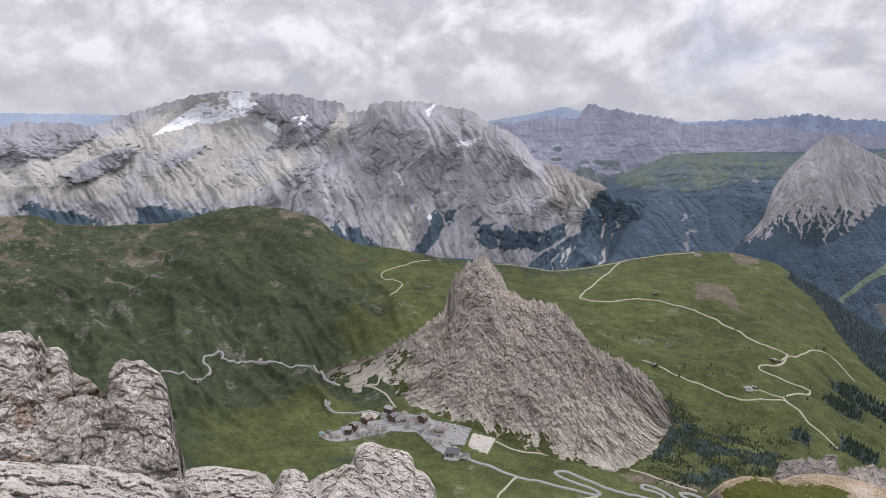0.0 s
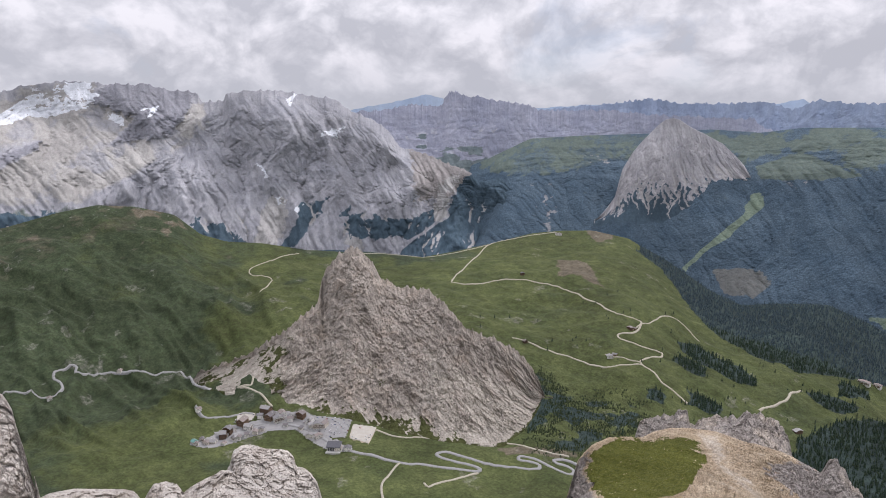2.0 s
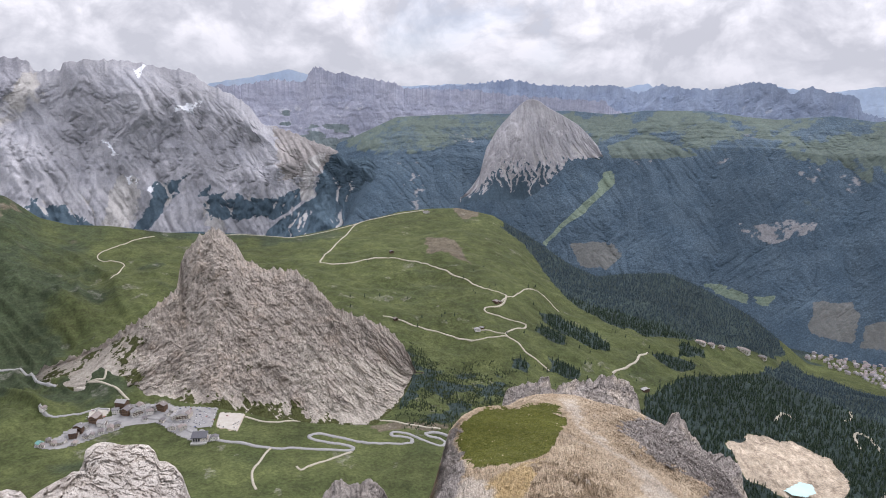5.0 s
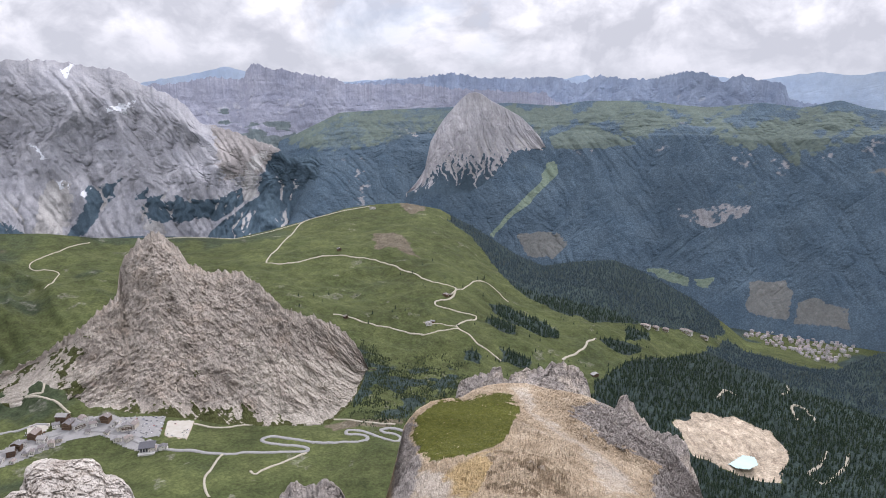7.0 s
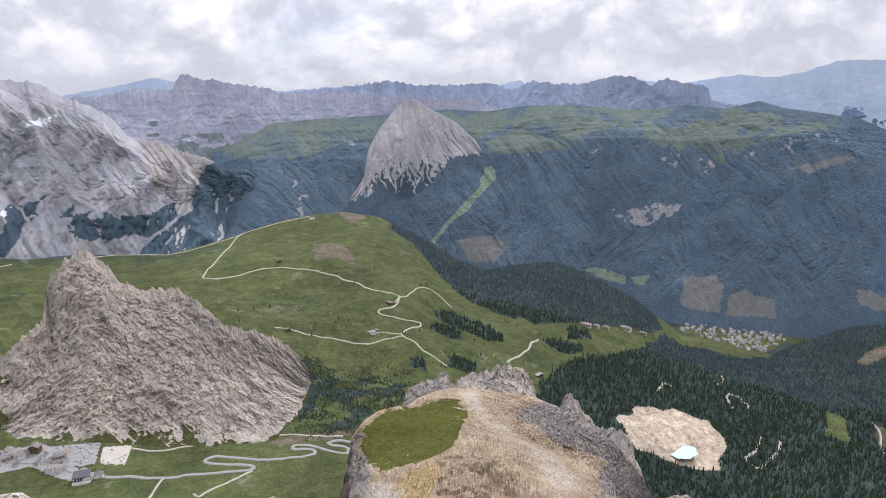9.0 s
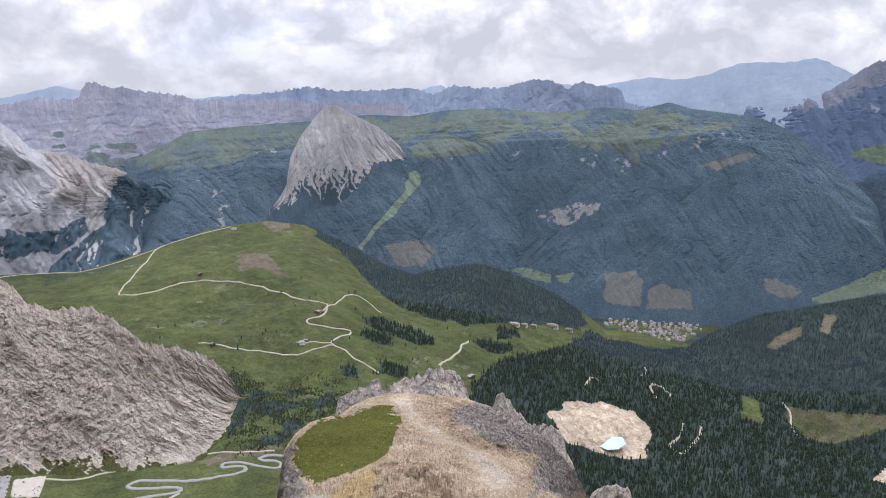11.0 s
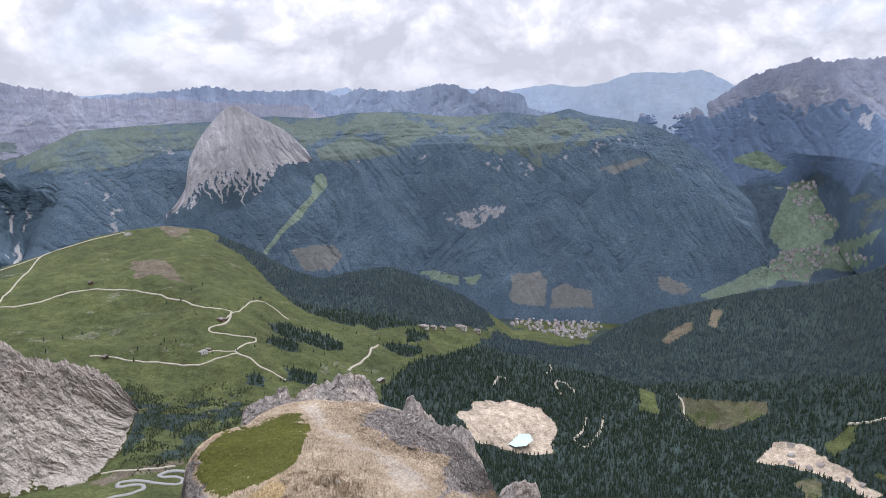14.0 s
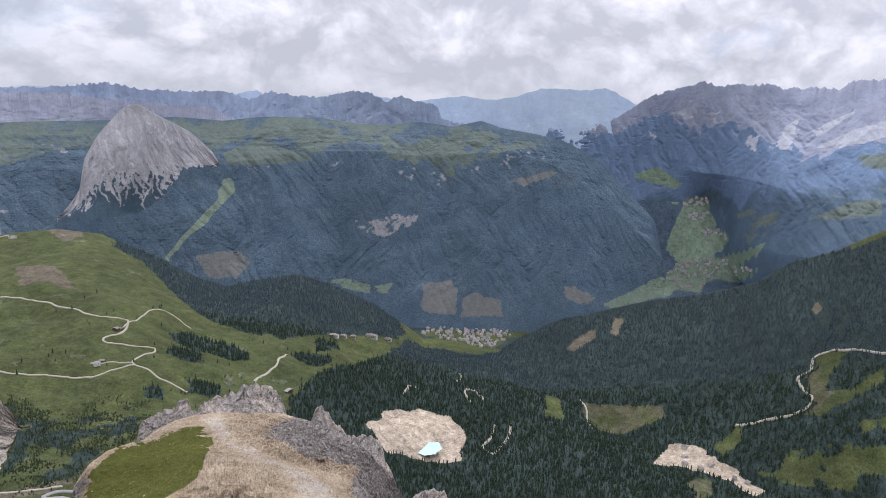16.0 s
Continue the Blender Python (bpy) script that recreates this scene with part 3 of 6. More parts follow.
PASS = [(-998, 576, 535), (-601, 1040, 520), (-265, 1246, 508), (-68, 1305, 505), (115, 1311, 500), (335, 1343, 480), (532, 1316, 461), (703, 1218, 437), (900, 1152, 373), (1102, 1102, 300), (1369, 959, 196), (1507, 703, 181), (1570, 362, 193), (1474, 0, 168), (1367, -552, 168)]
LOWER = [(-561, 324, 575), (-340, 589, 566), (0, 755, 544), (283, 777, 506), (490, 700, 430), (724, 507, 316), (896, 207, 281), (837, -338, 265)]
SPUR_TOP = [(75.8, 189.0, 1054.9), (85.9, 203.6, 1059.3), (93.7, 216.8, 1059.2), (100.3, 227.2, 1060.2), (110.1, 236.7, 1060.5), (124.6, 250.8, 1055.7), (138.1, 259.5, 1050.1), (150.5, 268.2, 1043.7), (163.0, 278.3, 1040.1), (176.2, 284.6, 1037.7), (186.6, 285.0, 1036.2), (196.8, 278.2, 1036.4), (205.3, 264.0, 1037.1), (210.0, 245.9, 1041.7), (209.9, 232.5, 1043.9), (209.2, 219.3, 1045.8), (207.1, 197.9, 1046.4), (202.2, 179.3, 1048.1), (194.8, 161.6, 1048.5), (181.7, 142.1, 1050.2), (162.9, 119.7, 1053.0)]
SPUR_MID = [(69.9, 175.6, 1060.4), (81.2, 187.9, 1065.4), (90.4, 193.1, 1069.4), (109.4, 199.1, 1069.6), (131.1, 194.1, 1069.8), (145.8, 184.8, 1067.8), (159.5, 167.4, 1064.5), (164.7, 148.8, 1060.8), (157.8, 124.4, 1059.8), (150.8, 110.7, 1057.8)]
SPUR_FOOT = [(53.5, 137.1, 1079.8), (68.4, 134.2, 1084.2), (81.4, 123.0, 1088.3), (95.6, 111.2, 1087.2), (112.9, 101.8, 1077.9), (121.7, 88.7, 1068.4)]
SPIRE_TOP = [(192.9, 223.1, 1039.1), (197.4, 221.0, 1041.6), (200.8, 217.7, 1045.5), (204.0, 215.8, 1051.6), (206.1, 215.5, 1056.3), (208.2, 213.3, 1058.4), (208.0, 211.6, 1055.6), (208.4, 209.3, 1055.0), (207.9, 206.2, 1052.2), (207.9, 201.7, 1050.5), (207.4, 197.5, 1048.5), (208.8, 192.3, 1047.9), (210.7, 184.9, 1050.0), (209.6, 178.5, 1048.9), (205.5, 172.3, 1048.5), (201.8, 167.2, 1045.9), (198.9, 161.0, 1043.5), (195.3, 154.9, 1040.4), (190.3, 146.7, 1037.7), (183.3, 138.2, 1032.7)]
SPIRE_FOOT = [(188.0, 217.5, 1042.0), (188.6, 201.6, 1046.3), (186.5, 188.6, 1047.3), (182.9, 171.6, 1046.6), (176.9, 153.7, 1043.2), (172.0, 138.2, 1041.0), (169.0, 127.3, 1038.8)]
CRAG_TOP = [(169.7, 312.9, 1013.2), (178.6, 322.5, 1020.6), (185.1, 325.0, 1022.5), (192.0, 324.5, 1024.3), (197.0, 321.7, 1024.7), (202.2, 320.2, 1027.8), (205.6, 318.5, 1028.8), (206.0, 315.5, 1023.7), (208.7, 314.8, 1020.8), (213.2, 316.2, 1024.0), (218.3, 313.8, 1026.1), (224.4, 310.3, 1027.5), (229.5, 306.7, 1027.8), (232.6, 306.0, 1030.8), (237.3, 303.0, 1031.8), (242.4, 298.2, 1030.6), (246.6, 293.5, 1028.5), (247.3, 288.1, 1025.1), (244.8, 281.2, 1020.0), (240.5, 273.5, 1016.1)]
CRAG_FOOT = [(165.6, 305.8, 1014.7), (181.6, 301.6, 1018.6), (195.1, 298.5, 1023.3), (206.1, 291.6, 1024.3), (219.8, 277.6, 1022.7), (231.2, 263.1, 1019.6)]
KNOB_TOP = [(154.8, 124.3, 1054.7), (160.6, 124.8, 1061.7), (162.6, 123.6, 1066.5), (165.3, 120.9, 1069.2), (167.5, 117.4, 1070.7), (168.4, 113.9, 1070.6), (167.1, 110.7, 1068.0), (163.9, 105.5, 1060.0)]
KNOB_FOOT = [(146.2, 117.3, 1056.6), (150.0, 106.9, 1062.3), (158.8, 101.9, 1058.3)]
TOOTH_TOP = [(40.2, 208.3, 1046.3), (45.2, 212.5, 1053.6), (49.0, 213.8, 1056.7), (51.6, 213.9, 1057.7), (54.0, 210.9, 1056.0), (56.9, 209.5, 1056.9), (60.5, 208.5, 1058.7), (63.1, 206.2, 1058.4), (64.6, 203.2, 1056.5), (65.6, 199.2, 1053.2), (65.8, 193.6, 1047.6)]
TOOTH_FOOT = [(37.1, 194.8, 1047.8), (49.6, 189.6, 1051.4), (62.4, 184.3, 1046.2)]
TOWER_TOP = [(-45.7, 38.3, 1182.9), (-38.6, 42.9, 1183.5), (-33.4, 44.7, 1184.3), (-31.2, 45.0, 1184.3), (-30.7, 45.4, 1184.3), (-30.2, 45.7, 1184.3), (-30.0, 45.7, 1183.8), (-29.8, 45.9, 1184.2), (-29.3, 46.2, 1184.0), (-28.9, 45.5, 1183.2), (-28.3, 45.3, 1183.1), (-27.4, 45.3, 1183.2), (-26.6, 45.0, 1182.8), (-25.8, 43.9, 1182.1), (-24.9, 43.2, 1182.0), (-23.8, 42.6, 1181.9), (-22.8, 41.7, 1181.6), (-21.7, 40.9, 1181.1), (-19.9, 39.3, 1180.8), (-17.3, 36.4, 1180.0), (-15.2, 34.0, 1178.6), (-13.8, 32.5, 1177.2)]
TOWER_FOOT = [(-25.8, 21.7, 1171.7), (-23.2, 25.8, 1172.9), (-21.8, 29.6, 1179.7), (-18.7, 30.0, 1179.2), (-15.6, 30.0, 1178.6), (-12.6, 29.7, 1178.1)]
BLOCK_TOP = [(-20.7, 38.1, 1181.7), (-21.1, 39.4, 1182.6), (-21.3, 40.3, 1183.3), (-21.2, 41.1, 1183.8), (-20.9, 41.3, 1184.0), (-20.4, 41.5, 1183.7), (-19.8, 41.8, 1183.7), (-19.1, 41.5, 1183.3), (-18.4, 41.2, 1183.0), (-17.8, 40.7, 1182.3), (-17.3, 39.8, 1181.5), (-16.7, 38.9, 1180.5), (-16.0, 38.0, 1179.6), (-15.7, 37.2, 1178.9), (-15.1, 36.4, 1178.2), (-14.3, 35.2, 1177.8), (-13.2, 33.7, 1176.7)]
BLOCK_FOOT = [(-17.8, 32.4, 1182.2), (-15.4, 30.0, 1180.5), (-13.1, 29.0, 1179.3), (-11.8, 30.0, 1178.0)]
APRON_TOP = [(-18.6, 15.6, 1186.0), (-16.3, 18.1, 1186.2), (-15.7, 20.2, 1188.5), (-14.9, 20.6, 1188.3), (-14.3, 20.9, 1188.1), (-13.7, 21.2, 1187.9), (-13.1, 21.5, 1187.7), (-12.3, 21.8, 1187.5), (-11.3, 21.6, 1187.3), (-10.6, 21.6, 1187.3), (-9.9, 21.3, 1187.1), (-9.3, 20.9, 1186.8), (-8.5, 20.2, 1186.0)]
APRON_FOOT = [(-7.4, 6.2, 1188.5), (-6.5, 7.2, 1188.5), (-8.4, 11.1, 1190.3), (-7.1, 11.7, 1189.9), (-5.6, 12.9, 1188.8)]
SADDLE_TOP = [(-18.6, 28.5, 1186.6), (-17.6, 29.1, 1186.7), (-16.6, 29.2, 1186.9), (-15.5, 29.1, 1186.7), (-14.4, 28.6, 1186.5), (-13.4, 28.4, 1185.6), (-12.5, 28.1, 1184.7), (-11.8, 27.8, 1183.7), (-11.1, 27.4, 1182.3)]
SADDLE_FOOT = [(-15.1, 22.4, 1183.6), (-12.8, 23.2, 1182.9), (-10.0, 24.5, 1181.8)]
LEDGE_TOP = [(-15.1, 35.1, 1178.3), (-15.0, 35.8, 1179.2), (-14.5, 36.0, 1179.3), (-13.4, 36.4, 1179.2), (-12.0, 36.2, 1179.1), (-10.8, 36.0, 1179.1), (-10.3, 36.0, 1178.9), (-9.7, 35.4, 1178.6), (-9.3, 35.3, 1179.3), (-9.1, 35.5, 1179.5), (-8.5, 35.7, 1179.5), (-7.9, 35.5, 1179.4), (-7.5, 35.0, 1179.1), (-6.8, 35.1, 1179.5), (-5.8, 35.2, 1179.9), (-5.5, 35.4, 1180.0), (-5.0, 35.4, 1179.9), (-4.2, 34.8, 1179.7), (-2.5, 33.9, 1178.9), (-1.8, 33.0, 1177.4)]
LEDGE_FOOT = [(-11.2, 25.6, 1180.6), (-7.0, 26.6, 1180.0), (-1.5, 27.2, 1179.6)]
BOULDER_TOP = [(-7.3, 44.0, 1173.3), (-6.7, 44.8, 1174.4), (-6.4, 45.0, 1174.8), (-6.2, 45.5, 1175.6), (-5.7, 45.7, 1175.9), (-4.8, 45.8, 1175.8), (-4.0, 45.7, 1175.5), (-3.1, 45.7, 1175.4), (-2.4, 45.7, 1175.2), (-2.0, 45.1, 1175.0), (-1.8, 44.5, 1174.6), (-1.3, 44.2, 1174.5), (-0.8, 43.8, 1174.2), (-0.4, 43.2, 1173.8), (-0.2, 42.6, 1173.4), (0.2, 41.5, 1172.1)]
BOULDER_FOOT = [(-6.4, 37.1, 1175.3), (-3.0, 36.2, 1175.2), (0.1, 36.8, 1174.1)]
CONE_FOOT = [(-344, 1673, 514), (-264, 1587, 521), (-199, 1547, 521), (-73, 1455, 528), (68, 1379, 510), (160, 1332, 496), (272, 1277, 489), (390, 1271, 469), (470, 1350, 472), (512, 1408, 478), (546, 1453, 487)]
CONE_RIDGE = [(-346, 1680, 514), (-291, 1666, 533), (-163, 1647, 583), (-67, 1672, 636), (8, 1754, 672), (22, 1861, 707), (37, 1874, 738), (67, 1877, 771), (105, 1874, 795), (138, 1866, 783), (159, 1857, 762), (182, 1841, 718), (220, 1803, 695), (266, 1795, 690), (310, 1758, 692), (330, 1702, 680), (348, 1656, 663), (378, 1584, 631), (441, 1553, 613), (481, 1535, 594), (513, 1523, 567), (540, 1487, 520), (547, 1456, 489)]
PEAK_FOOT = [(1440, 3185, 602), (1537, 3181, 626), (1641, 3132, 638), (1748, 3076, 603), (1875, 3054, 628), (2016, 3081, 721), (2125, 3053, 769), (2207, 3024, 811)]
PEAK_RIDGE = [(1442, 3189, 607), (1511, 3225, 652), (1573, 3256, 711), (1617, 3277, 854), (1675, 3283, 943), (1714, 3267, 1000), (1759, 3249, 1054), (1793, 3234, 1093), (1820, 3222, 1114), (1856, 3212, 1120), (1888, 3205, 1111), (1939, 3192, 1076), (2028, 3194, 1038), (2128, 3183, 988), (2165, 3123, 932), (2190, 3074, 882), (2210, 3028, 817)]
R_BELVEDERE = [(1032, 2684), (937, 2671), (842, 2659), (720, 2627), (626, 2470), (544, 2336), (470, 2197), (478, 2162), (522, 2146), (603, 2170), (674, 2186), (747, 2144), (821, 2089), (880, 1960), (922, 1827), (976, 1808), (970, 1782), (946, 1753), (905, 1719), (864, 1714), (861, 1689), (912, 1667), (964, 1662), (970, 1647), (888, 1589), (860, 1568), (858, 1547), (874, 1527), (884, 1489), (916, 1461), (928, 1438)]
R_ALP = [(859, 1551), (808, 1569), (769, 1570), (745, 1587), (702, 1624), (646, 1676), (607, 1720), (578, 1756), (555, 1757)]
R_HUTS = [(858, 1563), (815, 1603), (781, 1625)]
R_CREST = [(720, 2627), (595, 2576), (476, 2536), (366, 2529), (253, 2514), (175, 2492)]
R_WEST = [(-51, 2457), (-92, 2424), (-150, 2347), (-197, 2299), (-214, 2269), (-202, 2243), (-162, 2231), (-137, 2209), (-146, 2136), (-168, 2069)]
R_OLD = [(-712, 1598), (-657, 1587), (-626, 1594), (-601, 1607), (-602, 1640), (-630, 1671), (-631, 1696), (-608, 1717), (-590, 1711), (-589, 1696), (-568, 1709), (-530, 1735), (-482, 1732), (-435, 1726), (-394, 1733), (-350, 1726), (-318, 1680), (-303, 1639), (-258, 1582)]
R_LANE = [(-271, 1459), (-259, 1438), (-244, 1425), (-208, 1428), (-170, 1436), (-146, 1432)]
R_PASS1 = [(-222, 1375), (-195, 1382), (-168, 1392), (-130, 1394), (-100, 1399), (-71, 1384), (-31, 1361), (7, 1318), (54, 1263), (101, 1234), (152, 1203), (209, 1190), (260, 1177), (293, 1175), (312, 1180), (308, 1189), (267, 1206), (238, 1223), (233, 1234), (242, 1241), (261, 1240), (288, 1221), (335, 1199), (369, 1185), (414, 1166)]
R_PASS2 = [(414, 1166), (430, 1166), (438, 1181), (429, 1190), (406, 1203), (403, 1214), (410, 1221), (425, 1212), (457, 1184), (479, 1158), (495, 1154), (511, 1173), (504, 1186), (480, 1196), (478, 1205), (496, 1208), (528, 1198)]
R_SOUTH = [(152, 1201), (139, 1183), (125, 1154), (108, 1120), (104, 1082), (106, 1051)]
R_FIELD = [(306, 1171), (263, 1146), (216, 1124), (193, 1106), (187, 1120)]
R_BASE = [(119, 1340), (150, 1319), (182, 1305), (210, 1306), (288, 1288), (363, 1295), (409, 1278), (449, 1244), (517, 1217)]
R_LOOPW = [(-105, 1446), (-119, 1469), (-152, 1521), (-190, 1558), (-163, 1543), (-155, 1553), (-153, 1598)]
R_ALM = [(1144, 1445), (1202, 1479), (1278, 1507), (1315, 1539), (1368, 1561)]
R_TRACK = [(914, 1738), (1055, 1845), (1154, 1908), (1194, 1814)]
R_LOOP = [(2122, 351), (2127, 275), (2146, 205), (2174, 167), (2200, 163), (2214, 176), (2254, 206), (2290, 216), (2310, 187), (2362, 189), (2376, 155), (2366, 102), (2367, 4)]
R_WOOD1 = [(1814, 1139), (1857, 1190), (1879, 1196), (1895, 1172), (1864, 1107)]
R_WOOD2 = [(1745, 998), (1674, 968), (1606, 953), (1586, 927), (1590, 900), (1641, 912), (1721, 928), (1785, 962)]
R_WOOD3 = [(1607, 1267), (1695, 1313), (1719, 1283)]
R_WOOD4 = [(1971, 1291), (1927, 1257), (1883, 1246)]
R_MEADOW = [(2113, 863), (2079, 823), (2018, 791), (1986, 756)]
Z_DIRT = [(352, 1276), (429, 1259), (548, 1218), (533, 1206), (439, 1218), (394, 1234)]
Z_LOT = [(-18, 1406), (70, 1381), (52, 1317), (18, 1321), (-18, 1363)]
Z_GRAVEL = [(71, 1364), (121, 1350), (98, 1284), (59, 1319)]
Z_LOTW = [(-179, 1441), (-139, 1433), (-147, 1411), (-183, 1403)]
Z_VILLAGE = [(-269, 1335), (-187, 1401), (-135, 1411), (-90, 1434), (-28, 1416), (-12, 1402), (-14, 1364), (64, 1264), (25, 1256), (-51, 1363), (-110, 1362), (-166, 1340), (-217, 1317)]
W_MAIN = [(1083, 1280), (1225, 1368), (1360, 1423), (1492, 1451), (1659, 1489), (1821, 1507), (2116, 1660), (2221, 1619), (2254, 1498), (2399, 1397), (2846, 1428), (4347, 1001), (2771, 136), (1777, -21), (638, 766)]
W_HUMP = [(1305, 2462), (1354, 2352), (1324, 2162), (1301, 1962), (1315, 1871), (1337, 1799), (1378, 1739), (1447, 1671), (1643, 1658), (1945, 1669), (2048, 1653), (2192, 1727), (2637, 2403), (2725, 2935), (2683, 3145), (2462, 3139), (2250, 3191), (2280, 3626), (2167, 3885)]
W_STRIP = [(1092, 1766), (1170, 1778), (1220, 1716), (1257, 1622), (1217, 1562), (1149, 1582), (1105, 1644), (1073, 1720)]
W_CLUMP1 = [(986, 1634), (1061, 1681), (1094, 1643), (1062, 1574), (1005, 1583)]
W_CLUMP2 = [(819, 1463), (849, 1466), (873, 1454), (844, 1421), (809, 1438)]
W_CLUMP3 = [(956, 1504), (979, 1480), (1032, 1437), (979, 1388), (931, 1440)]
W_CLUMP4 = [(1379, 1554), (1487, 1544), (1520, 1507), (1444, 1470), (1360, 1504)]
W_CLUMP5 = [(1528, 1610), (1652, 1624), (1610, 1566), (1486, 1549)]
W_SCRUB = [(570, 1581), (611, 1471), (643, 1436), (720, 1462), (780, 1410), (739, 1316), (648, 1308), (553, 1230), (472, 1253), (462, 1372), (530, 1459)]
M_ONE = [(2105, 853), (2110, 791), (2123, 715), (2169, 652), (2182, 595), (2143, 569), (2068, 632), (2012, 677), (2002, 742), (2024, 798)]
M_TWO = [(2095, 999), (2061, 919), (1961, 861), (1912, 905)]
M_LOOP = [(2146, 176), (2186, 145), (2231, 176), (2283, 201), (2318, 174), (2364, 178), (2374, 140), (2362, 101), (2297, 134), (2222, 132), (2230, 65), (2329, -3), (2280, -10), (2189, 72), (2145, 116)]
M_FOUR = [(2034, 388), (2122, 351), (2126, 318), (2052, 314), (2003, 350)]
M_FIVE = [(1961, 241), (2030, 178), (2065, 88), (2140, 21), (2163, -26), (2208, -302), (1991, -313), (1949, 51), (1922, 182)]
M_SIX = [(1848, 405), (1885, 369), (1861, 332), (1778, 334), (1771, 368)]
B_WORKS = [(1888, 522), (2021, 513), (2051, 436), (1988, 370), (1966, 316), (1900, 216), (1862, 228), (1890, 306), (1902, 386), (1912, 461)]
B_CLEAR = [(2393, 1057), (2503, 1047), (2552, 1002), (2486, 979), (2383, 1028)]
B_CLEAR2 = [(2528, 931), (2651, 959), (2634, 923), (2517, 888)]
B_PATCH = [(2584, 245), (2620, 226), (2580, 202), (2559, 219)]
B_RIDGE = [(898, 2332), (987, 2327), (999, 2210), (964, 2038), (941, 2091), (903, 2160), (847, 2164)]
B_RIDGETOP = [(1159, 2653), (1921, 4076), (1245, 2561), (1146, 2513)]
Q_PIT = [(1332, 1187), (1455, 1227), (1532, 1218), (1612, 1167), (1672, 1122), (1630, 1027), (1540, 978), (1471, 943), (1419, 983), (1375, 1019), (1333, 1056), (1291, 1072), (1314, 1128)]
Q_POND = [(1391, 1041), (1461, 1054), (1483, 1032), (1456, 1000), (1420, 999), (1393, 1019)]
T_CANAZEI = [(2400, 1824), (2527, 1846), (2590, 1727), (2738, 1634), (3003, 1512), (3170, 1412), (3012, 1413), (2760, 1496), (2553, 1456), (2462, 1463), (2466, 1611), (2422, 1768)]
G_CANAZEI = [(2545, 1860), (2679, 1822), (2709, 1710), (2546, 1826)]
G_VALE1 = [(3343, 1341), (3593, 1278), (3926, 1231), (4177, 1217), (4142, 1121), (3981, 1051), (3755, 1171), (3539, 1257)]
G_VALE2 = [(4283, 1221), (4352, 1268), (4438, 1235), (4526, 1217), (4583, 1083), (4525, 1023), (4446, 1070), (4400, 1051), (4329, 1094)]
G_VALE3 = [(4413, 1057), (4436, 923), (4389, 947), (4328, 1057)]
G_VALE4 = [(4270, 927), (4355, 755), (4363, 709), (4295, 799)]
G_VALE5 = [(4463, 1598), (4496, 1499), (4518, 1292), (4560, 1298), (4503, 1491)]
T_FAR = [(4091, 1200), (4215, 1190), (4292, 1041), (4372, 863), (4373, 729), (4313, 807), (4206, 1008), (4006, 1086)]
T_FAR2 = [(4551, 1286), (4602, 1155), (4588, 1085), (4532, 1201)]
K_SPURWEST = [(73.1, 180), (88.7, 207.6), (109.3, 235.2), (99.8, 221.4), (93.9, 203.1), (88, 183.5), (68.2, 152.6)]
S_SPUR = [(79.6, 193), (85.4, 173.2), (88.3, 163), (73.9, 142.6)]
H_PASS = [(-118, 1435), (-82, 1417), (-64, 1396), (-41, 1400), (-21, 1385), (-4, 1361), (-166, 1401), (-153, 1383), (-137, 1361), (-193, 1373), (-170, 1348), (-90, 1401), (-108, 1412), (8, 1364), (-130, 1421), (-203, 1362), (-53, 1405)]
H_STATION = [(26, 1275)]
H_HUTS = [(1030, 2646), (729, 2209), (912, 1741), (790, 1611), (585, 1732), (1211, 1378)]
H_HOTELS = [(1665, 1647), (1709, 1641), (1749, 1631), (1870, 1645), (1961, 1638)]
H_WEST = [(-612, 1585), (-257, 1340), (-223, 1343), (-173, 1354), (-263, 1447), (-499, 1737)]
F_SCREE = [(46.89, 577), (47.77, 562), (48.99, 580), (50.67, 612), (52.5, 609), (52.37, 571), (50.94, 528), (49.5, 494), (48.27, 509), (47.19, 543)]
F_RUN = [(36.89, 763), (37.18, 697), (36.07, 631), (34.8, 550), (33.54, 504), (32.26, 432), (31.78, 397), (31.62, 417), (32.81, 493), (34.09, 564), (35.71, 655), (36.16, 749)]
F_PLATEAU = [(36.25, 876), (39.15, 947), (41.99, 890), (43.42, 855), (40.05, 828), (36.69, 820)]
F_CLEAR1 = [(53, 298), (55.65, 315), (56.17, 267), (56.15, 176), (53.07, 171)]
F_CLEAR2 = [(56.67, 246), (57.6, 273), (59.98, 245), (60.53, 176), (56.74, 167)]
F_CLEAR3 = [(65.5, 318), (66.13, 325), (68.32, 278), (67.55, 242), (65.81, 259)]
F_FIELD = [(44.8, 294), (46.3, 312), (48.31, 277), (48.56, 250), (46.8, 256)]
F_FIELD2 = [(48.8, 283), (50.29, 292), (50.06, 256), (49.06, 255)]
F_BARE = [(33.94, 420), (36.89, 438), (38.33, 383), (37.29, 326), (34.81, 323)]


EAST_FIELDS = (
    [(68.1, -16.5), (71.3, -14.7), (73.4, -13.1), (74.7, -14.0), (74.3, -14.7), (71, -16)],
    [(73.5, -11.0), (73.8, -9.5), (74.6, -6.7), (76.1, -6.5), (76.9, -8.7), (78.3, -9.6), (77.7, -10.5), (76.8, -11.4), (74.8, -12.0), (74.0, -11.4)],
    [(70.2, -5.2), (72.2, -4.4), (74.2, -5.6), (73.7, -6.1), (71.6, -5.7)],
    [(77.5, -11.1), (79.2, -10.6), (80.9, -9.5), (80.6, -10.5), (78.9, -11.7)],
    [(78.1, -12.6), (80.8, -11.6), (80.3, -12.3), (78.6, -13.2)],
)
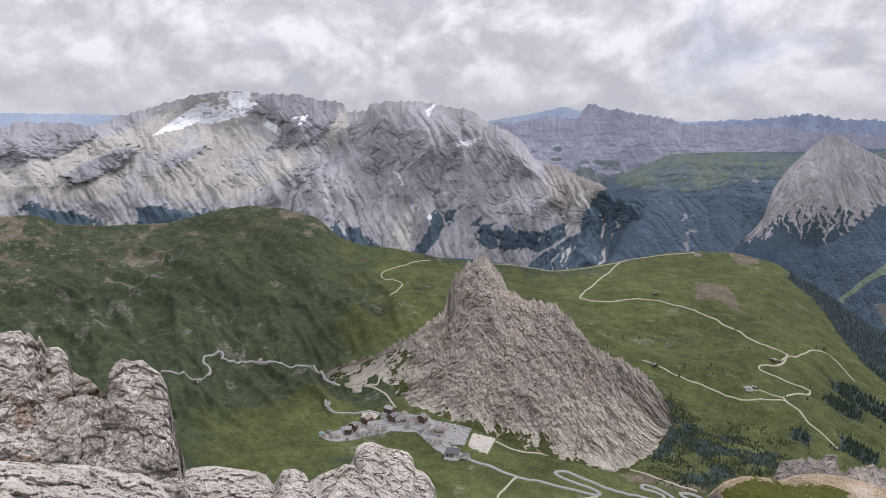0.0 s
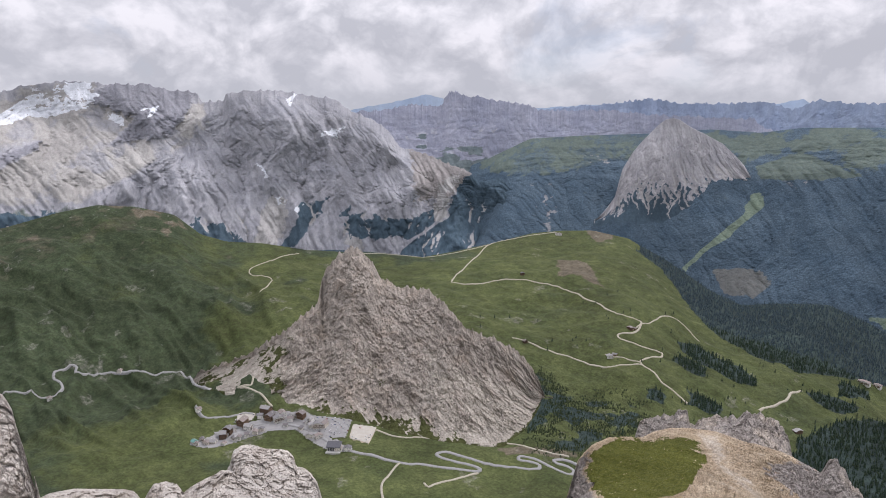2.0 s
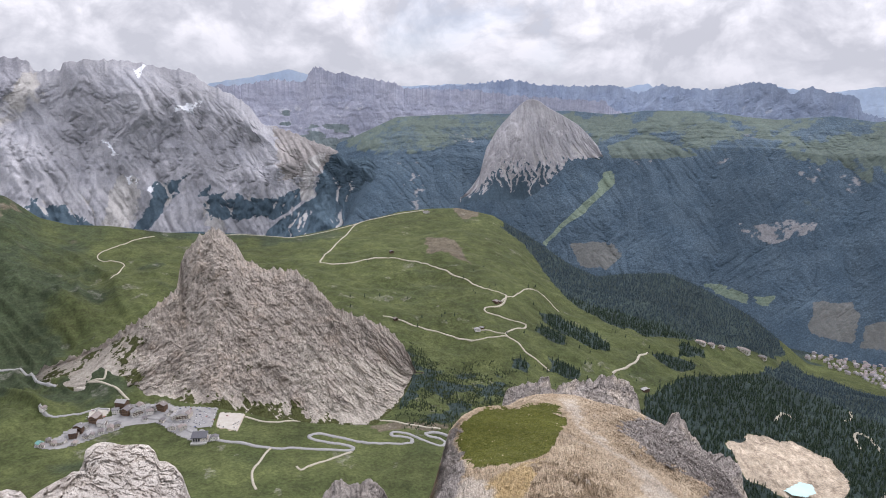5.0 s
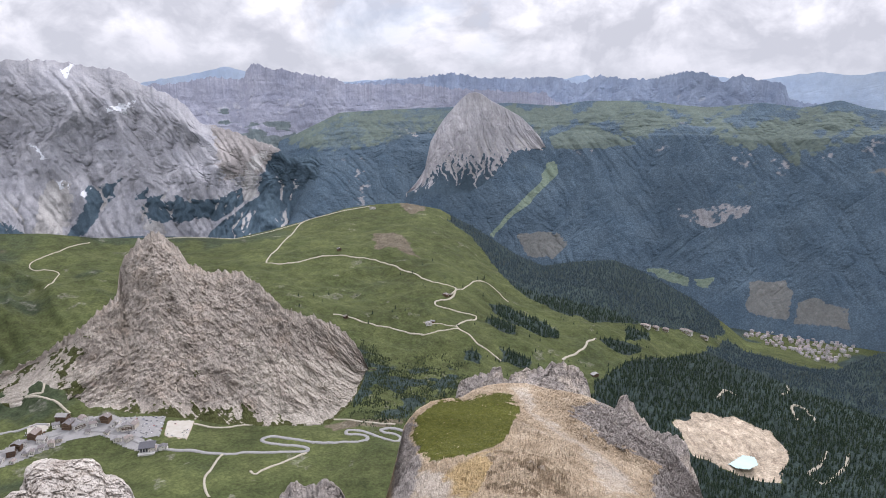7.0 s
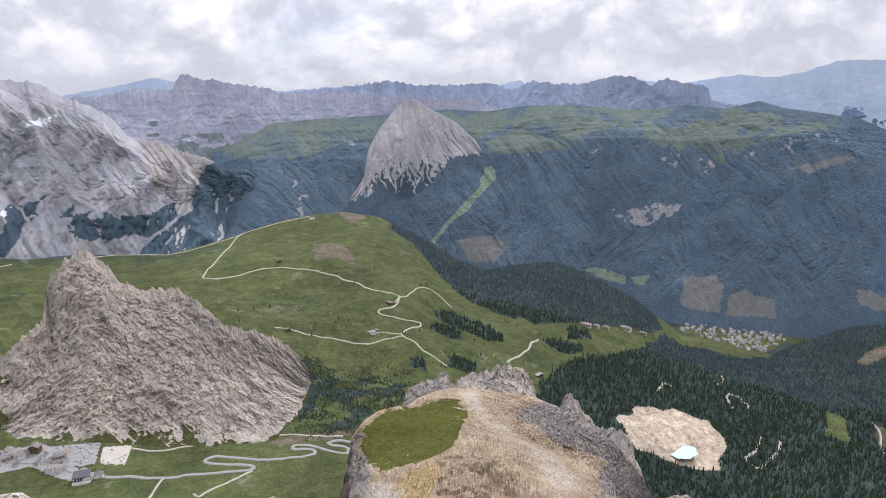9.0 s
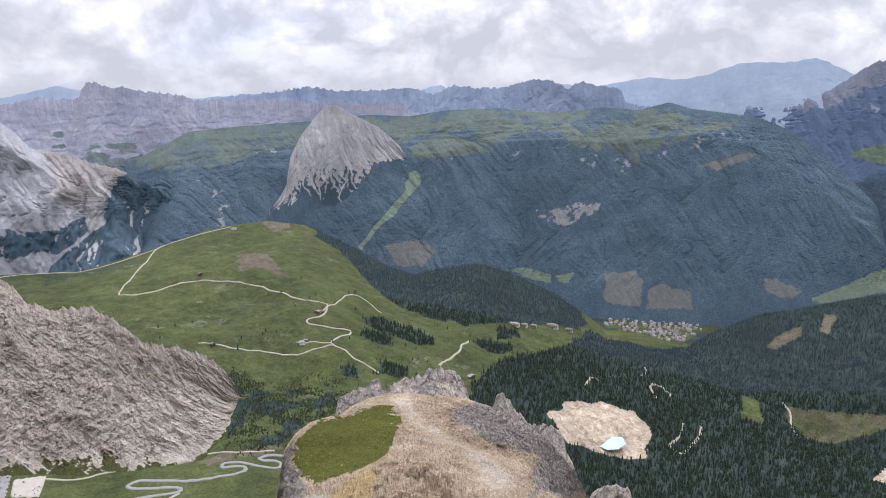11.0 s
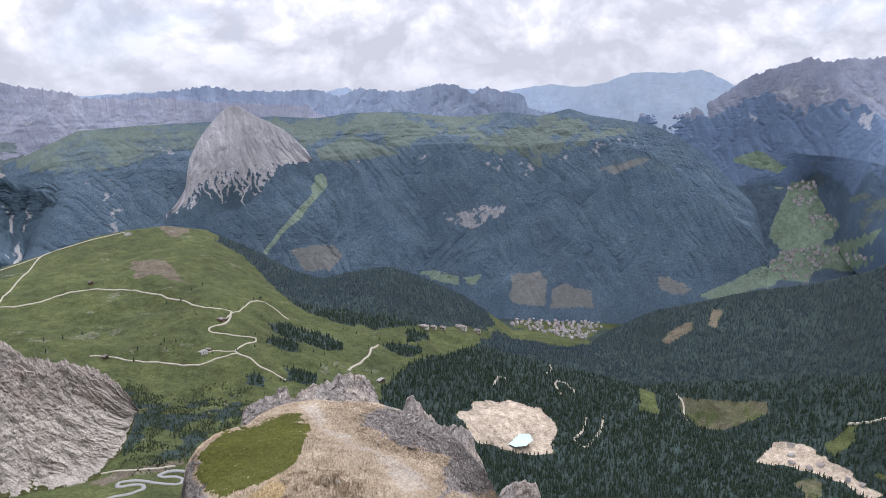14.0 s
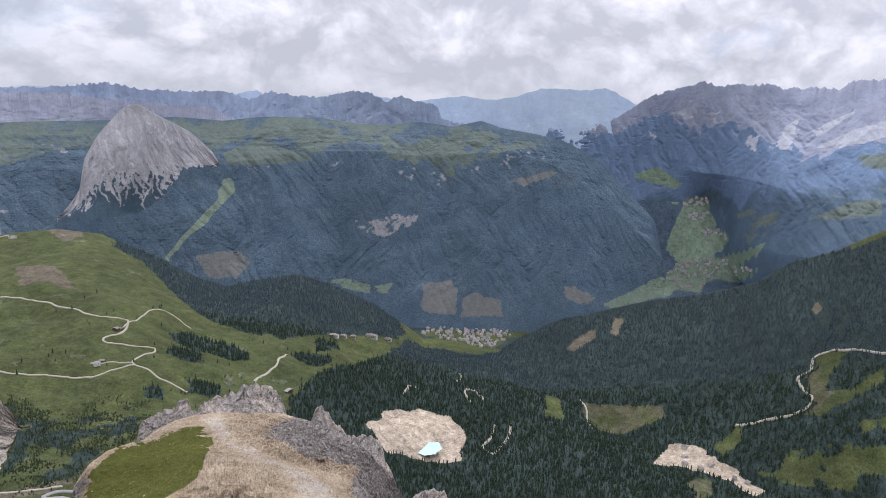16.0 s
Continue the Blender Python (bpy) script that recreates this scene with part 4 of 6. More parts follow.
EAST_TOWNS = (
    [(73.6, -13.3), (74.6, -12.0), (76.7, -11.2), (78.5, -11.3), (80.2, -11.9), (79.0, -12.5), (77.0, -13.2), (76.6, -14.2), (74.9, -14.2)],
    [(76.0, -9.2), (77.2, -8.9), (78.2, -9.7), (76.7, -10.1)], [(74.6, -6.7), (76.1, -6.5), (76.4, -7.2), (74.5, -7.3)], [(75.0, -7.6), (76.4, -7.7), (76.0, -8.5), (75.0, -8.4)],
)
EAST_CLEARINGS = (
    [(78.3, -7.8), (79.7, -6.9), (80.0, -7.3), (78.6, -8.1)], [(80.0, -7.7), (81.6, -7.0), (81.3, -8.1), (79.9, -8.3)],
    [(83.6, -7.4), (85.9, -5.9), (88.2, -5.4), (88, -6.7), (85, -7.5)], [(86.0, -2.6), (91, -1.2), (91, -3.4), (86.5, -3.2)], [(79.0, -9.2), (80.3, -8.9), (79.8, -9.7)],
)
EAST_SCREE = (
    [(80.8, -0.9), (81.6, -0.2), (81.9, -0.9), (81.7, -2.4), (82.6, -3.0), (81.4, -2.2), (80.9, -2.2)], [(72.6, 0.0), (74.2, 0.3), (74.3, -0.7), (73.4, -0.3)],
    [(75.4, 0.0), (76.3, 0.2), (76.1, -0.9)], [(83.0, -2.3), (85.6, -0.6), (88, 0.4), (91, 0.4), (91, -0.6), (87.2, -1.2), (84.6, -2.2)], [(82.8, -0.9), (85.2, 0.6), (85.0, 0.2), (83.2, -1.4)],
    [(71.0, -1.6), (72.0, -1.8), (71.6, -2.3)], [(78.5, -1.5), (79.3, -1.4), (79.5, -2.6), (78.9, -2.5)],
)


def build_ground():
    Q_MID = np.mean(Q_PIT, 0) if len(Q_PIT) else (0, 0)
    az = np.concatenate([np.linspace(-180, -41, 60), np.linspace(-40, 92, 900), np.linspace(93, 180, 40)])
    cr, cz = line_at(CREST, az)
    count = len(az)
    valley = (np.maximum(cr + 350, 3350), np.full(count, 120.0))
    vale, horizon = (np.full(count, 4350.0), np.full(count, 185.0)), (np.full(count, 4750.0), np.full(count, 660.0))
    X, Y, Z, S, A = loft([LOWER, PASS, MIDDLE, CREST, (cr + 130, np.maximum(cz - 130, 112)), valley, vale, horizon], [36, 130, 150, 5, 10, 26, 20], -180, 180, az,
                         soft=(60, 40, 22, 3, 3, 20, 0, 0))
    # hollows and folds of the slopes
    shape = np.clip(S / 0.5, 0, 1) * np.clip((3 - S) / 0.6, 0, 1)
    calm = 1 - 0.75 * np.exp(-(((A - 6) / 14) ** 2) - ((S - 1.1) / 0.35) ** 2)
    west = edge01(-A, -4, 14)
    up = (fbm(X / 260, Y / 260, 0 * Z, 5, 3) * 22 + fbm(X / 70, Y / 70, 0 * Z, 4, 9) * 4.5) * shape * calm
    U0, V0 = across(X, Y, Z, A)
    up = up + (-pillars(U0 + V0 * 0.5, V0, 300, 5, 21, 0.3) * 36 - pillars(U0 + V0 * 0.4, V0, 90, 4, 22, 0.25) * 10) * west * shape * edge01(S, 1.0, 1.8)
    east = edge01(A, 58, 66) * edge01(S, 1.6, 2.2)
    up = up + rocky(X, Y, 0 * Z, 420, 4, 25) * 9 * east * shape
    Z = Z + up
    n1, n2 = fbm(X / 300, Y / 300, 0 * Z, 5, 31), fbm(X / 60, Y / 60, 0 * Z, 4, 37)
    U, V = X + n2 * 14, Y + fbm(X / 60, Y / 60, 0 * Z + 9, 4, 39) * 14
    # West slope darkened in colour as under cloud shadow, plus random darker patches.
    shaded_turf = edge01(-A + n1 * 14 + (S - 2) * 10, -6, 26) * 0.8 + edge01(n1, 0.05, 0.4) * 0.4
    brown = edge01(n1 + n2 * 0.6, 0.3, 0.5) * 0.35 * edge01(S, 2.4, 2.9)
    brown = np.maximum.reduce([brown, zone(U, V, B_RIDGE, 14) * 0.8, zone(U, V, B_RIDGETOP, 14), zone(U, V, Z_DIRT, 5), zone(U, V, B_CLEAR, 12), zone(U, V, B_CLEAR2, 10) * 0.8, zone(U, V, B_PATCH, 10)])
    brown = np.maximum(brown, edge01(n1 + n2 * 0.4, 0.34, 0.5) * edge01(A, 60, 66) * 0.5)
    brown = np.maximum(brown, edge01(n2 * 0.8 + n1, -0.1, 0.4) * west * edge01(S, 2.4, 2.8) * 0.7)
    bare = sector(A + n1 * 2 + n2 * 1.2, rise(X, Y, Z) + n1 * 1.2 + n2 * 0.8, [(-44, -15), (-30, -13.4), (-22, -12.2), (-14, -10.6), (-9.5, -9.2), (-9, -5), (-44, -5)], 0.9)
    brown = np.maximum(brown, bare * (0.22 + 0.22 * edge01(n2, -0.3, 0.3)))
    wood = np.zeros(X.shape)
    for w in (W_MAIN, W_HUMP, W_STRIP, W_CLUMP1, W_CLUMP2, W_CLUMP3, W_CLUMP4, W_CLUMP5):
        wood = np.maximum(wood, zone(U, V, w, 8))
    wood = np.maximum(wood, zone(U, V, W_SCRUB, 20) * edge01(n2, -0.3, 0.1) * 0.9)
    wood = np.maximum(wood, edge01(A, 82, 85) * edge01(2.98 - S, 0, 0.02))
    for m in (M_ONE, M_TWO, M_LOOP, M_FOUR, M_FIVE, M_SIX, B_WORKS, B_CLEAR, B_CLEAR2, B_PATCH, Q_PIT, T_CANAZEI, G_CANAZEI):
        wood = wood * (1 - zone(U, V, m, 6))
    wood = np.maximum(wood, edge01(S, 3.02, 3.1) * edge01(A, 40, 44) * (1 - np.maximum(zone(U, V, T_CANAZEI, 25), zone(U, V, G_CANAZEI, 8)))) * edge01(4.4 - S, 0, 0.3)
    bench = np.clip(np.sin(fbm(X / 45, Y / 45, 0 * Z, 3, 44) * 3.2 + np.hypot(X - Q_MID[0], Y - Q_MID[1]) / 8.5) * 2.2 - 1.2, 0, 1) * zone(X, Y, Q_PIT, 6) * 0.75
    lone = zone(U, V, M_FIVE, 20) * edge01(n2 + n1, 0.22, 0.4)
    wood = np.maximum(wood, lone)
    stone = np.maximum(zone(U, V, W_SCRUB, 20) * edge01(fbm(X / 14, Y / 14, 0 * Z, 3, 34), 0.1, 0.5) * 0.42, edge01(n2 + n1 * 0.5, 0.42, 0.7) * 0.4 * edge01(60 - A, 0, 10))
    stone = np.maximum(stone, edge01(fbm(X / 16, Y / 16, 0 * Z, 4, 33) + n1 * 0.3, 0.05, 0.5) * bare * 0.44)
    sand = np.maximum.reduce([zone(X + n2 * 4, Y + n2 * 4, Q_PIT, 5), zone(U, V, B_WORKS, 6) * 0.9, zone(X, Y, Z_GRAVEL, 3)])
    hazed_field = np.maximum.reduce([zone(U, V, f, 12) for f in (G_VALE1, G_VALE2, G_VALE3, G_VALE4, G_VALE5, G_CANAZEI)] + [zone(U, V, T_FAR, 15) * 0.7, zone(U, V, T_FAR2, 15) * 0.7])
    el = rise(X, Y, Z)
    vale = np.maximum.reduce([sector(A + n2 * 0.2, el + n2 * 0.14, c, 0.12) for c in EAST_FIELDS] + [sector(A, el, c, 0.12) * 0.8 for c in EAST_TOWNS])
    hazed_field = np.maximum(hazed_field, vale * edge01(S, 4.0, 4.1))
    # The far valley ground takes the wood colour with haze painted in.
    hazed_wood = edge01(S, 4.3, 4.7) * (1 - zone(U, V, T_CANAZEI, 15))
    ground = grid_mesh("ground", X, Y, Z, M_GROUND, {"shaded_turf": shaded_turf, "brown": brown, "wood": wood, "stone": stone, "sand": sand, "bench": bench, "hazed_wood": hazed_wood, "hazed_field": hazed_field})
    tagged(ground, "green alpine meadow slopes and wooded valley round a pass", "ground", kind="structure")
    return ground, (X, Y, Z, S, A, wood, n2)


MASSIF_WOODS = (
    [(-0.6, -8.1), (1.5, -8.0), (0.6, -9.6), (-2.0, -12.4), (-3.3, -12.6), (-1.2, -9.8)],
    [(2.6, -9.0), (5, -9.4), (8.1, -9.8), (10.7, -8.8), (10.3, -10.4), (8, -11.8), (5, -11.4), (3.2, -11.2)],
    [(-9.8, -9.2), (-7, -9.9), (-5.0, -11.6), (-9, -13)],
    [(-25.2, -7.5), (-19, -7.6), (-18.4, -9.8), (-25, -9.2)],
    [(-32.8, -7.2), (-27.5, -8.5), (-26.5, -9.8), (-33, -9.8)],
    [(14.3, -6.0), (12.9, -6.4), (11.7, -9.9), (9.0, -11.4), (6.8, -13.2), (5, -18), (24, -18), (24, -4), (14.4, -4.8)],
)
MASSIF_PALE = [(-36, -5.0), (-26, -1.9), (-19.5, 1.4), (-8.3, 1.4), (-7.8, -2.4), (-12, -4.5), (-17, -7.0), (-25, -6.8), (-36, -7.2)]
MASSIF_ISLES = (
    [(-16.2, 0.1), (-14.4, 1.8), (-8.8, 1.8), (-9.2, -0.6), (-10.7, -2.6), (-15.0, -3.2), (-14.0, -2.2), (-13.2, -1.2)],
    [(-36, -3.9), (-36, -0.8), (-27.7, -0.5), (-27.3, -2.2), (-30.7, -3.5)],
    [(-29.5, -4.6), (-25.4, -2.6), (-24.2, -3.0), (-25.8, -4.4), (-28.8, -5.4)],
    [(-22.9, -4.0), (-19.6, -2.8), (-19.3, -3.2), (-22.4, -4.6)],
)
MASSIF_SCREE = (
    [(11.5, -6.3), (12.3, -6.4), (11.5, -10.3), (10.3, -10.3)],
    [(-4.9, -11.8), (-3.5, -7.9), (-1.9, -7.9), (-1.9, -9.5), (-3.1, -12.0)],
    [(2.9, -10.0), (4.1, -10.0), (4.3, -13), (2.8, -13)],
)
MASSIF_SNOW = (
    [(-23, -1.7), (-19.6, 0.7), (-18.8, 0.5), (-16.2, -0.6), (-19, -1.1)],
    [(-18.6, 0.9), (-16.0, 1.5), (-15.4, 0.2), (-16.6, -0.4), (-17.4, 0.2)],
    [(-15.2, -0.9), (-14.2, -0.9), (-13.9, -1.9), (-14.6, -1.7)], [(-12.9, -0.8), (-11.6, -0.5), (-12.2, -1.4)],
    [(1.2, -2.3), (2.7, -2.3), (2.5, -3.0), (1.5, -2.7)], [(-1.6, 0.4), (-1.0, 0.5), (-1.5, -0.5)], [(-4.6, -5.0), (-3.8, -5.4), (-3.3, -6.4), (-3.9, -6.3)],
    [(-2.9, -7.8), (-2.3, -7.8), (-1.9, -8.5), (-2.5, -8.3)], [(-0.9, -8.4), (-0.4, -8.3), (-0.9, -9.0), (-1.3, -8.9)],
)


def build_massif():
    az = np.concatenate([np.linspace(-60, -36.2, 24), np.linspace(-36, 22, 820)])
    rr, rz = line_at(MASSIF_RIDGE, az)
    X, Y, Z, S, A = loft([MASSIF_FOOT, MASSIF_MID, MASSIF_RIDGE, (rr + 300, rz - 350)], [90, 190, 5], -60, 22, az, soft=(40, 30, 1, 1))
    U, V = across(X, Y, Z, A)
    swell = fbm(U / 520, V / 700, 0 * U, 3, 40)
    g, gully = carved(U + V * 0.15, V, 210, 41, 0.0, 0.4)
    fine, thin = carved(U - V * 0.1, V, 70, 46, 0.0, 0.4)
    el = rise(X, Y, Z)
    n, n2 = fbm(X / 220, Y / 220, Z / 220, 5, 51), fbm(X / 45, Y / 45, Z / 45, 5, 57, 0.65)
    B, E = A + n2 * 0.7 + n * 0.6, el + n2 * 0.5 + n * 0.5
    isle = np.maximum.reduce([sector(B, E, c, 0.2) for c in MASSIF_ISLES])
    pale = sector(B, E, MASSIF_PALE, 0.9) * (1 - isle)
    face = np.clip((2.02 - S) / 0.3, 0.05, 1) * np.clip(S / 0.3, 0, 1)
    jag = fbm(A * 1.6, 0 * A, 0 * A, 5, 47, ridged=True) * 9 * edge01(S, 1.75, 2.0)
    calm = 1 - 0.3 * pale
    X, Y, Z = roughen(X, Y, Z, (swell * 130 + (g * 40 + fine * 12) * calm + isle * 26 + n * isle * 30) * face, (g * 5 + fine * 3) * face * calm + jag)
    chute = edge01(gully - 0.55 * thin, 0.18, 0.42) * edge01(-E, 7.0, 9.0) * edge01(n, -0.3, 0.1)
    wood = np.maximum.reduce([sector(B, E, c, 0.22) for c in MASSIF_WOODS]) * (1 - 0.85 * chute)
    scree = np.maximum.reduce([sector(B, E, c, 0.25) for c in MASSIF_SCREE] + [chute * 0.75, edge01(gully, 0.5, 0.75) * 0.2])
    brown = sector(B, E, [(8.4, -3.7), (14.2, -5.9), (12.4, -7.6), (9.3, -8.2)], 0.4)
    snow = np.maximum.reduce([sector(B, E, c, 0.14) for c in MASSIF_SNOW]) * edge01(n2, -0.55, -0.25)
    snow = np.maximum(snow, pale * edge01(n2 + n * 0.5, 0.42, 0.56) * edge01(el, -2.0, 0.0))
    turf = edge01(-E + fine * 0.5, 6.6, 8.0) * edge01(-A, 11, 17) * edge01(n2 + n, -0.1, 0.35) * 0.75
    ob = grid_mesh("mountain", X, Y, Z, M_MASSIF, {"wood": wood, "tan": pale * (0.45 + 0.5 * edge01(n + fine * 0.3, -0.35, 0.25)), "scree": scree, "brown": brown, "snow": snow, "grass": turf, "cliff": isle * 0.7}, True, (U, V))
    return tagged(ob, "huge pale grey limestone massif with snow patches and wooded foot", "mountain", kind="structure")


def build_wall():
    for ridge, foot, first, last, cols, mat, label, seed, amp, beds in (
        (WALL_RIDGE, WALL_FOOT, -5, 46, 620, M_WALL, "long rock wall in the distance, coloured purple-grey for haze", 61, 12, 1.0),
        (RANGE_RIDGE, RANGE_FOOT, 14, 58, 440, M_RANGE, "jagged mountain range coloured blue for haze", 67, 16, 0.2),
        (FAR_RIDGE, FAR_FOOT, -180, 180, 900, M_FAR, "farthest mountains under the clouds, coloured pale blue for haze", 71, 5, 0.0),
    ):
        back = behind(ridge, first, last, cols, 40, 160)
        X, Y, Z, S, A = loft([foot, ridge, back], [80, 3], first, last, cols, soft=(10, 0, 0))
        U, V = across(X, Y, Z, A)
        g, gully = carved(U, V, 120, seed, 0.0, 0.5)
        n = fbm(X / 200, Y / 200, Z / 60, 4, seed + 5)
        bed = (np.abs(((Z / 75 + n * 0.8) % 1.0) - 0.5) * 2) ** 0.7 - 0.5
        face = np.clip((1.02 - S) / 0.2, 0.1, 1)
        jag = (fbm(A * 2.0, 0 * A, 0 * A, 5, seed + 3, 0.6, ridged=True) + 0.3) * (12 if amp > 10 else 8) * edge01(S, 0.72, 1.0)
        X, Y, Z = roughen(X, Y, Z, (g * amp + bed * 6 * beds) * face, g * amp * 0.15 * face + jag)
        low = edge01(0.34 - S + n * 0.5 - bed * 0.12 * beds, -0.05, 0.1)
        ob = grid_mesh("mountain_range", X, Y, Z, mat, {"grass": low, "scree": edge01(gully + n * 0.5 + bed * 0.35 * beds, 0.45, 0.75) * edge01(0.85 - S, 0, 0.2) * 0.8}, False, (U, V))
        tagged(ob, label, "mountains", kind="structure")


def build_east():
    az = np.concatenate([np.linspace(50, 92, 560), np.linspace(92.5, 112, 30)])
    fr, fz = line_at(EAST_FOOT, az)
    rr, rz = line_at(EAST_RIDGE, az)
    X, Y, Z, S, A = loft([(fr, fz - 250), EAST_FOOT, EAST_MID, EAST_RIDGE, (rr + 60, rz - 200)], [6, 80, 120, 4], 50, 112, az, soft=(34, 34, 26, 1, 1))
    S = S - 1
    U, V = across(X, Y, Z, A)
    g, gully = carved(U + V * 0.2, V, 330, 81, 0.0, 0.5)
    fine, thin = carved(U, V, 90, 84, 0.0, 0.5)
    face = np.clip((2.02 - S) / 0.3, 0.05, 1) * (0.35 + 0.65 * edge01(S, 0.1, 0.9))
    jag = (fbm(A * 1.8, 0 * A, 0 * A, 5, 83, 0.6, ridged=True) + 0.2) * 13 * edge01(S, 1.75, 2.0) * edge01(A, 67, 71)
    X, Y, Z = roughen(X, Y, Z, (g * 26 + fine * 3) * face, (g * 3 + fine * 1) * face * edge01(A, 64, 70) + jag)
    el = rise(X, Y, Z)
    n, n2 = fbm(X / 200, Y / 200, Z / 200, 5, 87), fbm(X / 42, Y / 42, Z / 42, 5, 88, 0.65)
    B, E = A + n2 * 0.4 + n * 0.25, el + n2 * 0.3 + n * 0.25
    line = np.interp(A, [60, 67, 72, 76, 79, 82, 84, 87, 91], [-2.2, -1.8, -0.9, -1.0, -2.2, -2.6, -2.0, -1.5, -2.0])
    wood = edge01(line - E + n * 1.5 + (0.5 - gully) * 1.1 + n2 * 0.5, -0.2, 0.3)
    scree = np.maximum.reduce([sector(B, E, c, 0.16) for c in EAST_SCREE] + [edge01(gully + n * 0.6, 0.5, 0.75) * edge01(E - line, -1.2, 0.4) * edge01(1.9 - S, 0, 0.2) * 0.5])
    field = np.maximum.reduce([sector(A + n2 * 0.2, el + n2 * 0.14, c, 0.1) for c in EAST_FIELDS] + [sector(A, el, c, 0.1) * 0.8 for c in EAST_TOWNS])
    field = field * edge01(n2 + n * 0.4, -0.62, -0.4)
    grass = np.maximum.reduce([sector(B, E, c, 0.3) * 0.9 for c in EAST_CLEARINGS] + [edge01(n + n2 * 0.6, 0.5, 0.62) * edge01(-el, 3, 5) * 0.5])
    wood = wood * (1 - 0.7 * edge01(scree, 0.4, 0.7))
    # Painted haze thins towards the foot, so the low woods turn darker.
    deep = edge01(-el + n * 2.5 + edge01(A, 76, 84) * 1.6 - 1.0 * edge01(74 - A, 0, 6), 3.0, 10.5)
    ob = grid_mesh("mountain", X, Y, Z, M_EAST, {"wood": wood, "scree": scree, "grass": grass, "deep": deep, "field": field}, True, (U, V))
    tagged(ob, "mountain coloured blue for haze, with bare rocky summits above a valley", "mountain", kind="structure")
    return ob


PLATEAU_RIM = [(28, -5.0), (33, -5.4), (36, -5.6), (41.4, -5.2), (46.2, -4.4), (51, -5.1), (54, -5.9), (55.6, -6.3), (56.6, -5.2), (60, -3.9), (63, -3.2), (66, -1.0), (80, 0.0)]


def build_wooded():
    first, last, cols = -3, 73.8, 780
    fr, fz = line_at(WOODED_FOOT, np.linspace(first, last, cols))
    back = behind(WOODED_RIDGE, first, last, cols, 120, 160)
    X, Y, Z, S, A = loft([(fr - 90, fz - 120), WOODED_FOOT, WOODED_EDGE, WOODED_RIDGE, back], [6, 150, 56, 4], first, last, cols, soft=(20, 20, 14, 4, 4))
    S = S - 1
    U, V = across(X, Y, Z, A)
    g, gully = carved(U + V * 0.15, V, 340, 91, 0.0, 0.5)
    fine, thin = carved(U, V, 85, 95, 0.0, 0.6)
    face = np.clip((2.0 - S) / 0.5, 0, 1) * np.clip(S / 0.2, 0, 1)
    top = edge01(S, 0.9, 1.15)
    X, Y, Z = roughen(X, Y, Z, (g * 17 + fine * 2.5) * face + fbm(U / 160, V / 60, 0 * U, 4, 93) * 8 * top * face, (g * 3 + fine * 1) * face + fbm(U / 160, V / 60, 0 * U, 4, 93) * 2.5 * top * face)
    el = rise(X, Y, Z)
    n, n2 = fbm(X / 260, Y / 260, Z / 200, 5, 97), fbm(X / 50, Y / 50, Z / 40, 5, 99, 0.62)
    B, H = A + n2 * 0.3, Z + n2 * 12
    rim = np.interp(A, *zip(*PLATEAU_RIM)) + (gully - 0.4) * 1.3 + n * 0.9 + n2 * 0.45
    east = edge01(A, 29, 31)
    grass = edge01(el - rim, -0.25, 0.35) * east * edge01(67 - A + n * 4, 0, 4) * (0.38 + 0.55 * edge01(n * 1.4 + n2 * 0.5, -0.25, 0.3))
    meadow = sector(A + n2 * 0.6, el + n2 * 0.35, [(13.5, -5.2), (18.6, -2.6), (29.5, -2.4), (29, -4.6), (25, -4.9), (22, -5.8), (19.4, -6.0), (17, -6.3)], 0.4)
    grass = np.maximum(grass, meadow * (0.5 + 0.4 * edge01(n2 + n, -0.1, 0.3)))
    grass = np.maximum(grass, edge01(n + n2 * 0.5, 0.55, 0.7) * edge01(S, 0.3, 0.8) * 0.45)
    teeth = edge01(thin + n2 * 0.5, 0.25, 0.5)
    band = np.exp(-(((el - rim + 0.75) / 0.55) ** 2)) * edge01(A, 36, 40) * edge01(66 - A, 0, 3) * edge01(n + n2 * 0.3, -0.35, 0.1)
    stone = band * (0.35 + 0.35 * teeth)
    ledge = sector(A + n2 * 0.3, el + n2 * 0.25, [(45.2, -3.1), (51.5, -2.9), (51.2, -3.9), (45.5, -3.9)], 0.2)
    red = sector(A + n2 * 0.4, el + n2 * 0.3, [(59.5, -6.4), (62.2, -5.7), (64.0, -5.0), (64.2, -5.6), (61.5, -6.7)], 0.25)
    gash = sector(A + n2 * 0.5, el + n2 * 0.4, [(18.4, -6.6), (20.8, -6.4), (21.6, -9.2), (20.6, -11.5), (19.4, -9.5)], 0.5)
    brown = np.maximum(edge01(n, 0.28, 0.45) * 0.25, red * 0.7)
    grass = np.maximum(grass, zone(B * 60, H, [(a * 60, h) for a, h in F_PLATEAU], 5))
    field = sector(A + n2 * 0.3, el, EAST_FIELDS[0], 0.12)
    for f in (F_RUN, F_FIELD, F_FIELD2):
        field = np.maximum(field, zone(B * 60, H, [(a * 60, h) for a, h in f], 5))
    for f in (F_CLEAR1, F_CLEAR2, F_CLEAR3, F_BARE):
        brown = np.maximum(brown, zone(B * 60, H, [(a * 60, h) for a, h in f], 8) * 0.85)
    stone = np.maximum.reduce([stone, zone(B * 60, H, [(a * 60, h) for a, h in F_SCREE], 8) * (0.35 + 0.6 * edge01(n2, -0.3, 0.2)), ledge * (0.3 + 0.25 * teeth), red * 0.45 * teeth,
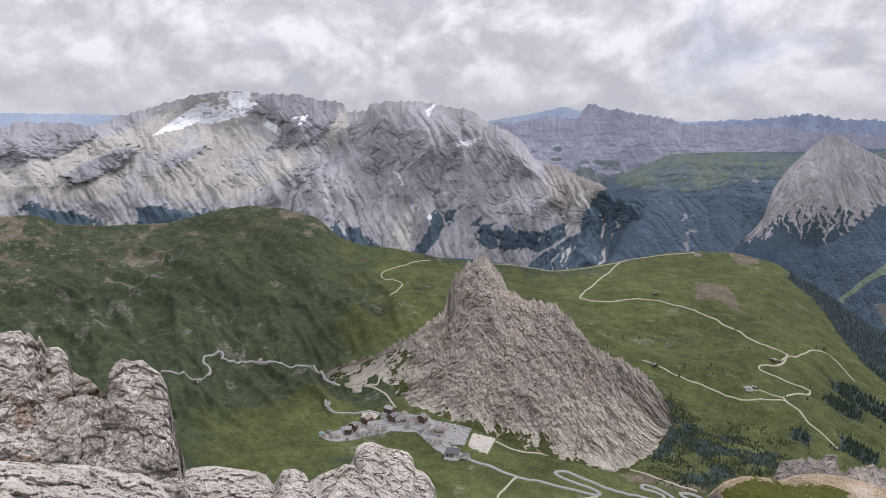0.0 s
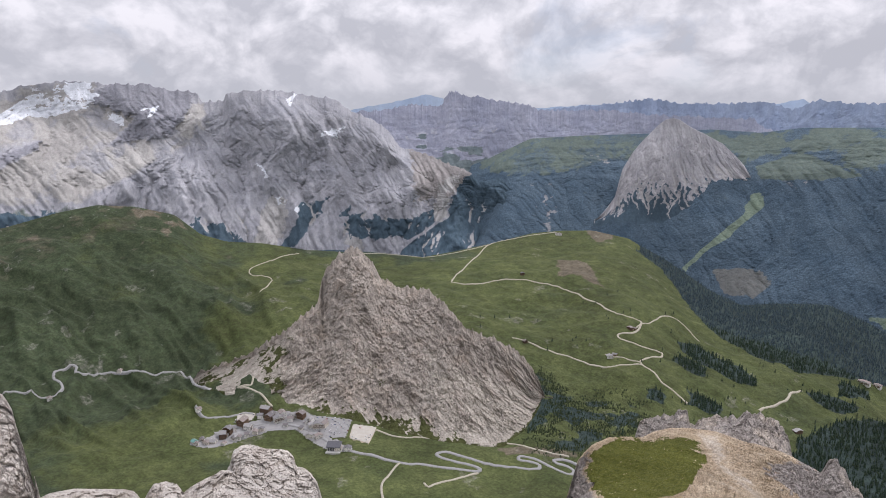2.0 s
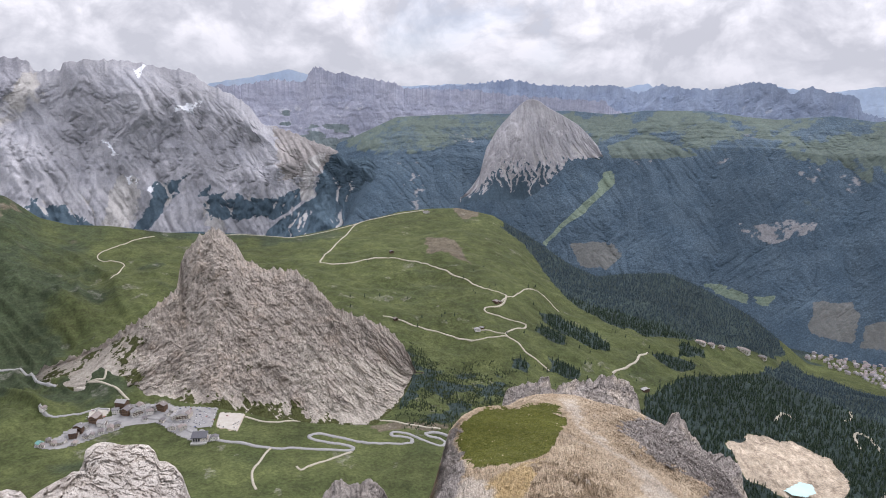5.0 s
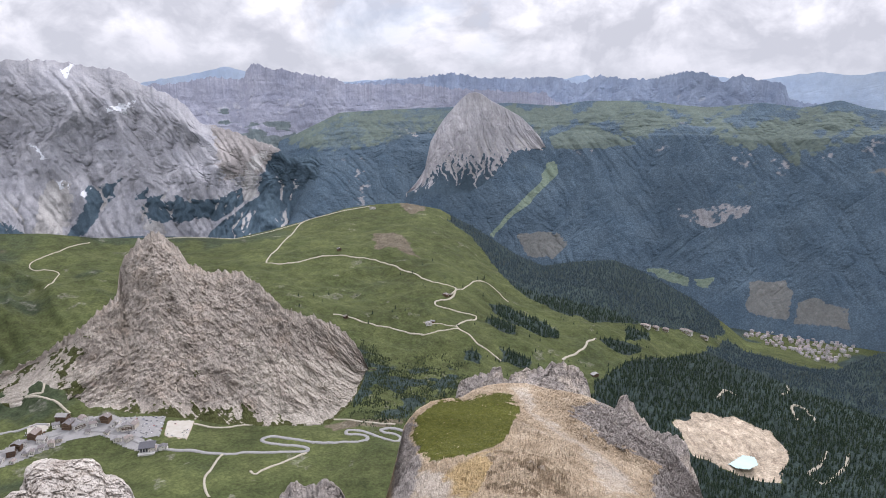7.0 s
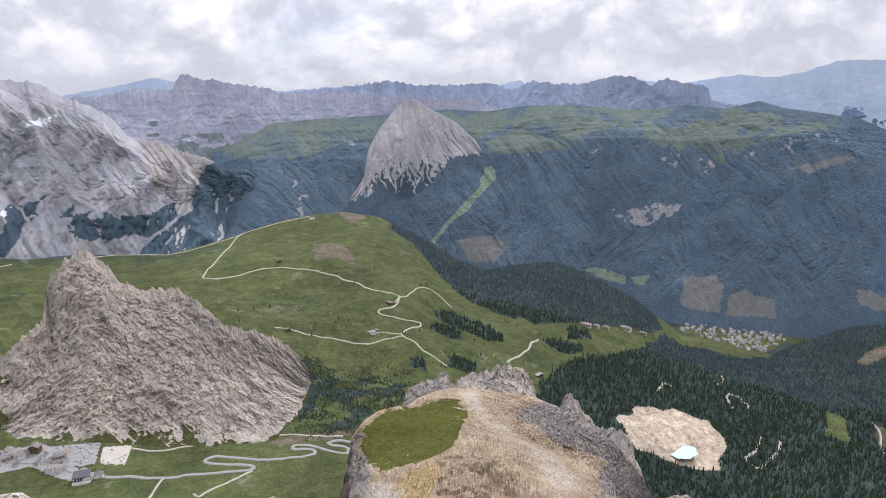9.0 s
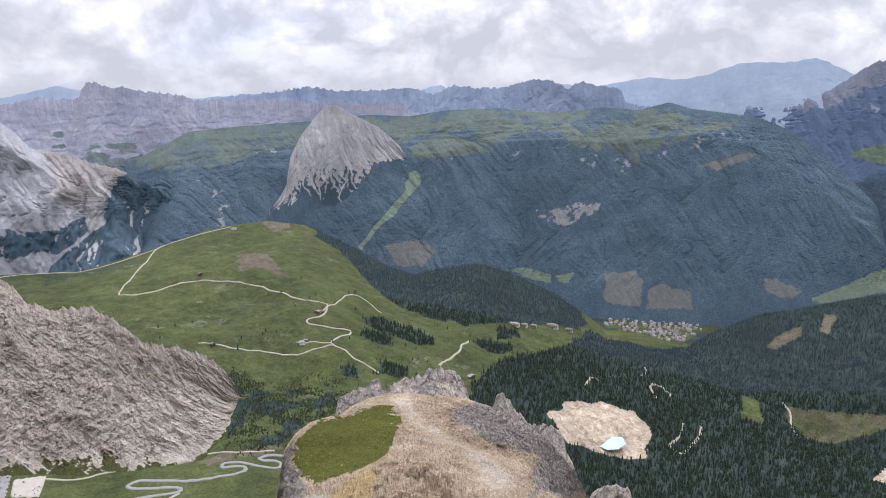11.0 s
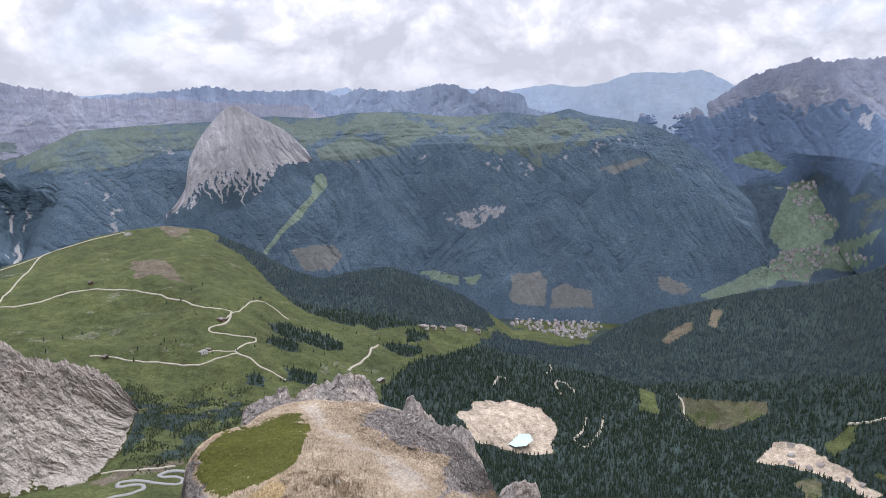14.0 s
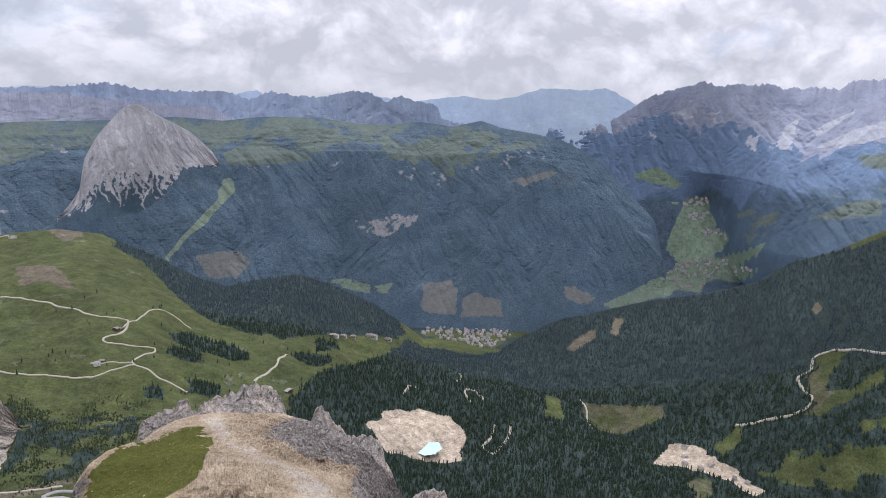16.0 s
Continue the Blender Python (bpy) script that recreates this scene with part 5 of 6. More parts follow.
                               gash * edge01(thin + n2 * 0.6, 0.3, 0.5) * 0.6, sector(B, el + n2 * 0.3, [(21.5, -4.0), (26.5, -4.3), (26, -5.0), (22, -4.9)], 0.2) * edge01(n2, 0.0, 0.2) * 0.7])
    tree = np.random.RandomState(94).normal(0, 1.0, U.shape) * (1 - np.clip(grass + brown + stone, 0, 1)) * face
    X, Y, Z = roughen(X, Y, Z, tree * 0.4, tree * 0.5)
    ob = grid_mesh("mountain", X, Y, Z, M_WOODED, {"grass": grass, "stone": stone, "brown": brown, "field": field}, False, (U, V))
    tagged(ob, "long dark mountain covered with conifer woods, green plateau on top", "mountain", kind="structure")


def build_peak():
    first, last, cols = 24.2, 36.2, 300
    back = behind(PEAK_RIDGE, first, last, cols, 60, 90)
    az = np.linspace(first, last, cols)
    fr, fz = line_at(PEAK_FOOT, az)
    X, Y, Z, S, A = loft([(fr - 30, fz - 70), PEAK_FOOT, PEAK_RIDGE, back], [4, 170, 5], first, last, cols, soft=(4, 4, 1, 1))
    U, V = across(X, Y, Z, A)
    lean = -(A - 28.5) * np.clip(S - 1, 0, 1) * 34
    g, gully = carved(U - lean, V, 80, 101, (az - 28.5) * 0.12, 0.4)
    fine, thin = carved(U - lean, V, 26, 104, (az - 28.5) * 0.12, 0.5)
    face = np.clip((2.02 - S) / 0.15, 0.15, 1) * np.clip((S - 1) / 0.3, 0, 1)
    buttress = np.exp(-(((A - 28.6 - (2 - S) * 0.6) / 1.1) ** 2)) * 46 * np.clip((2 - S) * 3, 0, 1)
    X, Y, Z = roughen(X, Y, Z, (g * 13 + fine * 3.5 + buttress) * face, (g * 3 + fine * 2.5) * face)
    n2 = fbm(U / 22, V / 22, 0 * U, 4, 106)
    wood = edge01(1.22 - S - (gully - 0.3) * 0.8 + n2 * 0.16, 0, 0.06)
    scree = edge01(gully + n2 * 0.2, 0.3, 0.5) * edge01(1.75 - S, 0, 0.4)
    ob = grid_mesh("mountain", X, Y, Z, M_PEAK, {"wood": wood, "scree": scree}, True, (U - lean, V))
    tagged(ob, "pale grey pyramid-shaped rock peak with scree chutes", "mountain", kind="structure")


def build_cone():
    first, last, cols = -12.2, 21.3, 640
    back = behind(CONE_RIDGE, first, last, cols, 140, 160)
    az = np.linspace(first, last, cols)
    fr, fz = line_at(CONE_FOOT, az)
    X, Y, Z, S, A = loft([(fr - 30, fz - 45), CONE_FOOT, CONE_RIDGE, back], [4, 320, 6], first, last, cols, soft=(8, 8, 1, 2))
    U, V = across(X, Y, Z, A)
    T = np.clip(S - 1, 0, 1)
    lean = -(A - 4) * T * 15
    g, gully = carved(U - lean + V * 0.1, V, 90, 111, (az - 4) * 0.10, 0.75)
    fine, thin = carved(U - lean - V * 0.15, V, 30, 114, (az - 4) * 0.06, 1.2)
    slab, seam = blocks((U - lean) / 9 + fbm(U / 20, V / 20, 0 * U, 3, 113), V / 11 + fbm(U / 14, V / 14, 0 * U, 3, 118), 0 * U + 0.5, 117)
    grit = np.random.RandomState(115).normal(0, 1.0, U.shape)
    west = edge01(-A + fbm(U / 40, V / 40, 0 * U, 4, 121) * 3 - (1 - T) * 2.0, 0.5, 3.0) * edge01(0.97 - T, 0, 0.1)
    ends = np.clip((A - first) / 2, 0, 1) * np.clip((last - A) / 2, 0, 1)
    face = np.clip((2.03 - S) / 0.12, 0.35, 1) * np.clip(T / 0.12, 0, 1) * ends * (1 - 0.72 * west)
    spire = np.exp(-(((A - 3.6 - (1 - T) * 2.2) / 1.5) ** 2)) * 34 * np.clip((1 - T) * 4, 0, 1) * edge01(T, 0.3, 0.75)
    relief = g * 15 + fine * 5 + (slab - 0.5) * 4.2 - seam * 1.2 + grit * 0.55
    X, Y, Z = roughen(X, Y, Z, (relief + spire) * face, (g * 3 + fine * 3 + (slab - 0.5) * 3.2 + grit * 0.4) * face + (fbm(A * 1.5, 0 * A, 0 * A, 5, 131, 0.62, ridged=True) + 0.2) * 9 * edge01(T, 0.9, 1.0) * ends - 30 * edge01(first + 2.6 - A, 0, 2.6))
    n, n2 = fbm(X / 60, Y / 60, Z / 60, 5, 127), fbm(X / 11, Y / 11, Z / 11, 4, 129, 0.65)
    turf = edge01(0.075 + 0.14 * edge01(A, 15, 21) - T + n * 0.10 + n2 * 0.06 - (gully - 0.3) * 0.22, -0.02, 0.05)
    strip = edge01(n2 * 0.55 + n * 0.7 - (blurred(thin, 2) - 0.22) * 1.6, 0.0, 0.28) * west
    tufts = edge01(n2 + n * 0.4 - gully * 0.5, 0.36, 0.55) * edge01(0.42 - T + n * 0.2, 0, 0.25) * 0.8
    grass = np.maximum.reduce([turf, strip, tufts])
    scree = np.maximum(edge01(gully + n2 * 0.18, 0.36, 0.58) * edge01(0.75 - T, 0, 0.4), west * 0.55)
    ob = grid_mesh("rock_peak", X, Y, Z, M_CONE, {"grass": grass, "scree": scree}, False, (U - lean, V))
    tagged(ob, "steep grey-brown rocky cone rising from the green pass", "mountain", kind="structure")


ground, GROUND_GRID = build_ground()
build_massif()
build_wall()
east_side = build_east()
build_wooded()
build_peak()
build_cone()

# ---------------------------------------------------------------- the viewer's own mountain


def build_summit():
    """The rock under and behind the viewer, down to the meadows."""
    az = np.linspace(-180, 180, 240)
    front = np.exp(-(((az - 26) / 104) ** 10))
    lr, lz = line_at(LOWER, az)
    lines = [(0 * az + 0.05, 0 * az + EYE - 1.65), (1.5 + 6 * (1 - front), 0 * az + EYE - 1.7), (4 + 60 * (1 - front), EYE - 6 - 4 * front),
             (14 + 200 * (1 - front), EYE - 18 - 2 * front), (90 + 260 * (1 - front), EYE - 110 - 30 * front), (lr + 40, lz - 25)]
    X, Y, Z, S, A = loft(lines, [5, 8, 14, 30, 60], -180, 180, az)
    rough = rocky(X, Y, Z, 90, 5, 131) * np.clip(np.hypot(X, Y) / 12 - 1, 0, 6)
    Z = Z + np.minimum(rough, 2.0)
    ob = grid_mesh("summit", X, Y, Z, M_CRAG, {"grass": 0 * X}, run=across(X, Y, Z, A))
    tagged(ob, "bare grey limestone summit falling off in cliffs", "mountain", kind="structure")


SPUR_GRASS = [(24.47, -30.21), (24.99, -28.89), (27.04, -27.23), (30.33, -26.91), (33.5, -26.6), (34.62, -27.71), (34.38, -28.72), (33.28, -30.23), (30.32, -31.67), (26.52, -32.14), (24.92, -31.25)]
SPUR_EARTH = [(32.91, -30.68), (35.16, -30.39), (37.58, -31.17), (39.76, -32.33), (40.22, -34.21), (33.61, -34.56), (31.68, -33.1)]
SPUR_OCHRE = [(29.23, -32.24), (32.8, -30.77), (31.68, -33.32), (30.31, -34.82), (24.83, -34.06)]
SPUR_ROCK = [(39.37, -27.17), (41.3, -26.49), (43.59, -26.57), (45.93, -27.8), (49.56, -27.34), (53.7, -32.77), (46.66, -33.93), (47.77, -30.92), (44.57, -29.93), (42.48, -29.35), (40.63, -28.62)]
SPUR_PATH = [(33.38, -25.77), (35.58, -25.71), (36.41, -27.65), (39.36, -29.29), (44.14, -31.19), (46.62, -33.52), (43.28, -33.92), (40.2, -30.55), (35.64, -28.45)]
SPUR_WEST = [(23.07, -30.5), (24.62, -28.79), (24.19, -30.55), (24.9, -31.9), (25.41, -32.8), (22.97, -33.1)]


def build_spur():
    """The ochre shoulder below the summit, with its grassy side."""
    p = [math.degrees(math.atan2(q[0], q[1])) for q in SPUR_TOP]
    first, last, cols = min(p), max(p), 520
    back = behind(SPUR_TOP, first, last, cols, 12, 70)
    X, Y, Z, S, A = loft([SPUR_FOOT, SPUR_MID, SPUR_TOP, back], [60, 250, 6], first, last, cols, soft=(40, 30, 2, 3))
    g = rocky(X, Y, Z, 46, 6, 141, 0.8, 0.5)
    U, V = across(X, Y, Z, A)
    E = rise(X, Y, Z)
    fine = fbm(X / 7, Y / 7, Z / 7, 5, 143, gain=0.6)
    dust = fbm(X / 1.8, Y / 1.8, Z / 1.8, 4, 144, gain=0.65)
    B, F = A + fine * 1.2 + dust * 0.4, E + fine * 0.8 + dust * 0.3
    rubble = rock_relief(U, V, 7, 145, 0.8, 0.0) * 0.45
    flute, cleft = carved(U, V, 11, 146, 0.0, 0.45)
    grit = np.random.RandomState(148).normal(0, 1.0, U.shape)
    hold = np.clip((2.02 - S) / 0.1, 0.3, 1)
    crag = np.maximum.reduce([sector(B, F, SPUR_ROCK, 0.4), sector(B, F, SPUR_WEST, 0.3), zone(X, Y, K_SPURWEST, 4) * 0.8])
    grass = sector(A + fine * 0.7 + dust * 0.35, E + fine * 0.45 + dust * 0.25, SPUR_GRASS, 0.25) * (1 - crag)
    earth = sector(B, F, SPUR_EARTH, 0.6)
    path = sector(A + fine * 0.6, E + fine * 0.4, SPUR_PATH, 0.5)
    loose = (1 - crag) * (1 - 0.85 * grass) * (1 - 0.6 * path)
    out = flute * 3.4 * crag + (rubble * 0.5 + dust * 0.3) * loose
    up = g * 1.5 + fine * 0.5 + (flute * 2.2 + rubble * 1.4 + fine * 1.0 + grit * 0.12) * crag + (rubble * 0.7 + dust * 0.45 + grit * 0.10) * (loose + 0.5 * earth) + grit * 0.05
    X, Y, Z = roughen(X, Y, Z, out * hold, up * hold)
    grey = np.maximum.reduce([zone(X + fine * 6, Y + fine * 6, S_SPUR, 8), edge01(fine + g * 0.4, 0.25, 0.6) * 0.45, path * 0.55])
    tufts = edge01(fine + dust * 0.7, 0.42, 0.6) * (earth * 0.9 + 0.25)
    ob = grid_mesh("spur", X, Y, Z, M_SPUR, {"grass": grass - edge01(dust + fine * 0.3, 0.55, 0.7) * 0.6, "crag": crag, "grey": grey, "earth": earth * 0.75 * edge01(fine + dust * 0.5, -0.35, 0.2) + tufts * 0.35, "ochre": sector(B, F, SPUR_OCHRE, 0.7) * 0.85}, False, (U, V))
    tagged(ob, "ochre gravel shoulder of the mountain with one grassy side", "mountain", kind="structure")


def crumbled(name, label, X, Y, Z, S, A, U, V, size, amp, seed, material, ledges, extra):
    """Finish a crag of crumbly limestone: lumps, broken blocks and small chips of every size, and worn beds."""
    w = [fbm(X / size * 1.5, Y / size * 1.5, Z / size * 1.5 + 7 * k, 4, seed + 60 + k) for k in range(3)]
    out = fbm(X / size, Y / size, Z / size, 4, seed + 7) * amp * 0.5
    lump = 0 * X
    for k, (s, deep) in enumerate(((size * 0.30, 0.30), (size * 0.12, 0.44), (size * 0.05, 0.5))):
        value, seam = blocks(X / s + w[0] * 0.7, Y / s + w[1] * 0.7, Z / s * 1.25 + w[2] * 0.7, seed + 70 + k)
        lump = lump + ((value - 0.5) * deep - seam * deep * (0.08, 0.14, 0.2)[k]) * s
    lump = lump + fbm(X / size * 9, Y / size * 9, Z / size * 9, 4, seed + 80, gain=0.65) * size * 0.02 + fbm(X / size * 2.2 + w[1], Y / size * 2.2, Z / size * 3.0, 6, seed + 83, gain=0.6, ridged=True) * size * -0.02 + np.random.RandomState(seed).normal(0, 1, X.shape) * size * 0.0035
    if ledges:
        h = Z / ledges + w[0] * 0.5 + X / size * 0.15
        out = out + ((np.abs((h % 1.0) - 0.5) * 2) ** 0.6 - 0.5) * amp * 0.28
    edge = np.clip(np.abs(1.0 - S) / 0.08, 0.3, 1)
    X, Y, Z = roughen(X, Y, Z, out * edge + lump, lump * 0.8 * np.clip(np.abs(1.0 - S) / 0.04, 0.6, 1))
    n = fbm(X / size * 1.5, Y / size * 1.5, Z / size * 2.5, 4, seed + 11)
    ob = grid_mesh(name, X, Y, Z, material, {"rust": (extra(X, Y, Z, S, A, n) if extra else 0 * X), "ochre": edge01(n, 0.2, 0.5) * 0.5}, False, (U, V))
    return tagged(ob, label, "rock", kind="structure")


def build_crag(name, label, top, foot, cols, rows, size, amp, seed, material, back=6.0, drop=40.0, ledges=0.0, extra=None, flat=0.5):
    p = [math.degrees(math.atan2(q[0], q[1])) for q in top]
    first, last = min(p), max(p)
    over = behind(top, first, last, cols, back, 0.12 * drop)
    far = behind(top, first, last, cols, back * 1.6, drop)
    X, Y, Z, S, A = loft([foot, top, over, far], [rows, 10, 10], first, last, cols, soft=(20, 2 if flat > 0.9 else 1, 2, 4))
    U, V = across(X, Y, Z, A)
    if flat > 0.9:
        return crumbled(name, label, X, Y, Z, S, A, U, V, size, amp, seed, material, ledges, extra)
    g = rock_relief(U, V, size, seed, flat, size * 0.004)
    fine = fbm(X / size * 5, Y / size * 5, Z / size * 5, 5, seed + 7, gain=0.62)
    hold = np.clip(np.abs(1.0 - S) / 0.12, 0.12, 1)
    tiny = rock_relief(U, V, size * 0.28, seed + 20, flat * 1.2, size * 0.004)
    out = (g * 1.1 + tiny * 1.5) * amp / size * 1.8 + pillars(U, V, size * 0.5, 4, seed + 30, 0.3) * amp * 0.6 + fine * amp * 0.15
    if ledges:
        h = Z / ledges + fbm(X / size, Y / size, Z / size, 3, seed + 9) * 0.7 + X / size * 0.2
        out = out + ((np.abs((h % 1.0) - 0.5) * 2) ** 0.6 - 0.5) * amp * 0.6
    top_hold = np.clip(np.abs(1.0 - S) / 0.06, 0.35, 1)
    jag = pillars(U, 0 * U, size * 0.4, 3, seed + 31) * amp * 0.45 * np.exp(-((S - 1) / 0.25) ** 2)
    X, Y, Z = roughen(X, Y, Z, out * hold, (g + tiny * 1.5) * amp / size * top_hold + jag)
    n = fbm(X / size * 1.5, Y / size * 1.5, Z / size * 2.5, 4, seed + 11)
    ob = grid_mesh(name, X, Y, Z, material, {"grass": edge01(n, 0.5, 0.6) * 0.0, "rust": (extra(X, Y, Z, S, A, n) if extra else 0 * X), "ochre": edge01(n, 0.2, 0.5) * 0.5}, False, (U, V))
    return tagged(ob, label, "rock", kind="structure")


def rust_band(X, Y, Z, S, A, n):
    return edge01(n + 0.1, 0.0, 0.3) * np.exp(-(((Z - EYE + 19.5 - n * 2) / 1.6) ** 2)) * edge01(-27 - A, -1, 2) * 0.7 + edge01(n, 0.4, 0.6) * 0.3


build_summit()
build_spur()
build_crag("rock_spire", "jagged grey spires on the edge of the shoulder", SPIRE_TOP, SPIRE_FOOT, 260, 170, 14, 4.2, 151, M_CRAG, 8, 70)
build_crag("rock_crag", "broken grey crags at the end of the shoulder", CRAG_TOP, CRAG_FOOT, 240, 110, 12, 3.4, 157, M_CRAG, 10, 70)
build_crag("rock_knob", "rounded pale rock knob below the spires", KNOB_TOP, KNOB_FOOT, 130, 90, 9, 2.2, 163, M_CRAG, 8, 40)
build_crag("rock_teeth", "small grey rock teeth under the shoulder", TOOTH_TOP, TOOTH_FOOT, 150, 90, 9, 2.6, 167, M_CRAG, 6, 40)
build_crag("rock_tower", "pale weathered limestone tower with rusty bands", TOWER_TOP, TOWER_FOOT, 330, 330, 5.5, 1.5, 171, M_NEAR, 5, 25, 1.7, rust_band, flat=1.5)
build_crag("rock_block", "blocky pale limestone pillar beside the tower", BLOCK_TOP, BLOCK_FOOT, 230, 300, 4.5, 1.2, 177, M_NEAR, 3, 25, 2.1, flat=1.5)
build_crag("rock_saddle", "crumbling pale limestone shoulder between tower and pillar", SADDLE_TOP, SADDLE_FOOT, 260, 200, 4.5, 0.9, 193, M_NEAR, 4, 20, 1.8, flat=1.5)
build_crag("rock_apron", "pale limestone slab in front of the tower", APRON_TOP, APRON_FOOT, 300, 130, 3.0, 0.5, 181, M_NEAR, 4, 20, flat=1.5)
build_crag("rock_ledge", "low pale limestone ledge above the drop", LEDGE_TOP, LEDGE_FOOT, 330, 110, 3.2, 0.75, 187, M_NEAR, 3, 20, flat=1.5)
build_crag("rock_boulder", "rugged pale limestone block on the brink", BOULDER_TOP, BOULDER_FOOT, 220, 150, 3.6, 1.0, 191, M_NEAR, 4, 20, 1.6, flat=1.5)

# ---------------------------------------------------------------- roads, lots and water
from mathutils.bvhtree import BVHTree

bpy.context.view_layer.update()
GROUND_TREE = BVHTree.FromObject(ground, bpy.context.evaluated_depsgraph_get())


def ground_at(x, y):
    hit = GROUND_TREE.ray_cast(Vector((x, y, 3000)), Vector((0, 0, -1)))[0]
    return hit.z if hit else 0.0


def plain(name, dark, light, scale, rough=0.85, bump=0.0, spec=0.2):
    m = bpy.data.materials.new(name)
    m.use_nodes = True
    n, l = m.node_tree.nodes, m.node_tree.links
    bsdf = n["Principled BSDF"]
    bsdf.inputs["Roughness"].default_value, bsdf.inputs["Specular IOR Level"].default_value = rough, spec
    co = n.new("ShaderNodeTexCoord")
    t = n.new("ShaderNodeTexNoise")
    t.inputs["Scale"].default_value, t.inputs["Detail"].default_value, t.inputs["Roughness"].default_value = scale, 6.0, 0.7
    l.new(co.outputs["Object"], t.inputs["Vector"])
    r = n.new("ShaderNodeMapRange")
    r.inputs[1].default_value, r.inputs[2].default_value = 0.3, 0.7
    l.new(t.outputs[0], r.inputs[0])
    x = n.new("ShaderNodeMix")
    x.data_type = "RGBA"
    x.inputs[6].default_value, x.inputs[7].default_value = (*dark, 1), (*light, 1)
    l.new(r.outputs[0], x.inputs[0])
    l.new(x.outputs[2], bsdf.inputs["Base Color"])
    if bump:
        b = n.new("ShaderNodeBump")
        b.inputs["Strength"].default_value = bump
        l.new(t.outputs[0], b.inputs["Height"])
        l.new(b.outputs[0], bsdf.inputs["Normal"])
    return m


def by_random(name, colours, rough=0.9, island=False):
    """A matt material whose colour varies from object to object, or from piece to piece of one mesh."""
    m = bpy.data.materials.new(name)
    m.use_nodes = True
    n, l = m.node_tree.nodes, m.node_tree.links
    bsdf = n["Principled BSDF"]
    bsdf.inputs["Roughness"].default_value, bsdf.inputs["Specular IOR Level"].default_value = rough, 0.15
    source = n.new("ShaderNodeNewGeometry").outputs["Random Per Island"] if island else n.new("ShaderNodeObjectInfo").outputs["Random"]
    r = n.new("ShaderNodeValToRGB")
    e = r.color_ramp.elements
    while len(e) < len(colours):
        e.new(0.5)
    for k, c in enumerate(colours):
        e[k].position, e[k].color = k / max(1, len(colours) - 1), (*c, 1)
    l.new(source, r.inputs[0])
    co, t = n.new("ShaderNodeTexCoord"), n.new("ShaderNodeTexNoise")
    t.inputs["Scale"].default_value, t.inputs["Detail"].default_value = 0.9, 4.0
    l.new(co.outputs["Object"], t.inputs["Vector"])
    x = n.new("ShaderNodeMix")
    x.data_type, x.blend_type = "RGBA", "MULTIPLY"
    x.inputs[0].default_value = 0.5
    l.new(r.outputs[0], x.inputs[6])
    g = n.new("ShaderNodeMapRange")
    g.inputs[1].default_value, g.inputs[2].default_value, g.inputs[3].default_value, g.inputs[4].default_value = 0.3, 0.7, 0.6, 1.3
    l.new(t.outputs[0], g.inputs[0])
    c = n.new("ShaderNodeCombineColor")
    for k in range(3):
        l.new(g.outputs[0], c.inputs[k])
    l.new(c.outputs[0], x.inputs[7])
    l.new(x.outputs[2], bsdf.inputs["Base Color"])
    return m


M_ASPHALT = plain("worn_pale_asphalt", (0.20, 0.20, 0.20), (0.28, 0.275, 0.265), 0.15)
M_TRACK = plain("pale_gravel_track", (0.29, 0.265, 0.205), (0.40, 0.37, 0.30), 0.2)
M_LOT = plain("grey_parking_asphalt", (0.20, 0.197, 0.197), (0.28, 0.273, 0.265), 0.08)
M_GRAVEL = plain("light_gravel", (0.34, 0.315, 0.27), (0.43, 0.405, 0.36), 0.1)
M_WATER = plain("turquoise_pond_water", (0.40, 0.60, 0.60), (0.48, 0.66, 0.65), 0.03, 0.12, 0.0, 0.5)


def along(points, step):
    """A smooth line through plan points, at even steps."""
    p = np.array(points, float)
    p = np.vstack([2 * p[0] - p[1], p, 2 * p[-1] - p[-2]])
    out = []
    for k in range(1, len(p) - 2):
        count = max(2, int(np.hypot(*(p[k + 1] - p[k])) / step))
        for t in np.arange(count) / count:
            a, b, c, d = p[k - 1:k + 3]
            out.append(0.5 * (2 * b + (c - a) * t + (2 * a - 5 * b + 4 * c - d) * t * t + (3 * b - a - 3 * c + d) * t**3))
    out.append(p[-2])
    return np.array(out)


def ribbon(name, label, points, width, material, lift=0.9):
    if len(points) < 2:
        return
    line = along(points, 6.0)
    d = np.gradient(line, axis=0)
    d /= np.maximum(np.hypot(d[:, 0], d[:, 1]), 1e-6)[:, None]
    side = np.stack([-d[:, 1], d[:, 0]], -1)
    X, Y, Z = [], [], []
    for k, off in enumerate((-0.6, -0.5, 0.0, 0.5, 0.6)):
        q = line + side * off * width * (1 + 0.12 * np.sin(np.arange(len(line)) * 0.9 + k))[:, None]
        X.append(q[:, 0]), Y.append(q[:, 1])
        Z.append([ground_at(*v) for v in q])
    Z = np.array(Z)
    Z[1:4] = Z[1:4] * 0.5 + Z[1:4].max(0) * 0.5 + lift
    Z[0], Z[4] = Z[0] - 0.6, Z[4] - 0.6
    ob = grid_mesh(name, np.array(X), np.array(Y), Z, material)
    return tagged(ob, label, "road", kind="structure")


def patch(name, label, category, corners, cell, lift, material, level=None):
    if len(corners) < 3:
        return
    p = np.array(corners, float)
    lo, hi = p.min(0), p.max(0)
    xs, ys = np.arange(lo[0], hi[0] + cell, cell), np.arange(lo[1], hi[1] + cell, cell)
    X, Y = np.meshgrid(xs, ys)
    keep = zone(X, Y, corners, cell * 0.6) > 0.4
    index, verts, faces = {}, [], []

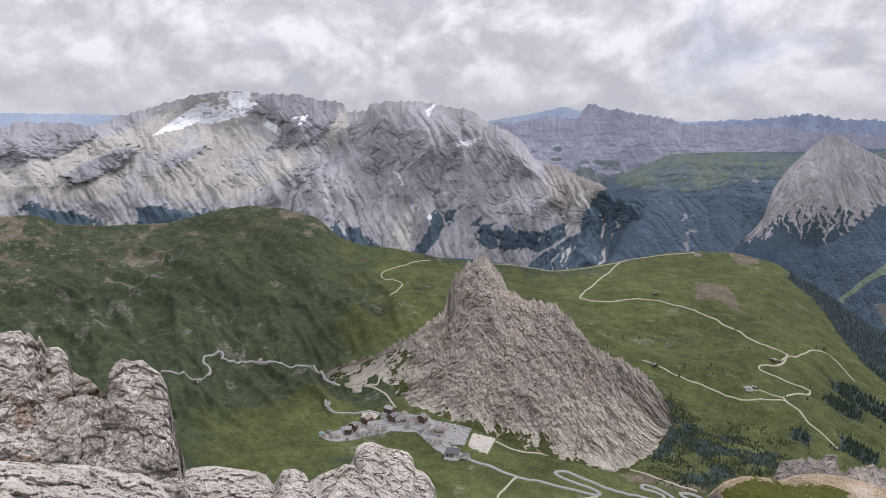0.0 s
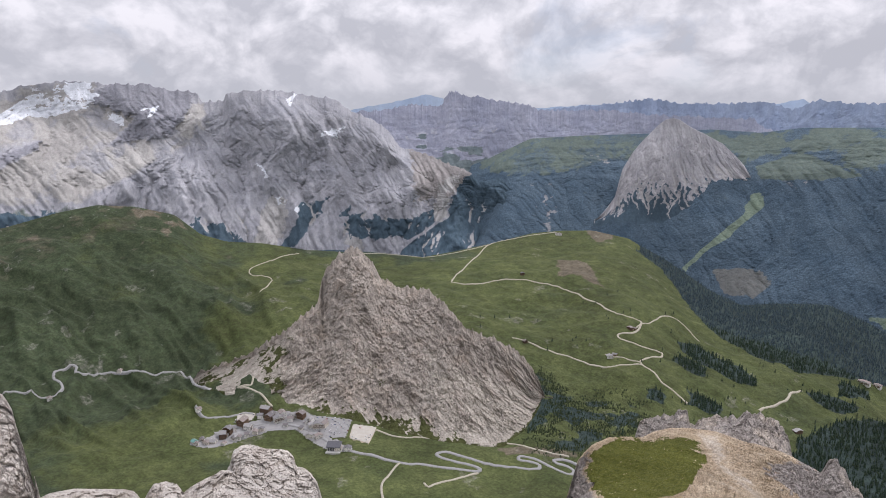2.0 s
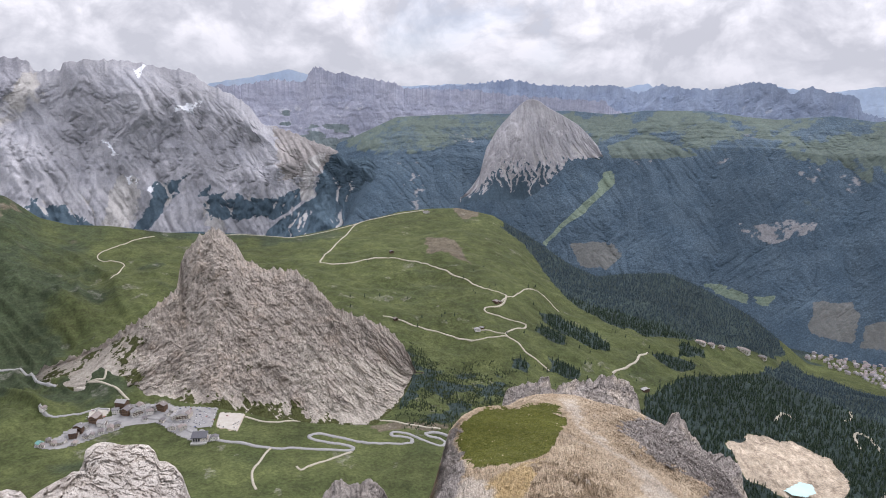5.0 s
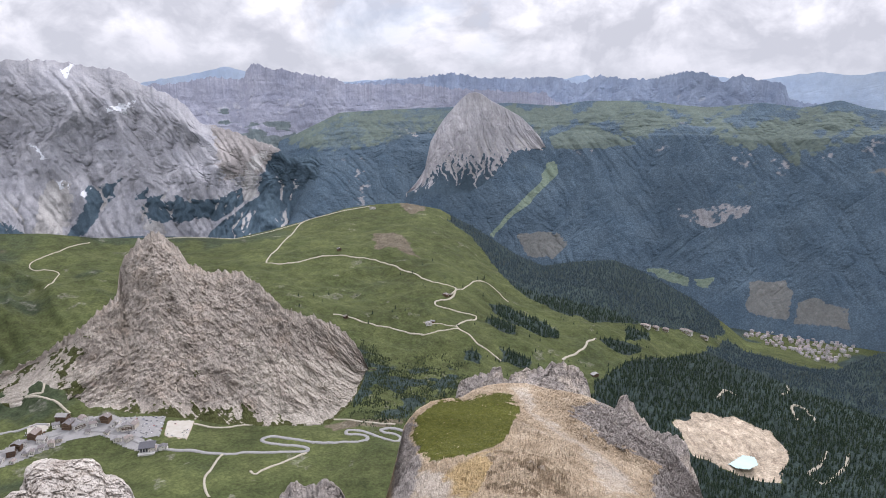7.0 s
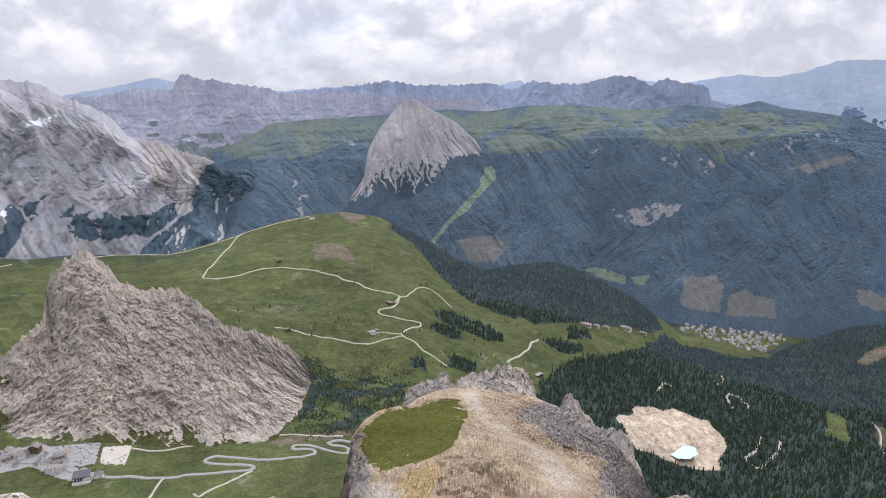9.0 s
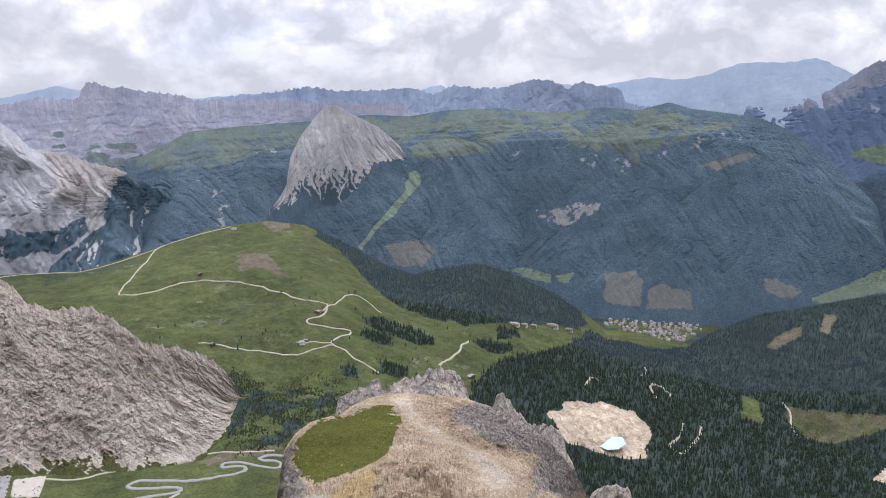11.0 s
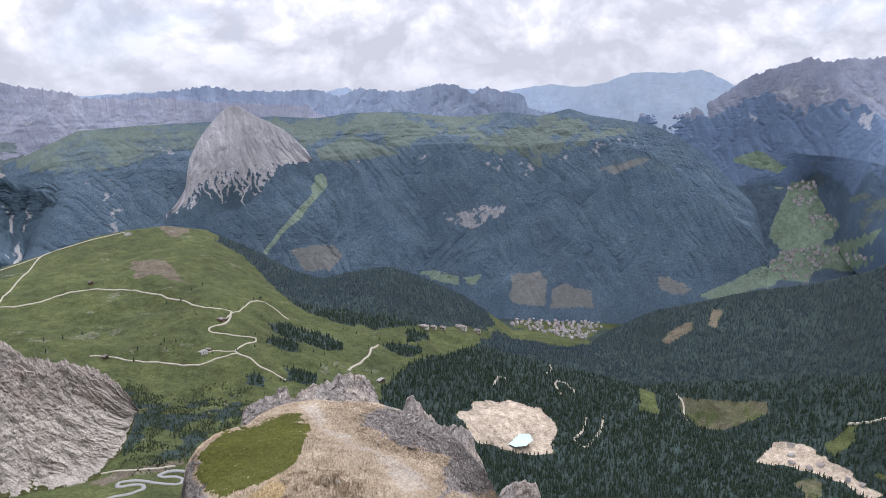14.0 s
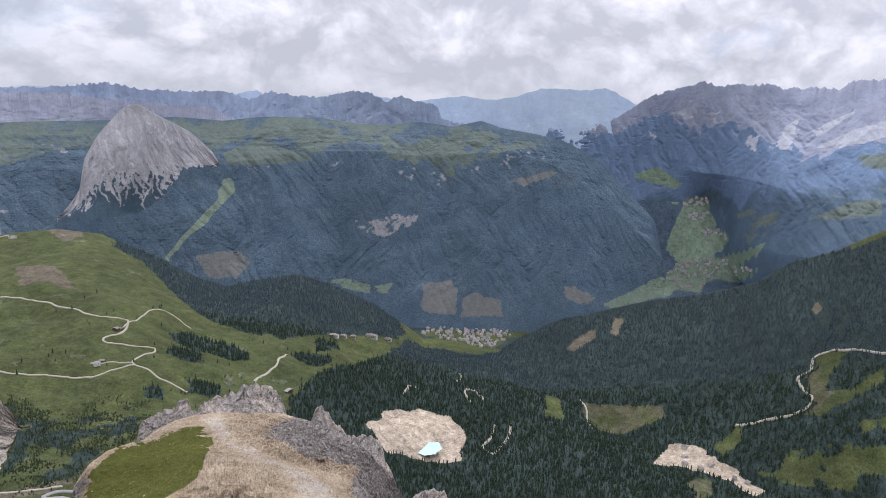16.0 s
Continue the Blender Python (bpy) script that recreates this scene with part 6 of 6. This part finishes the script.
    def at(j, i):
        if (j, i) not in index:
            index[j, i] = len(verts)
            x, y = X[j, i], Y[j, i]
            verts.append((x, y, (ground_at(x, y) if level is None else level) + lift))
        return index[j, i]

    for j in range(len(ys) - 1):
        for i in range(len(xs) - 1):
            if keep[j:j + 2, i:i + 2].sum() >= 3:
                faces.append((at(j, i), at(j, i + 1), at(j + 1, i + 1), at(j + 1, i)))
    me = bpy.data.meshes.new(name)
    me.from_pydata(verts, [], faces)
    me.materials.append(material)
    return tagged(new(name, me), label, category, kind="structure")


for points, width in ((R_PASS1, 7), (R_PASS2, 7), (R_OLD, 5.5), (R_LANE, 5)):
    ribbon("road", "winding grey asphalt pass road", points, width, M_ASPHALT)
for points, width in ((R_BELVEDERE, 4.6), (R_ALP, 4), (R_HUTS, 3), (R_CREST, 3.5), (R_WEST, 3), (R_SOUTH, 4), (R_FIELD, 4), (R_BASE, 4), (R_LOOPW, 4), (R_ALM, 6), (R_TRACK, 3.5),
                      (R_LOOP, 7), (R_WOOD1, 8), (R_WOOD2, 8), (R_WOOD3, 8), (R_WOOD4, 7), (R_MEADOW, 5)):
    ribbon("track", "pale gravel track across the slopes", points, width, M_TRACK, 1.2)
patch("parking_lot", "grey asphalt car park beside the pass road", "car park", Z_LOT, 3, 0.9, M_LOT)
patch("parking_lot", "small grey car park on the village edge", "car park", Z_LOTW, 3, 0.9, M_GRAVEL)
patch("parking_lot", "light gravel car park below the rocky cone", "car park", Z_GRAVEL, 3, 1.0, M_GRAVEL)
patch("village_square", "paved ground between the pass hotels", "paving", Z_VILLAGE, 4, 0.5, M_LOT)
if Q_POND:
    level = max(ground_at(*q) for q in Q_POND)
    patch("pond", "turquoise reservoir water in the sandy pit", "pond", Q_POND, 3, 0.3, M_WATER, level)

# ---------------------------------------------------------------- buildings


def box(bm, x0, y0, z0, x1, y1, z1):
    v = [bm.verts.new(c) for c in ((x0, y0, z0), (x1, y0, z0), (x1, y1, z0), (x0, y1, z0), (x0, y0, z1), (x1, y0, z1), (x1, y1, z1), (x0, y1, z1))]
    for f in ((3, 2, 1, 0), (4, 5, 6, 7), (0, 1, 5, 4), (1, 2, 6, 5), (2, 3, 7, 6), (3, 0, 4, 7)):
        bm.faces.new([v[k] for k in f])


def part(name, bm, material, parent, label=""):
    me = bpy.data.meshes.new(name)
    bm.to_mesh(me)
    bm.free()
    me.materials.append(material)
    ob = new(name, me)
    ob.parent = parent
    return tagged(ob, label)


def boxed(name, dims, material, parent, label=""):
    bm = bmesh.new()
    box(bm, *dims)
    return part(name, bm, material, parent, label)


M_WHITEWALL = by_random("rendered_walls", [(0.62, 0.60, 0.56), (0.72, 0.70, 0.66), (0.55, 0.50, 0.43), (0.68, 0.66, 0.62)])
M_ROOFS = by_random("weathered_roofs", [(0.17, 0.15, 0.14), (0.26, 0.22, 0.20), (0.12, 0.115, 0.12), (0.30, 0.29, 0.28)])
M_TIMBER = by_random("dark_timber", [(0.10, 0.065, 0.045), (0.16, 0.11, 0.075)])
M_TOWNWALL = by_random("town_walls", [(0.46, 0.44, 0.43), (0.56, 0.54, 0.52), (0.40, 0.36, 0.34)])
M_TOWNROOF = by_random("town_roofs", [(0.24, 0.20, 0.20), (0.34, 0.29, 0.28), (0.20, 0.19, 0.21), (0.36, 0.34, 0.34)])
M_GLASS = plain("dark_window_glass", (0.03, 0.035, 0.04), (0.06, 0.065, 0.075), 0.5, 0.1, 0.0, 0.5)
M_GREENROOF = plain("green_metal_roof", (0.10, 0.22, 0.20), (0.14, 0.28, 0.25), 0.3, 0.5)
M_DARKMETAL = plain("dark_cladding", (0.06, 0.06, 0.07), (0.10, 0.10, 0.11), 0.3, 0.6)
M_CONCRETE = plain("pale_concrete", (0.42, 0.41, 0.39), (0.54, 0.53, 0.50), 0.2)


def gable_roof(w, d, h, rise, over, thick):
    bm = bmesh.new()
    rows = []
    for y in (-d / 2 - over, d / 2 + over):
        rows.append([bm.verts.new((x, y, z)) for x, z in ((-w / 2 - over, h - over * 0.4), (0, h + rise), (w / 2 + over, h - over * 0.4),
                                                          (w / 2 + over, h - over * 0.4 - thick), (0, h + rise - thick), (-w / 2 - over, h - over * 0.4 - thick))])
    for k in range(6):
        bm.faces.new((rows[0][k], rows[0][(k + 1) % 6], rows[1][(k + 1) % 6], rows[1][k]))
    bm.faces.new(rows[0][::-1]), bm.faces.new(rows[1])
    return bm


def house(name, label, category, w, d, h, rise, wall, roof, windows=(3, 2), group="", chimney=True, balcony=False):
    """A gabled house on an Empty at its base: walls with gables, roof, windows, door, chimney."""
    base = tagged(new(name), label, category, group)
    bm = bmesh.new()
    low = [(-w / 2, -d / 2), (w / 2, -d / 2), (w / 2, d / 2), (-w / 2, d / 2)]
    b, t = [bm.verts.new((x, y, -4)) for x, y in low], [bm.verts.new((x, y, h)) for x, y in low]
    g0, g1 = bm.verts.new((0, -d / 2, h + rise - 0.3)), bm.verts.new((0, d / 2, h + rise - 0.3))
    bm.faces.new((b[0], b[1], t[1], g0, t[0])), bm.faces.new((b[2], b[3], t[3], g1, t[2]))
    bm.faces.new((b[1], b[2], t[2], t[1])), bm.faces.new((b[3], b[0], t[0], t[3]))
    part("wall", bm, wall, base)
    top = part("roof", gable_roof(w, d, h, rise, 0.9, 0.35), roof, base)
    if chimney:
        boxed("chimney", (w * 0.2, d * 0.1, h + rise * 0.3, w * 0.2 + 0.9, d * 0.1 + 0.9, h + rise + 0.9), M_CONCRETE, top)
    cols, floors = windows
    for f in range(floors):
        z = 1.0 + f * (h - 0.6) / floors
        for c in range(cols):
            x = -w / 2 + (c + 0.5) * w / cols
            boxed("window", (x - 0.6, -d / 2 - 0.06, z, x + 0.6, -d / 2 + 0.05, z + 1.4), M_GLASS, base)
            y = -d / 2 + (c + 0.5) * d / cols
            boxed("window", (-w / 2 - 0.06, y - 0.6, z, -w / 2 + 0.05, y + 0.6, z + 1.4), M_GLASS, base)
        if balcony and f:
            boxed("balcony", (-w / 2 + 0.5, -d / 2 - 1.3, z - 0.5, w / 2 - 0.5, -d / 2, z + 0.5), M_TIMBER, base)
    if windows[0]:
        boxed("door", (w * 0.1, -d / 2 - 0.05, 0, w * 0.1 + 1.2, -d / 2 + 0.06, 2.1), M_TIMBER, base)
    return base


def set_down(ob, x, y, turn, size=1.0):
    ob.matrix_basis = pose(x, y, ground_at(x, y) + 0.6, 0, 0, turn) @ Matrix.Scale(size, 4)
    return ob


def facing(x, y, more=0.0):
    """The turn at which a front looks to the summit."""
    return -math.degrees(math.atan2(x, y)) + more


rng = random.Random(7)
sizes = [(16, 22, 11, 4), (13, 16, 9, 3.5), (11, 13, 7, 3), (18, 14, 12, 4), (10, 12, 6, 3), (22, 14, 10, 4)]
for k, (x, y) in enumerate(H_PASS):
    w, d, h, r = sizes[k % len(sizes)]
    kind = ("white rendered pass hotel with a dark gabled roof", "hotel") if h > 9 else ("small rendered house with a gabled roof at the pass", "house")
    set_down(house("hotel" if h > 9 else "house", *kind, w, d, h, r, M_WHITEWALL if k % 3 else M_TIMBER, M_ROOFS, (4, 3) if h > 9 else (3, 2), "houses at the pass", True, h > 9),
             x, y, facing(x, y, rng.choice((-35, 20, 55, 80, -10))))
for k, (x, y) in enumerate(H_WEST):
    set_down(house("chalet", "low chalet beside the old pass road", "house", 16 if k == 3 else 11, 10, 5.5, 2.5, M_WHITEWALL, M_GREENROOF if k == 1 else M_ROOFS, (3, 1), "chalets on the west side"), x, y, facing(x, y, 30 * k))
for k, (x, y) in enumerate(H_HUTS):
    set_down(house("mountain_hut", ("broad mountain hut on the green crest", "mountain hut with a grey roof in the meadow")[k > 0], "hut", (26, 13, 16, 16, 12, 24)[k], (14, 10, 12, 12, 9, 12)[k], 6, 2.5,
                   M_WHITEWALL if k in (0, 3) else M_TIMBER, M_ROOFS, (4, 2), "huts in the meadows"), x, y, facing(x, y, (0, 25, -30, 15, 40, 50)[k]))
    if k in (2, 3):
        set_down(house("mountain_hut", "annexe shed beside the meadow hut", "hut", 9, 12, 4.5, 2, M_TIMBER, M_ROOFS, (2, 1), "huts in the meadows", False), x + 19, y + 9, facing(x, y, 70))
for k, (x, y) in enumerate(H_HOTELS):
    set_down(house("hotel", "long white hotel on the edge of the woods", "hotel", (34, 22, 20, 46, 28)[k], 14, (10, 9, 8, 14, 9)[k], 3, M_WHITEWALL, M_ROOFS, (6, 3), "hotels by the woods", True, True), x, y, facing(x, y, (-20, -20, -10, -25, -15)[k]))


def cable_station(x, y):
    base = tagged(new("cable_car_station"), "dark modern cable car station with a pale forecourt", "station")
    boxed("wall", (-13, -9, -3, 13, 9, 9), M_CONCRETE, base)
    bm = bmesh.new()
    v = [bm.verts.new(c) for c in ((-15, -12, 9), (15, -12, 9), (15, 11, 11.5), (-15, 11, 11.5), (-15, -12, 10.2), (15, -12, 10.2), (15, 11, 12.7), (-15, 11, 12.7))]
    for f in ((3, 2, 1, 0), (4, 5, 6, 7), (0, 1, 5, 4), (1, 2, 6, 5), (2, 3, 7, 6), (3, 0, 4, 7)):
        bm.faces.new([v[k] for k in f])
    part("roof", bm, M_DARKMETAL, base)
    for k in range(5):
        boxed("window", (-11.5 + k * 4.8, -9.08, 1.0, -8 + k * 4.8, -8.9, 7.5), M_GLASS, base)
    boxed("terrace", (-15, -17, -3, 15, -9.1, 0.8), M_CONCRETE, base)
    set_down(base, x, y, facing(x, y, -12))


if H_STATION:
    cable_station(*H_STATION[0])


def sample_zone(corners, count, seed, gap):
    """Points inside a plan outline, at least gap apart."""
    if len(corners) < 3:
        return []
    r, p, out = random.Random(seed), np.array(corners, float), []
    for _ in range(count * 40):
        q = np.array([r.uniform(p[:, 0].min(), p[:, 0].max()), r.uniform(p[:, 1].min(), p[:, 1].max())])
        if zone(q[0:1], q[1:2], corners, 0.5)[0] > 0.5 and all((q[0] - o[0]) ** 2 + (q[1] - o[1]) ** 2 > gap * gap for o in out):
            out.append((float(q[0]), float(q[1])))
            if len(out) == count:
                break
    return out


for k, (x, y) in enumerate(sample_zone(Z_VILLAGE, 22, 37, 15)):
    w, d, h, r = ((12, 9, 6, 2.5), (9, 9, 5, 2.2), (15, 10, 7, 2.5))[k % 3]
    set_down(house("house", "pale rendered house with a grey roof at the pass", "house", w, d, h, r, M_WHITEWALL, M_ROOFS, (3, 2), "houses at the pass", k % 2 == 0), x, y, facing(x, y, rng.choice((-35, 20, 55, 80, -10))))


def town(corners, count, seed, label, group, gap, size):
    kinds = [house("town_house", label, "house", w, d, h, r, M_TOWNWALL, M_TOWNROOF, (0, 0), group, False) for w, d, h, r in ((13, 16, 8, 4), (11, 12, 9, 4), (18, 13, 10, 4))]
    for k, (x, y) in enumerate(sample_zone(corners, count, seed, gap)):
        ob = kinds[k] if k < 3 else copy_thing(kinds[k % 3], Matrix())
        set_down(ob, x, y, facing(x, y, rng.choice((0, 90, 20, -30))), size * rng.uniform(0.85, 1.25))


town(T_CANAZEI, 175, 11, "small town house with a brown gabled roof in the valley", "houses of the town", 11, 0.8)
EAST_TREE = BVHTree.FromObject(east_side, bpy.context.evaluated_depsgraph_get())


def valley_spot(bearing, height):
    """Where the line of sight from the summit, at that bearing and elevation, meets the valley."""
    a, e = radians(bearing), radians(height)
    way, eye = Vector((math.sin(a) * math.cos(e), math.cos(a) * math.cos(e), math.sin(e))), Vector((0, 0, EYE))
    hits = [h[0] for h in (GROUND_TREE.ray_cast(eye, way), EAST_TREE.ray_cast(eye, way)) if h[0]]
    return min(hits, key=lambda p: (p - eye).length) if hits else None


def valley_town(corners, count, seed, gap, label, group):
    kinds = [house("town_house", label, "house", w, d, h, r, M_TOWNWALL, M_TOWNROOF, (0, 0), group, False) for w, d, h, r in ((15, 18, 9, 4), (13, 14, 10, 4), (22, 14, 10, 4))]
    for k, (b, e) in enumerate(sample_zone([(b * 100, e * 100) for b, e in corners], count, seed, gap)):
        p = valley_spot(b / 100, e / 100)
        if p is None:
            continue
        ob = kinds[k] if k < 3 else copy_thing(kinds[k % 3], Matrix())
        ob.matrix_basis = pose(p.x, p.y, p.z - 1.0, 0, 0, facing(p.x, p.y, rng.choice((0, 90, 25, -30)))) @ Matrix.Scale(rng.uniform(0.8, 1.2), 4)


for k, corners in enumerate(EAST_TOWNS):
    valley_town(corners, (80, 14, 17, 14)[k], 13 + k, (12, 14, 11, 13)[k], "distant village house with a brown roof on the valley floor", "houses of the far villages")
works = sample_zone(B_WORKS, 7, 19, 30)
for k, (x, y) in enumerate(works):
    set_down(house("shed", "flat-roofed works shed in the sandy yard", "shed", 18, 11, 6, 1.2, M_CONCRETE, M_ROOFS, (3, 1), "sheds of the yard", False), x, y, facing(x, y, 35 + 20 * k))

# ---------------------------------------------------------------- cars


def car(paint, name_colour):
    base = tagged(new("car"), f"{name_colour} car parked on the asphalt", "car", "parked cars")
    bm = bmesh.new()
    box(bm, -0.9, -2.1, 0.3, 0.9, 2.1, 0.95)
    bmesh.ops.bevel(bm, geom=bm.edges[:], offset=0.15, segments=2, affect="EDGES")
    part("body", bm, paint, base)
    bm = bmesh.new()
    v = [bm.verts.new(c) for c in ((-0.82, -1.7, 0.93), (0.82, -1.7, 0.93), (0.82, 1.0, 0.93), (-0.82, 1.0, 0.93), (-0.65, -1.3, 1.5), (0.65, -1.3, 1.5), (0.65, 0.35, 1.5), (-0.65, 0.35, 1.5))]
    for f in ((3, 2, 1, 0), (4, 5, 6, 7), (0, 1, 5, 4), (1, 2, 6, 5), (2, 3, 7, 6), (3, 0, 4, 7)):
        bm.faces.new([v[k] for k in f])
    part("cabin", bm, M_GLASS, base)
    for sx in (-0.85, 0.85):
        for sy in (-1.3, 1.3):
            bm = bmesh.new()
            bmesh.ops.create_cone(bm, cap_ends=True, segments=10, radius1=0.33, radius2=0.33, depth=0.22, matrix=pose(sx, sy, 0.33, 0, 90, 0))
            part("wheel", bm, M_DARKMETAL, base)
    return base


paints = [("white", (0.75, 0.75, 0.75)), ("silver", (0.45, 0.46, 0.47)), ("black", (0.03, 0.03, 0.035)), ("red", (0.35, 0.04, 0.03)), ("blue", (0.05, 0.09, 0.22))]
kinds = []
for word, c in paints:
    kinds.append(car(plain(f"{word}_car_paint", c, tuple(v * 1.1 for v in c), 0.5, 0.3, 0.0, 0.5), word))
spots = sample_zone(Z_LOT, 46, 23, 5.5) + sample_zone(Z_GRAVEL, 8, 29, 6) + sample_zone(Z_LOTW, 10, 31, 6)
for k, (x, y) in enumerate(spots):
    which = rng.choice((0, 0, 1, 1, 2, 3, 4)) if k >= 5 else k
    ob = kinds[k] if k < 5 else copy_thing(kinds[which], Matrix())
    ob.matrix_basis = pose(x, y, ground_at(x, y) + 1.05, 0, 0, facing(x, y, 62 + rng.choice((0, 0, 0, 180, 90))))

# ---------------------------------------------------------------- trees
M_NEEDLES = by_random("dark_spruce_needles", [(0.019, 0.032, 0.022), (0.030, 0.047, 0.028), (0.023, 0.038, 0.028), (0.040, 0.055, 0.030)], 0.95, True)
M_SCRUB = by_random("dark_pine_scrub", [(0.026, 0.036, 0.018), (0.040, 0.052, 0.024), (0.032, 0.044, 0.022)], 0.95, True)
# Second copy of the needles, bluer and paler to imitate haze with distance.
M_HAZED_NEEDLES = by_random("haze_blue_far_spruces", [(0.034, 0.054, 0.066), (0.046, 0.068, 0.076), (0.040, 0.060, 0.076), (0.060, 0.078, 0.080)], 0.95, True)
M_BARK = plain("grey_brown_bark", (0.10, 0.08, 0.065), (0.17, 0.14, 0.11), 2.0)


def spruces(name, label, places, heights, material, seed, spread=0.19):
    """A wood of ragged three-tiered spruces in one mesh."""
    r = np.random.RandomState(seed)
    count, sides = len(places), 4
    V, F = [], []
    ang = r.uniform(0, 6.28, count)
    wide = heights * r.uniform(0.8, 1.2, count) * spread
    lean = r.normal(0, 0.02, (count, 2))
    start = 0
    for z0, z1, rad in ((0.04, 0.55, 1.0), (0.32, 0.80, 0.72), (0.60, 1.0, 0.42)):
        for k in range(sides):
            a = ang + k * 2 * math.pi / sides + z0 * 2
            q = wide * rad * r.uniform(0.65, 1.2, count)
            V.append(np.stack([places[:, 0] + q * np.cos(a), places[:, 1] + q * np.sin(a), places[:, 2] + heights * (z0 + r.uniform(-0.05, 0.05, count))], -1))
        V.append(np.stack([places[:, 0] + lean[:, 0] * heights, places[:, 1] + lean[:, 1] * heights, places[:, 2] + heights * z1], -1))
        F += [(start + k, start + (k + 1) % sides, start + sides) for k in range(sides)]
        start += sides + 1
    verts = np.stack(V, 1).reshape(-1, 3)
    tris = (np.array(F)[None] + (np.arange(count) * start)[:, None, None]).reshape(-1, 3)
    me = bpy.data.meshes.new(name)
    me.vertices.add(len(verts))
    me.vertices.foreach_set("co", verts.astype(np.float32).ravel())
    me.loops.add(tris.size)
    me.loops.foreach_set("vertex_index", tris.astype(np.int32).ravel())
    me.polygons.add(len(tris))
    me.polygons.foreach_set("loop_start", np.arange(0, tris.size, 3, dtype=np.int32))
    me.update(calc_edges=True)
    me.materials.append(material)
    return tagged(new(name, me), label, "trees", kind="stuff")


def on_ground(az, far):
    """Height and cover of the ground at bearings and distances."""
    X, Y, Z, S, A, wood, n2 = GROUND_GRID
    rows = int((S[:, 0] < 3.0).sum())
    R = np.hypot(X, Y)[:rows]
    col = np.clip(np.round(60 + (az + 40) / 132 * 899).astype(int), 60, 958)
    row = np.zeros(len(az), int)
    for k in range(rows):
        row += R[k][col] < far
    row = np.clip(row, 1, rows - 1)
    r0, r1 = R[row - 1, col], R[row, col]
    t = np.clip((far - r0) / np.maximum(r1 - r0, 1e-6), 0, 1)
    inside = far < R[rows - 1, col]
    return Z[row - 1, col] * (1 - t) + Z[row, col] * t, wood[row, col] * inside, n2[row, col], S[row, col]


def plant_woods():
    r = np.random.RandomState(5)
    count = 125000
    az = r.uniform(-30, 91, count)
    far = np.sqrt(r.uniform(1150.0**2, 3200.0**2, count))
    z, wood, n2, S = on_ground(az, far)
    keep = (r.uniform(0.2, 0.75, count) < wood) & (S < 3.02)
    az, far, z = np.radians(az[keep]), far[keep], z[keep]
    places = np.stack([far * np.sin(az), far * np.cos(az), z - 0.5], -1)
    heights = r.uniform(9, 21, len(places)) * (0.8 + 0.2 * (far < 2300))
    scrub = zone(places[:, 0], places[:, 1], W_SCRUB, 20) > 0.3
    heights[scrub] *= 0.5
    grow = r.uniform(0, 1, (15000, 2)) * (np.ptp(W_SCRUB, 0) + 120) + np.min(W_SCRUB, 0) - 60
    bush = zone(grow[:, 0], grow[:, 1], W_SCRUB, 60) * edge01(fbm(grow[:, 0] / 35, grow[:, 1] / 35, 0 * grow[:, 0], 4, 77), -0.35, 0.3) > r.uniform(0.03, 0.6, len(grow))
    ga, gf = np.degrees(np.arctan2(grow[bush, 0], grow[bush, 1])), np.hypot(grow[bush, 0], grow[bush, 1])
    low = np.stack([grow[bush, 0], grow[bush, 1], on_ground(ga, gf)[0] - 0.4], -1)
    spruces("mountain_pine", "dark mountain pine scrub among pale boulders", low, r.uniform(2.0, 6.5, len(low)), M_SCRUB, 55, 0.45)
    # Trees beyond 2350 m get the haze-tinted needles.
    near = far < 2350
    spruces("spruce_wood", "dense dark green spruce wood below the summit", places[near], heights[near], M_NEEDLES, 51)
    spruces("spruce_wood", "spruce woods on the farther slopes, tinted blue for haze", places[~near], heights[~near], M_HAZED_NEEDLES, 53)


plant_woods()


def lone_spruce():
    base = tagged(new("spruce"), "single dark spruce standing in the meadow", "tree", "single spruces")
    bm = bmesh.new()
    bmesh.ops.create_cone(bm, cap_ends=True, segments=7, radius1=0.28, radius2=0.1, depth=9, matrix=pose(0, 0, 3.5))
    part("trunk", bm, M_BARK, base)
    bm = bmesh.new()
    r = random.Random(3)
    for k in range(7):
        z, rad = 1.6 + k * 1.55, 2.6 - k * 0.32
        tip = bm.verts.new((0, 0, z + 2.6))
        ring = [bm.verts.new((rad * r.uniform(0.6, 1.15) * math.cos(a * 0.6283), rad * r.uniform(0.6, 1.15) * math.sin(a * 0.6283), z + r.uniform(-0.35, 0.25))) for a in range(10)]
        for a in range(10):
            bm.faces.new((ring[a], ring[(a + 1) % 10], tip))
    part("crown", bm, M_NEEDLES, base)
    return base


def plant_single():
    first, r, count = lone_spruce(), random.Random(9), 0
    while count < 90:
        az, far = r.uniform(14, 46), r.uniform(1480, 2300)
        z, wood, n2, S = on_ground(np.array([az]), np.array([far]))
        if wood[0] > 0.3 or n2[0] + (az - 30) * 0.012 < 0.12:
            continue
        ob = first if count == 0 else copy_thing(first, Matrix())
        ob.matrix_basis = pose(far * math.sin(radians(az)), far * math.cos(radians(az)), z[0] - 0.4, 0, 0, r.uniform(0, 360)) @ Matrix.Scale(r.uniform(0.5, 1.1), 4)
        count += 1


plant_single()
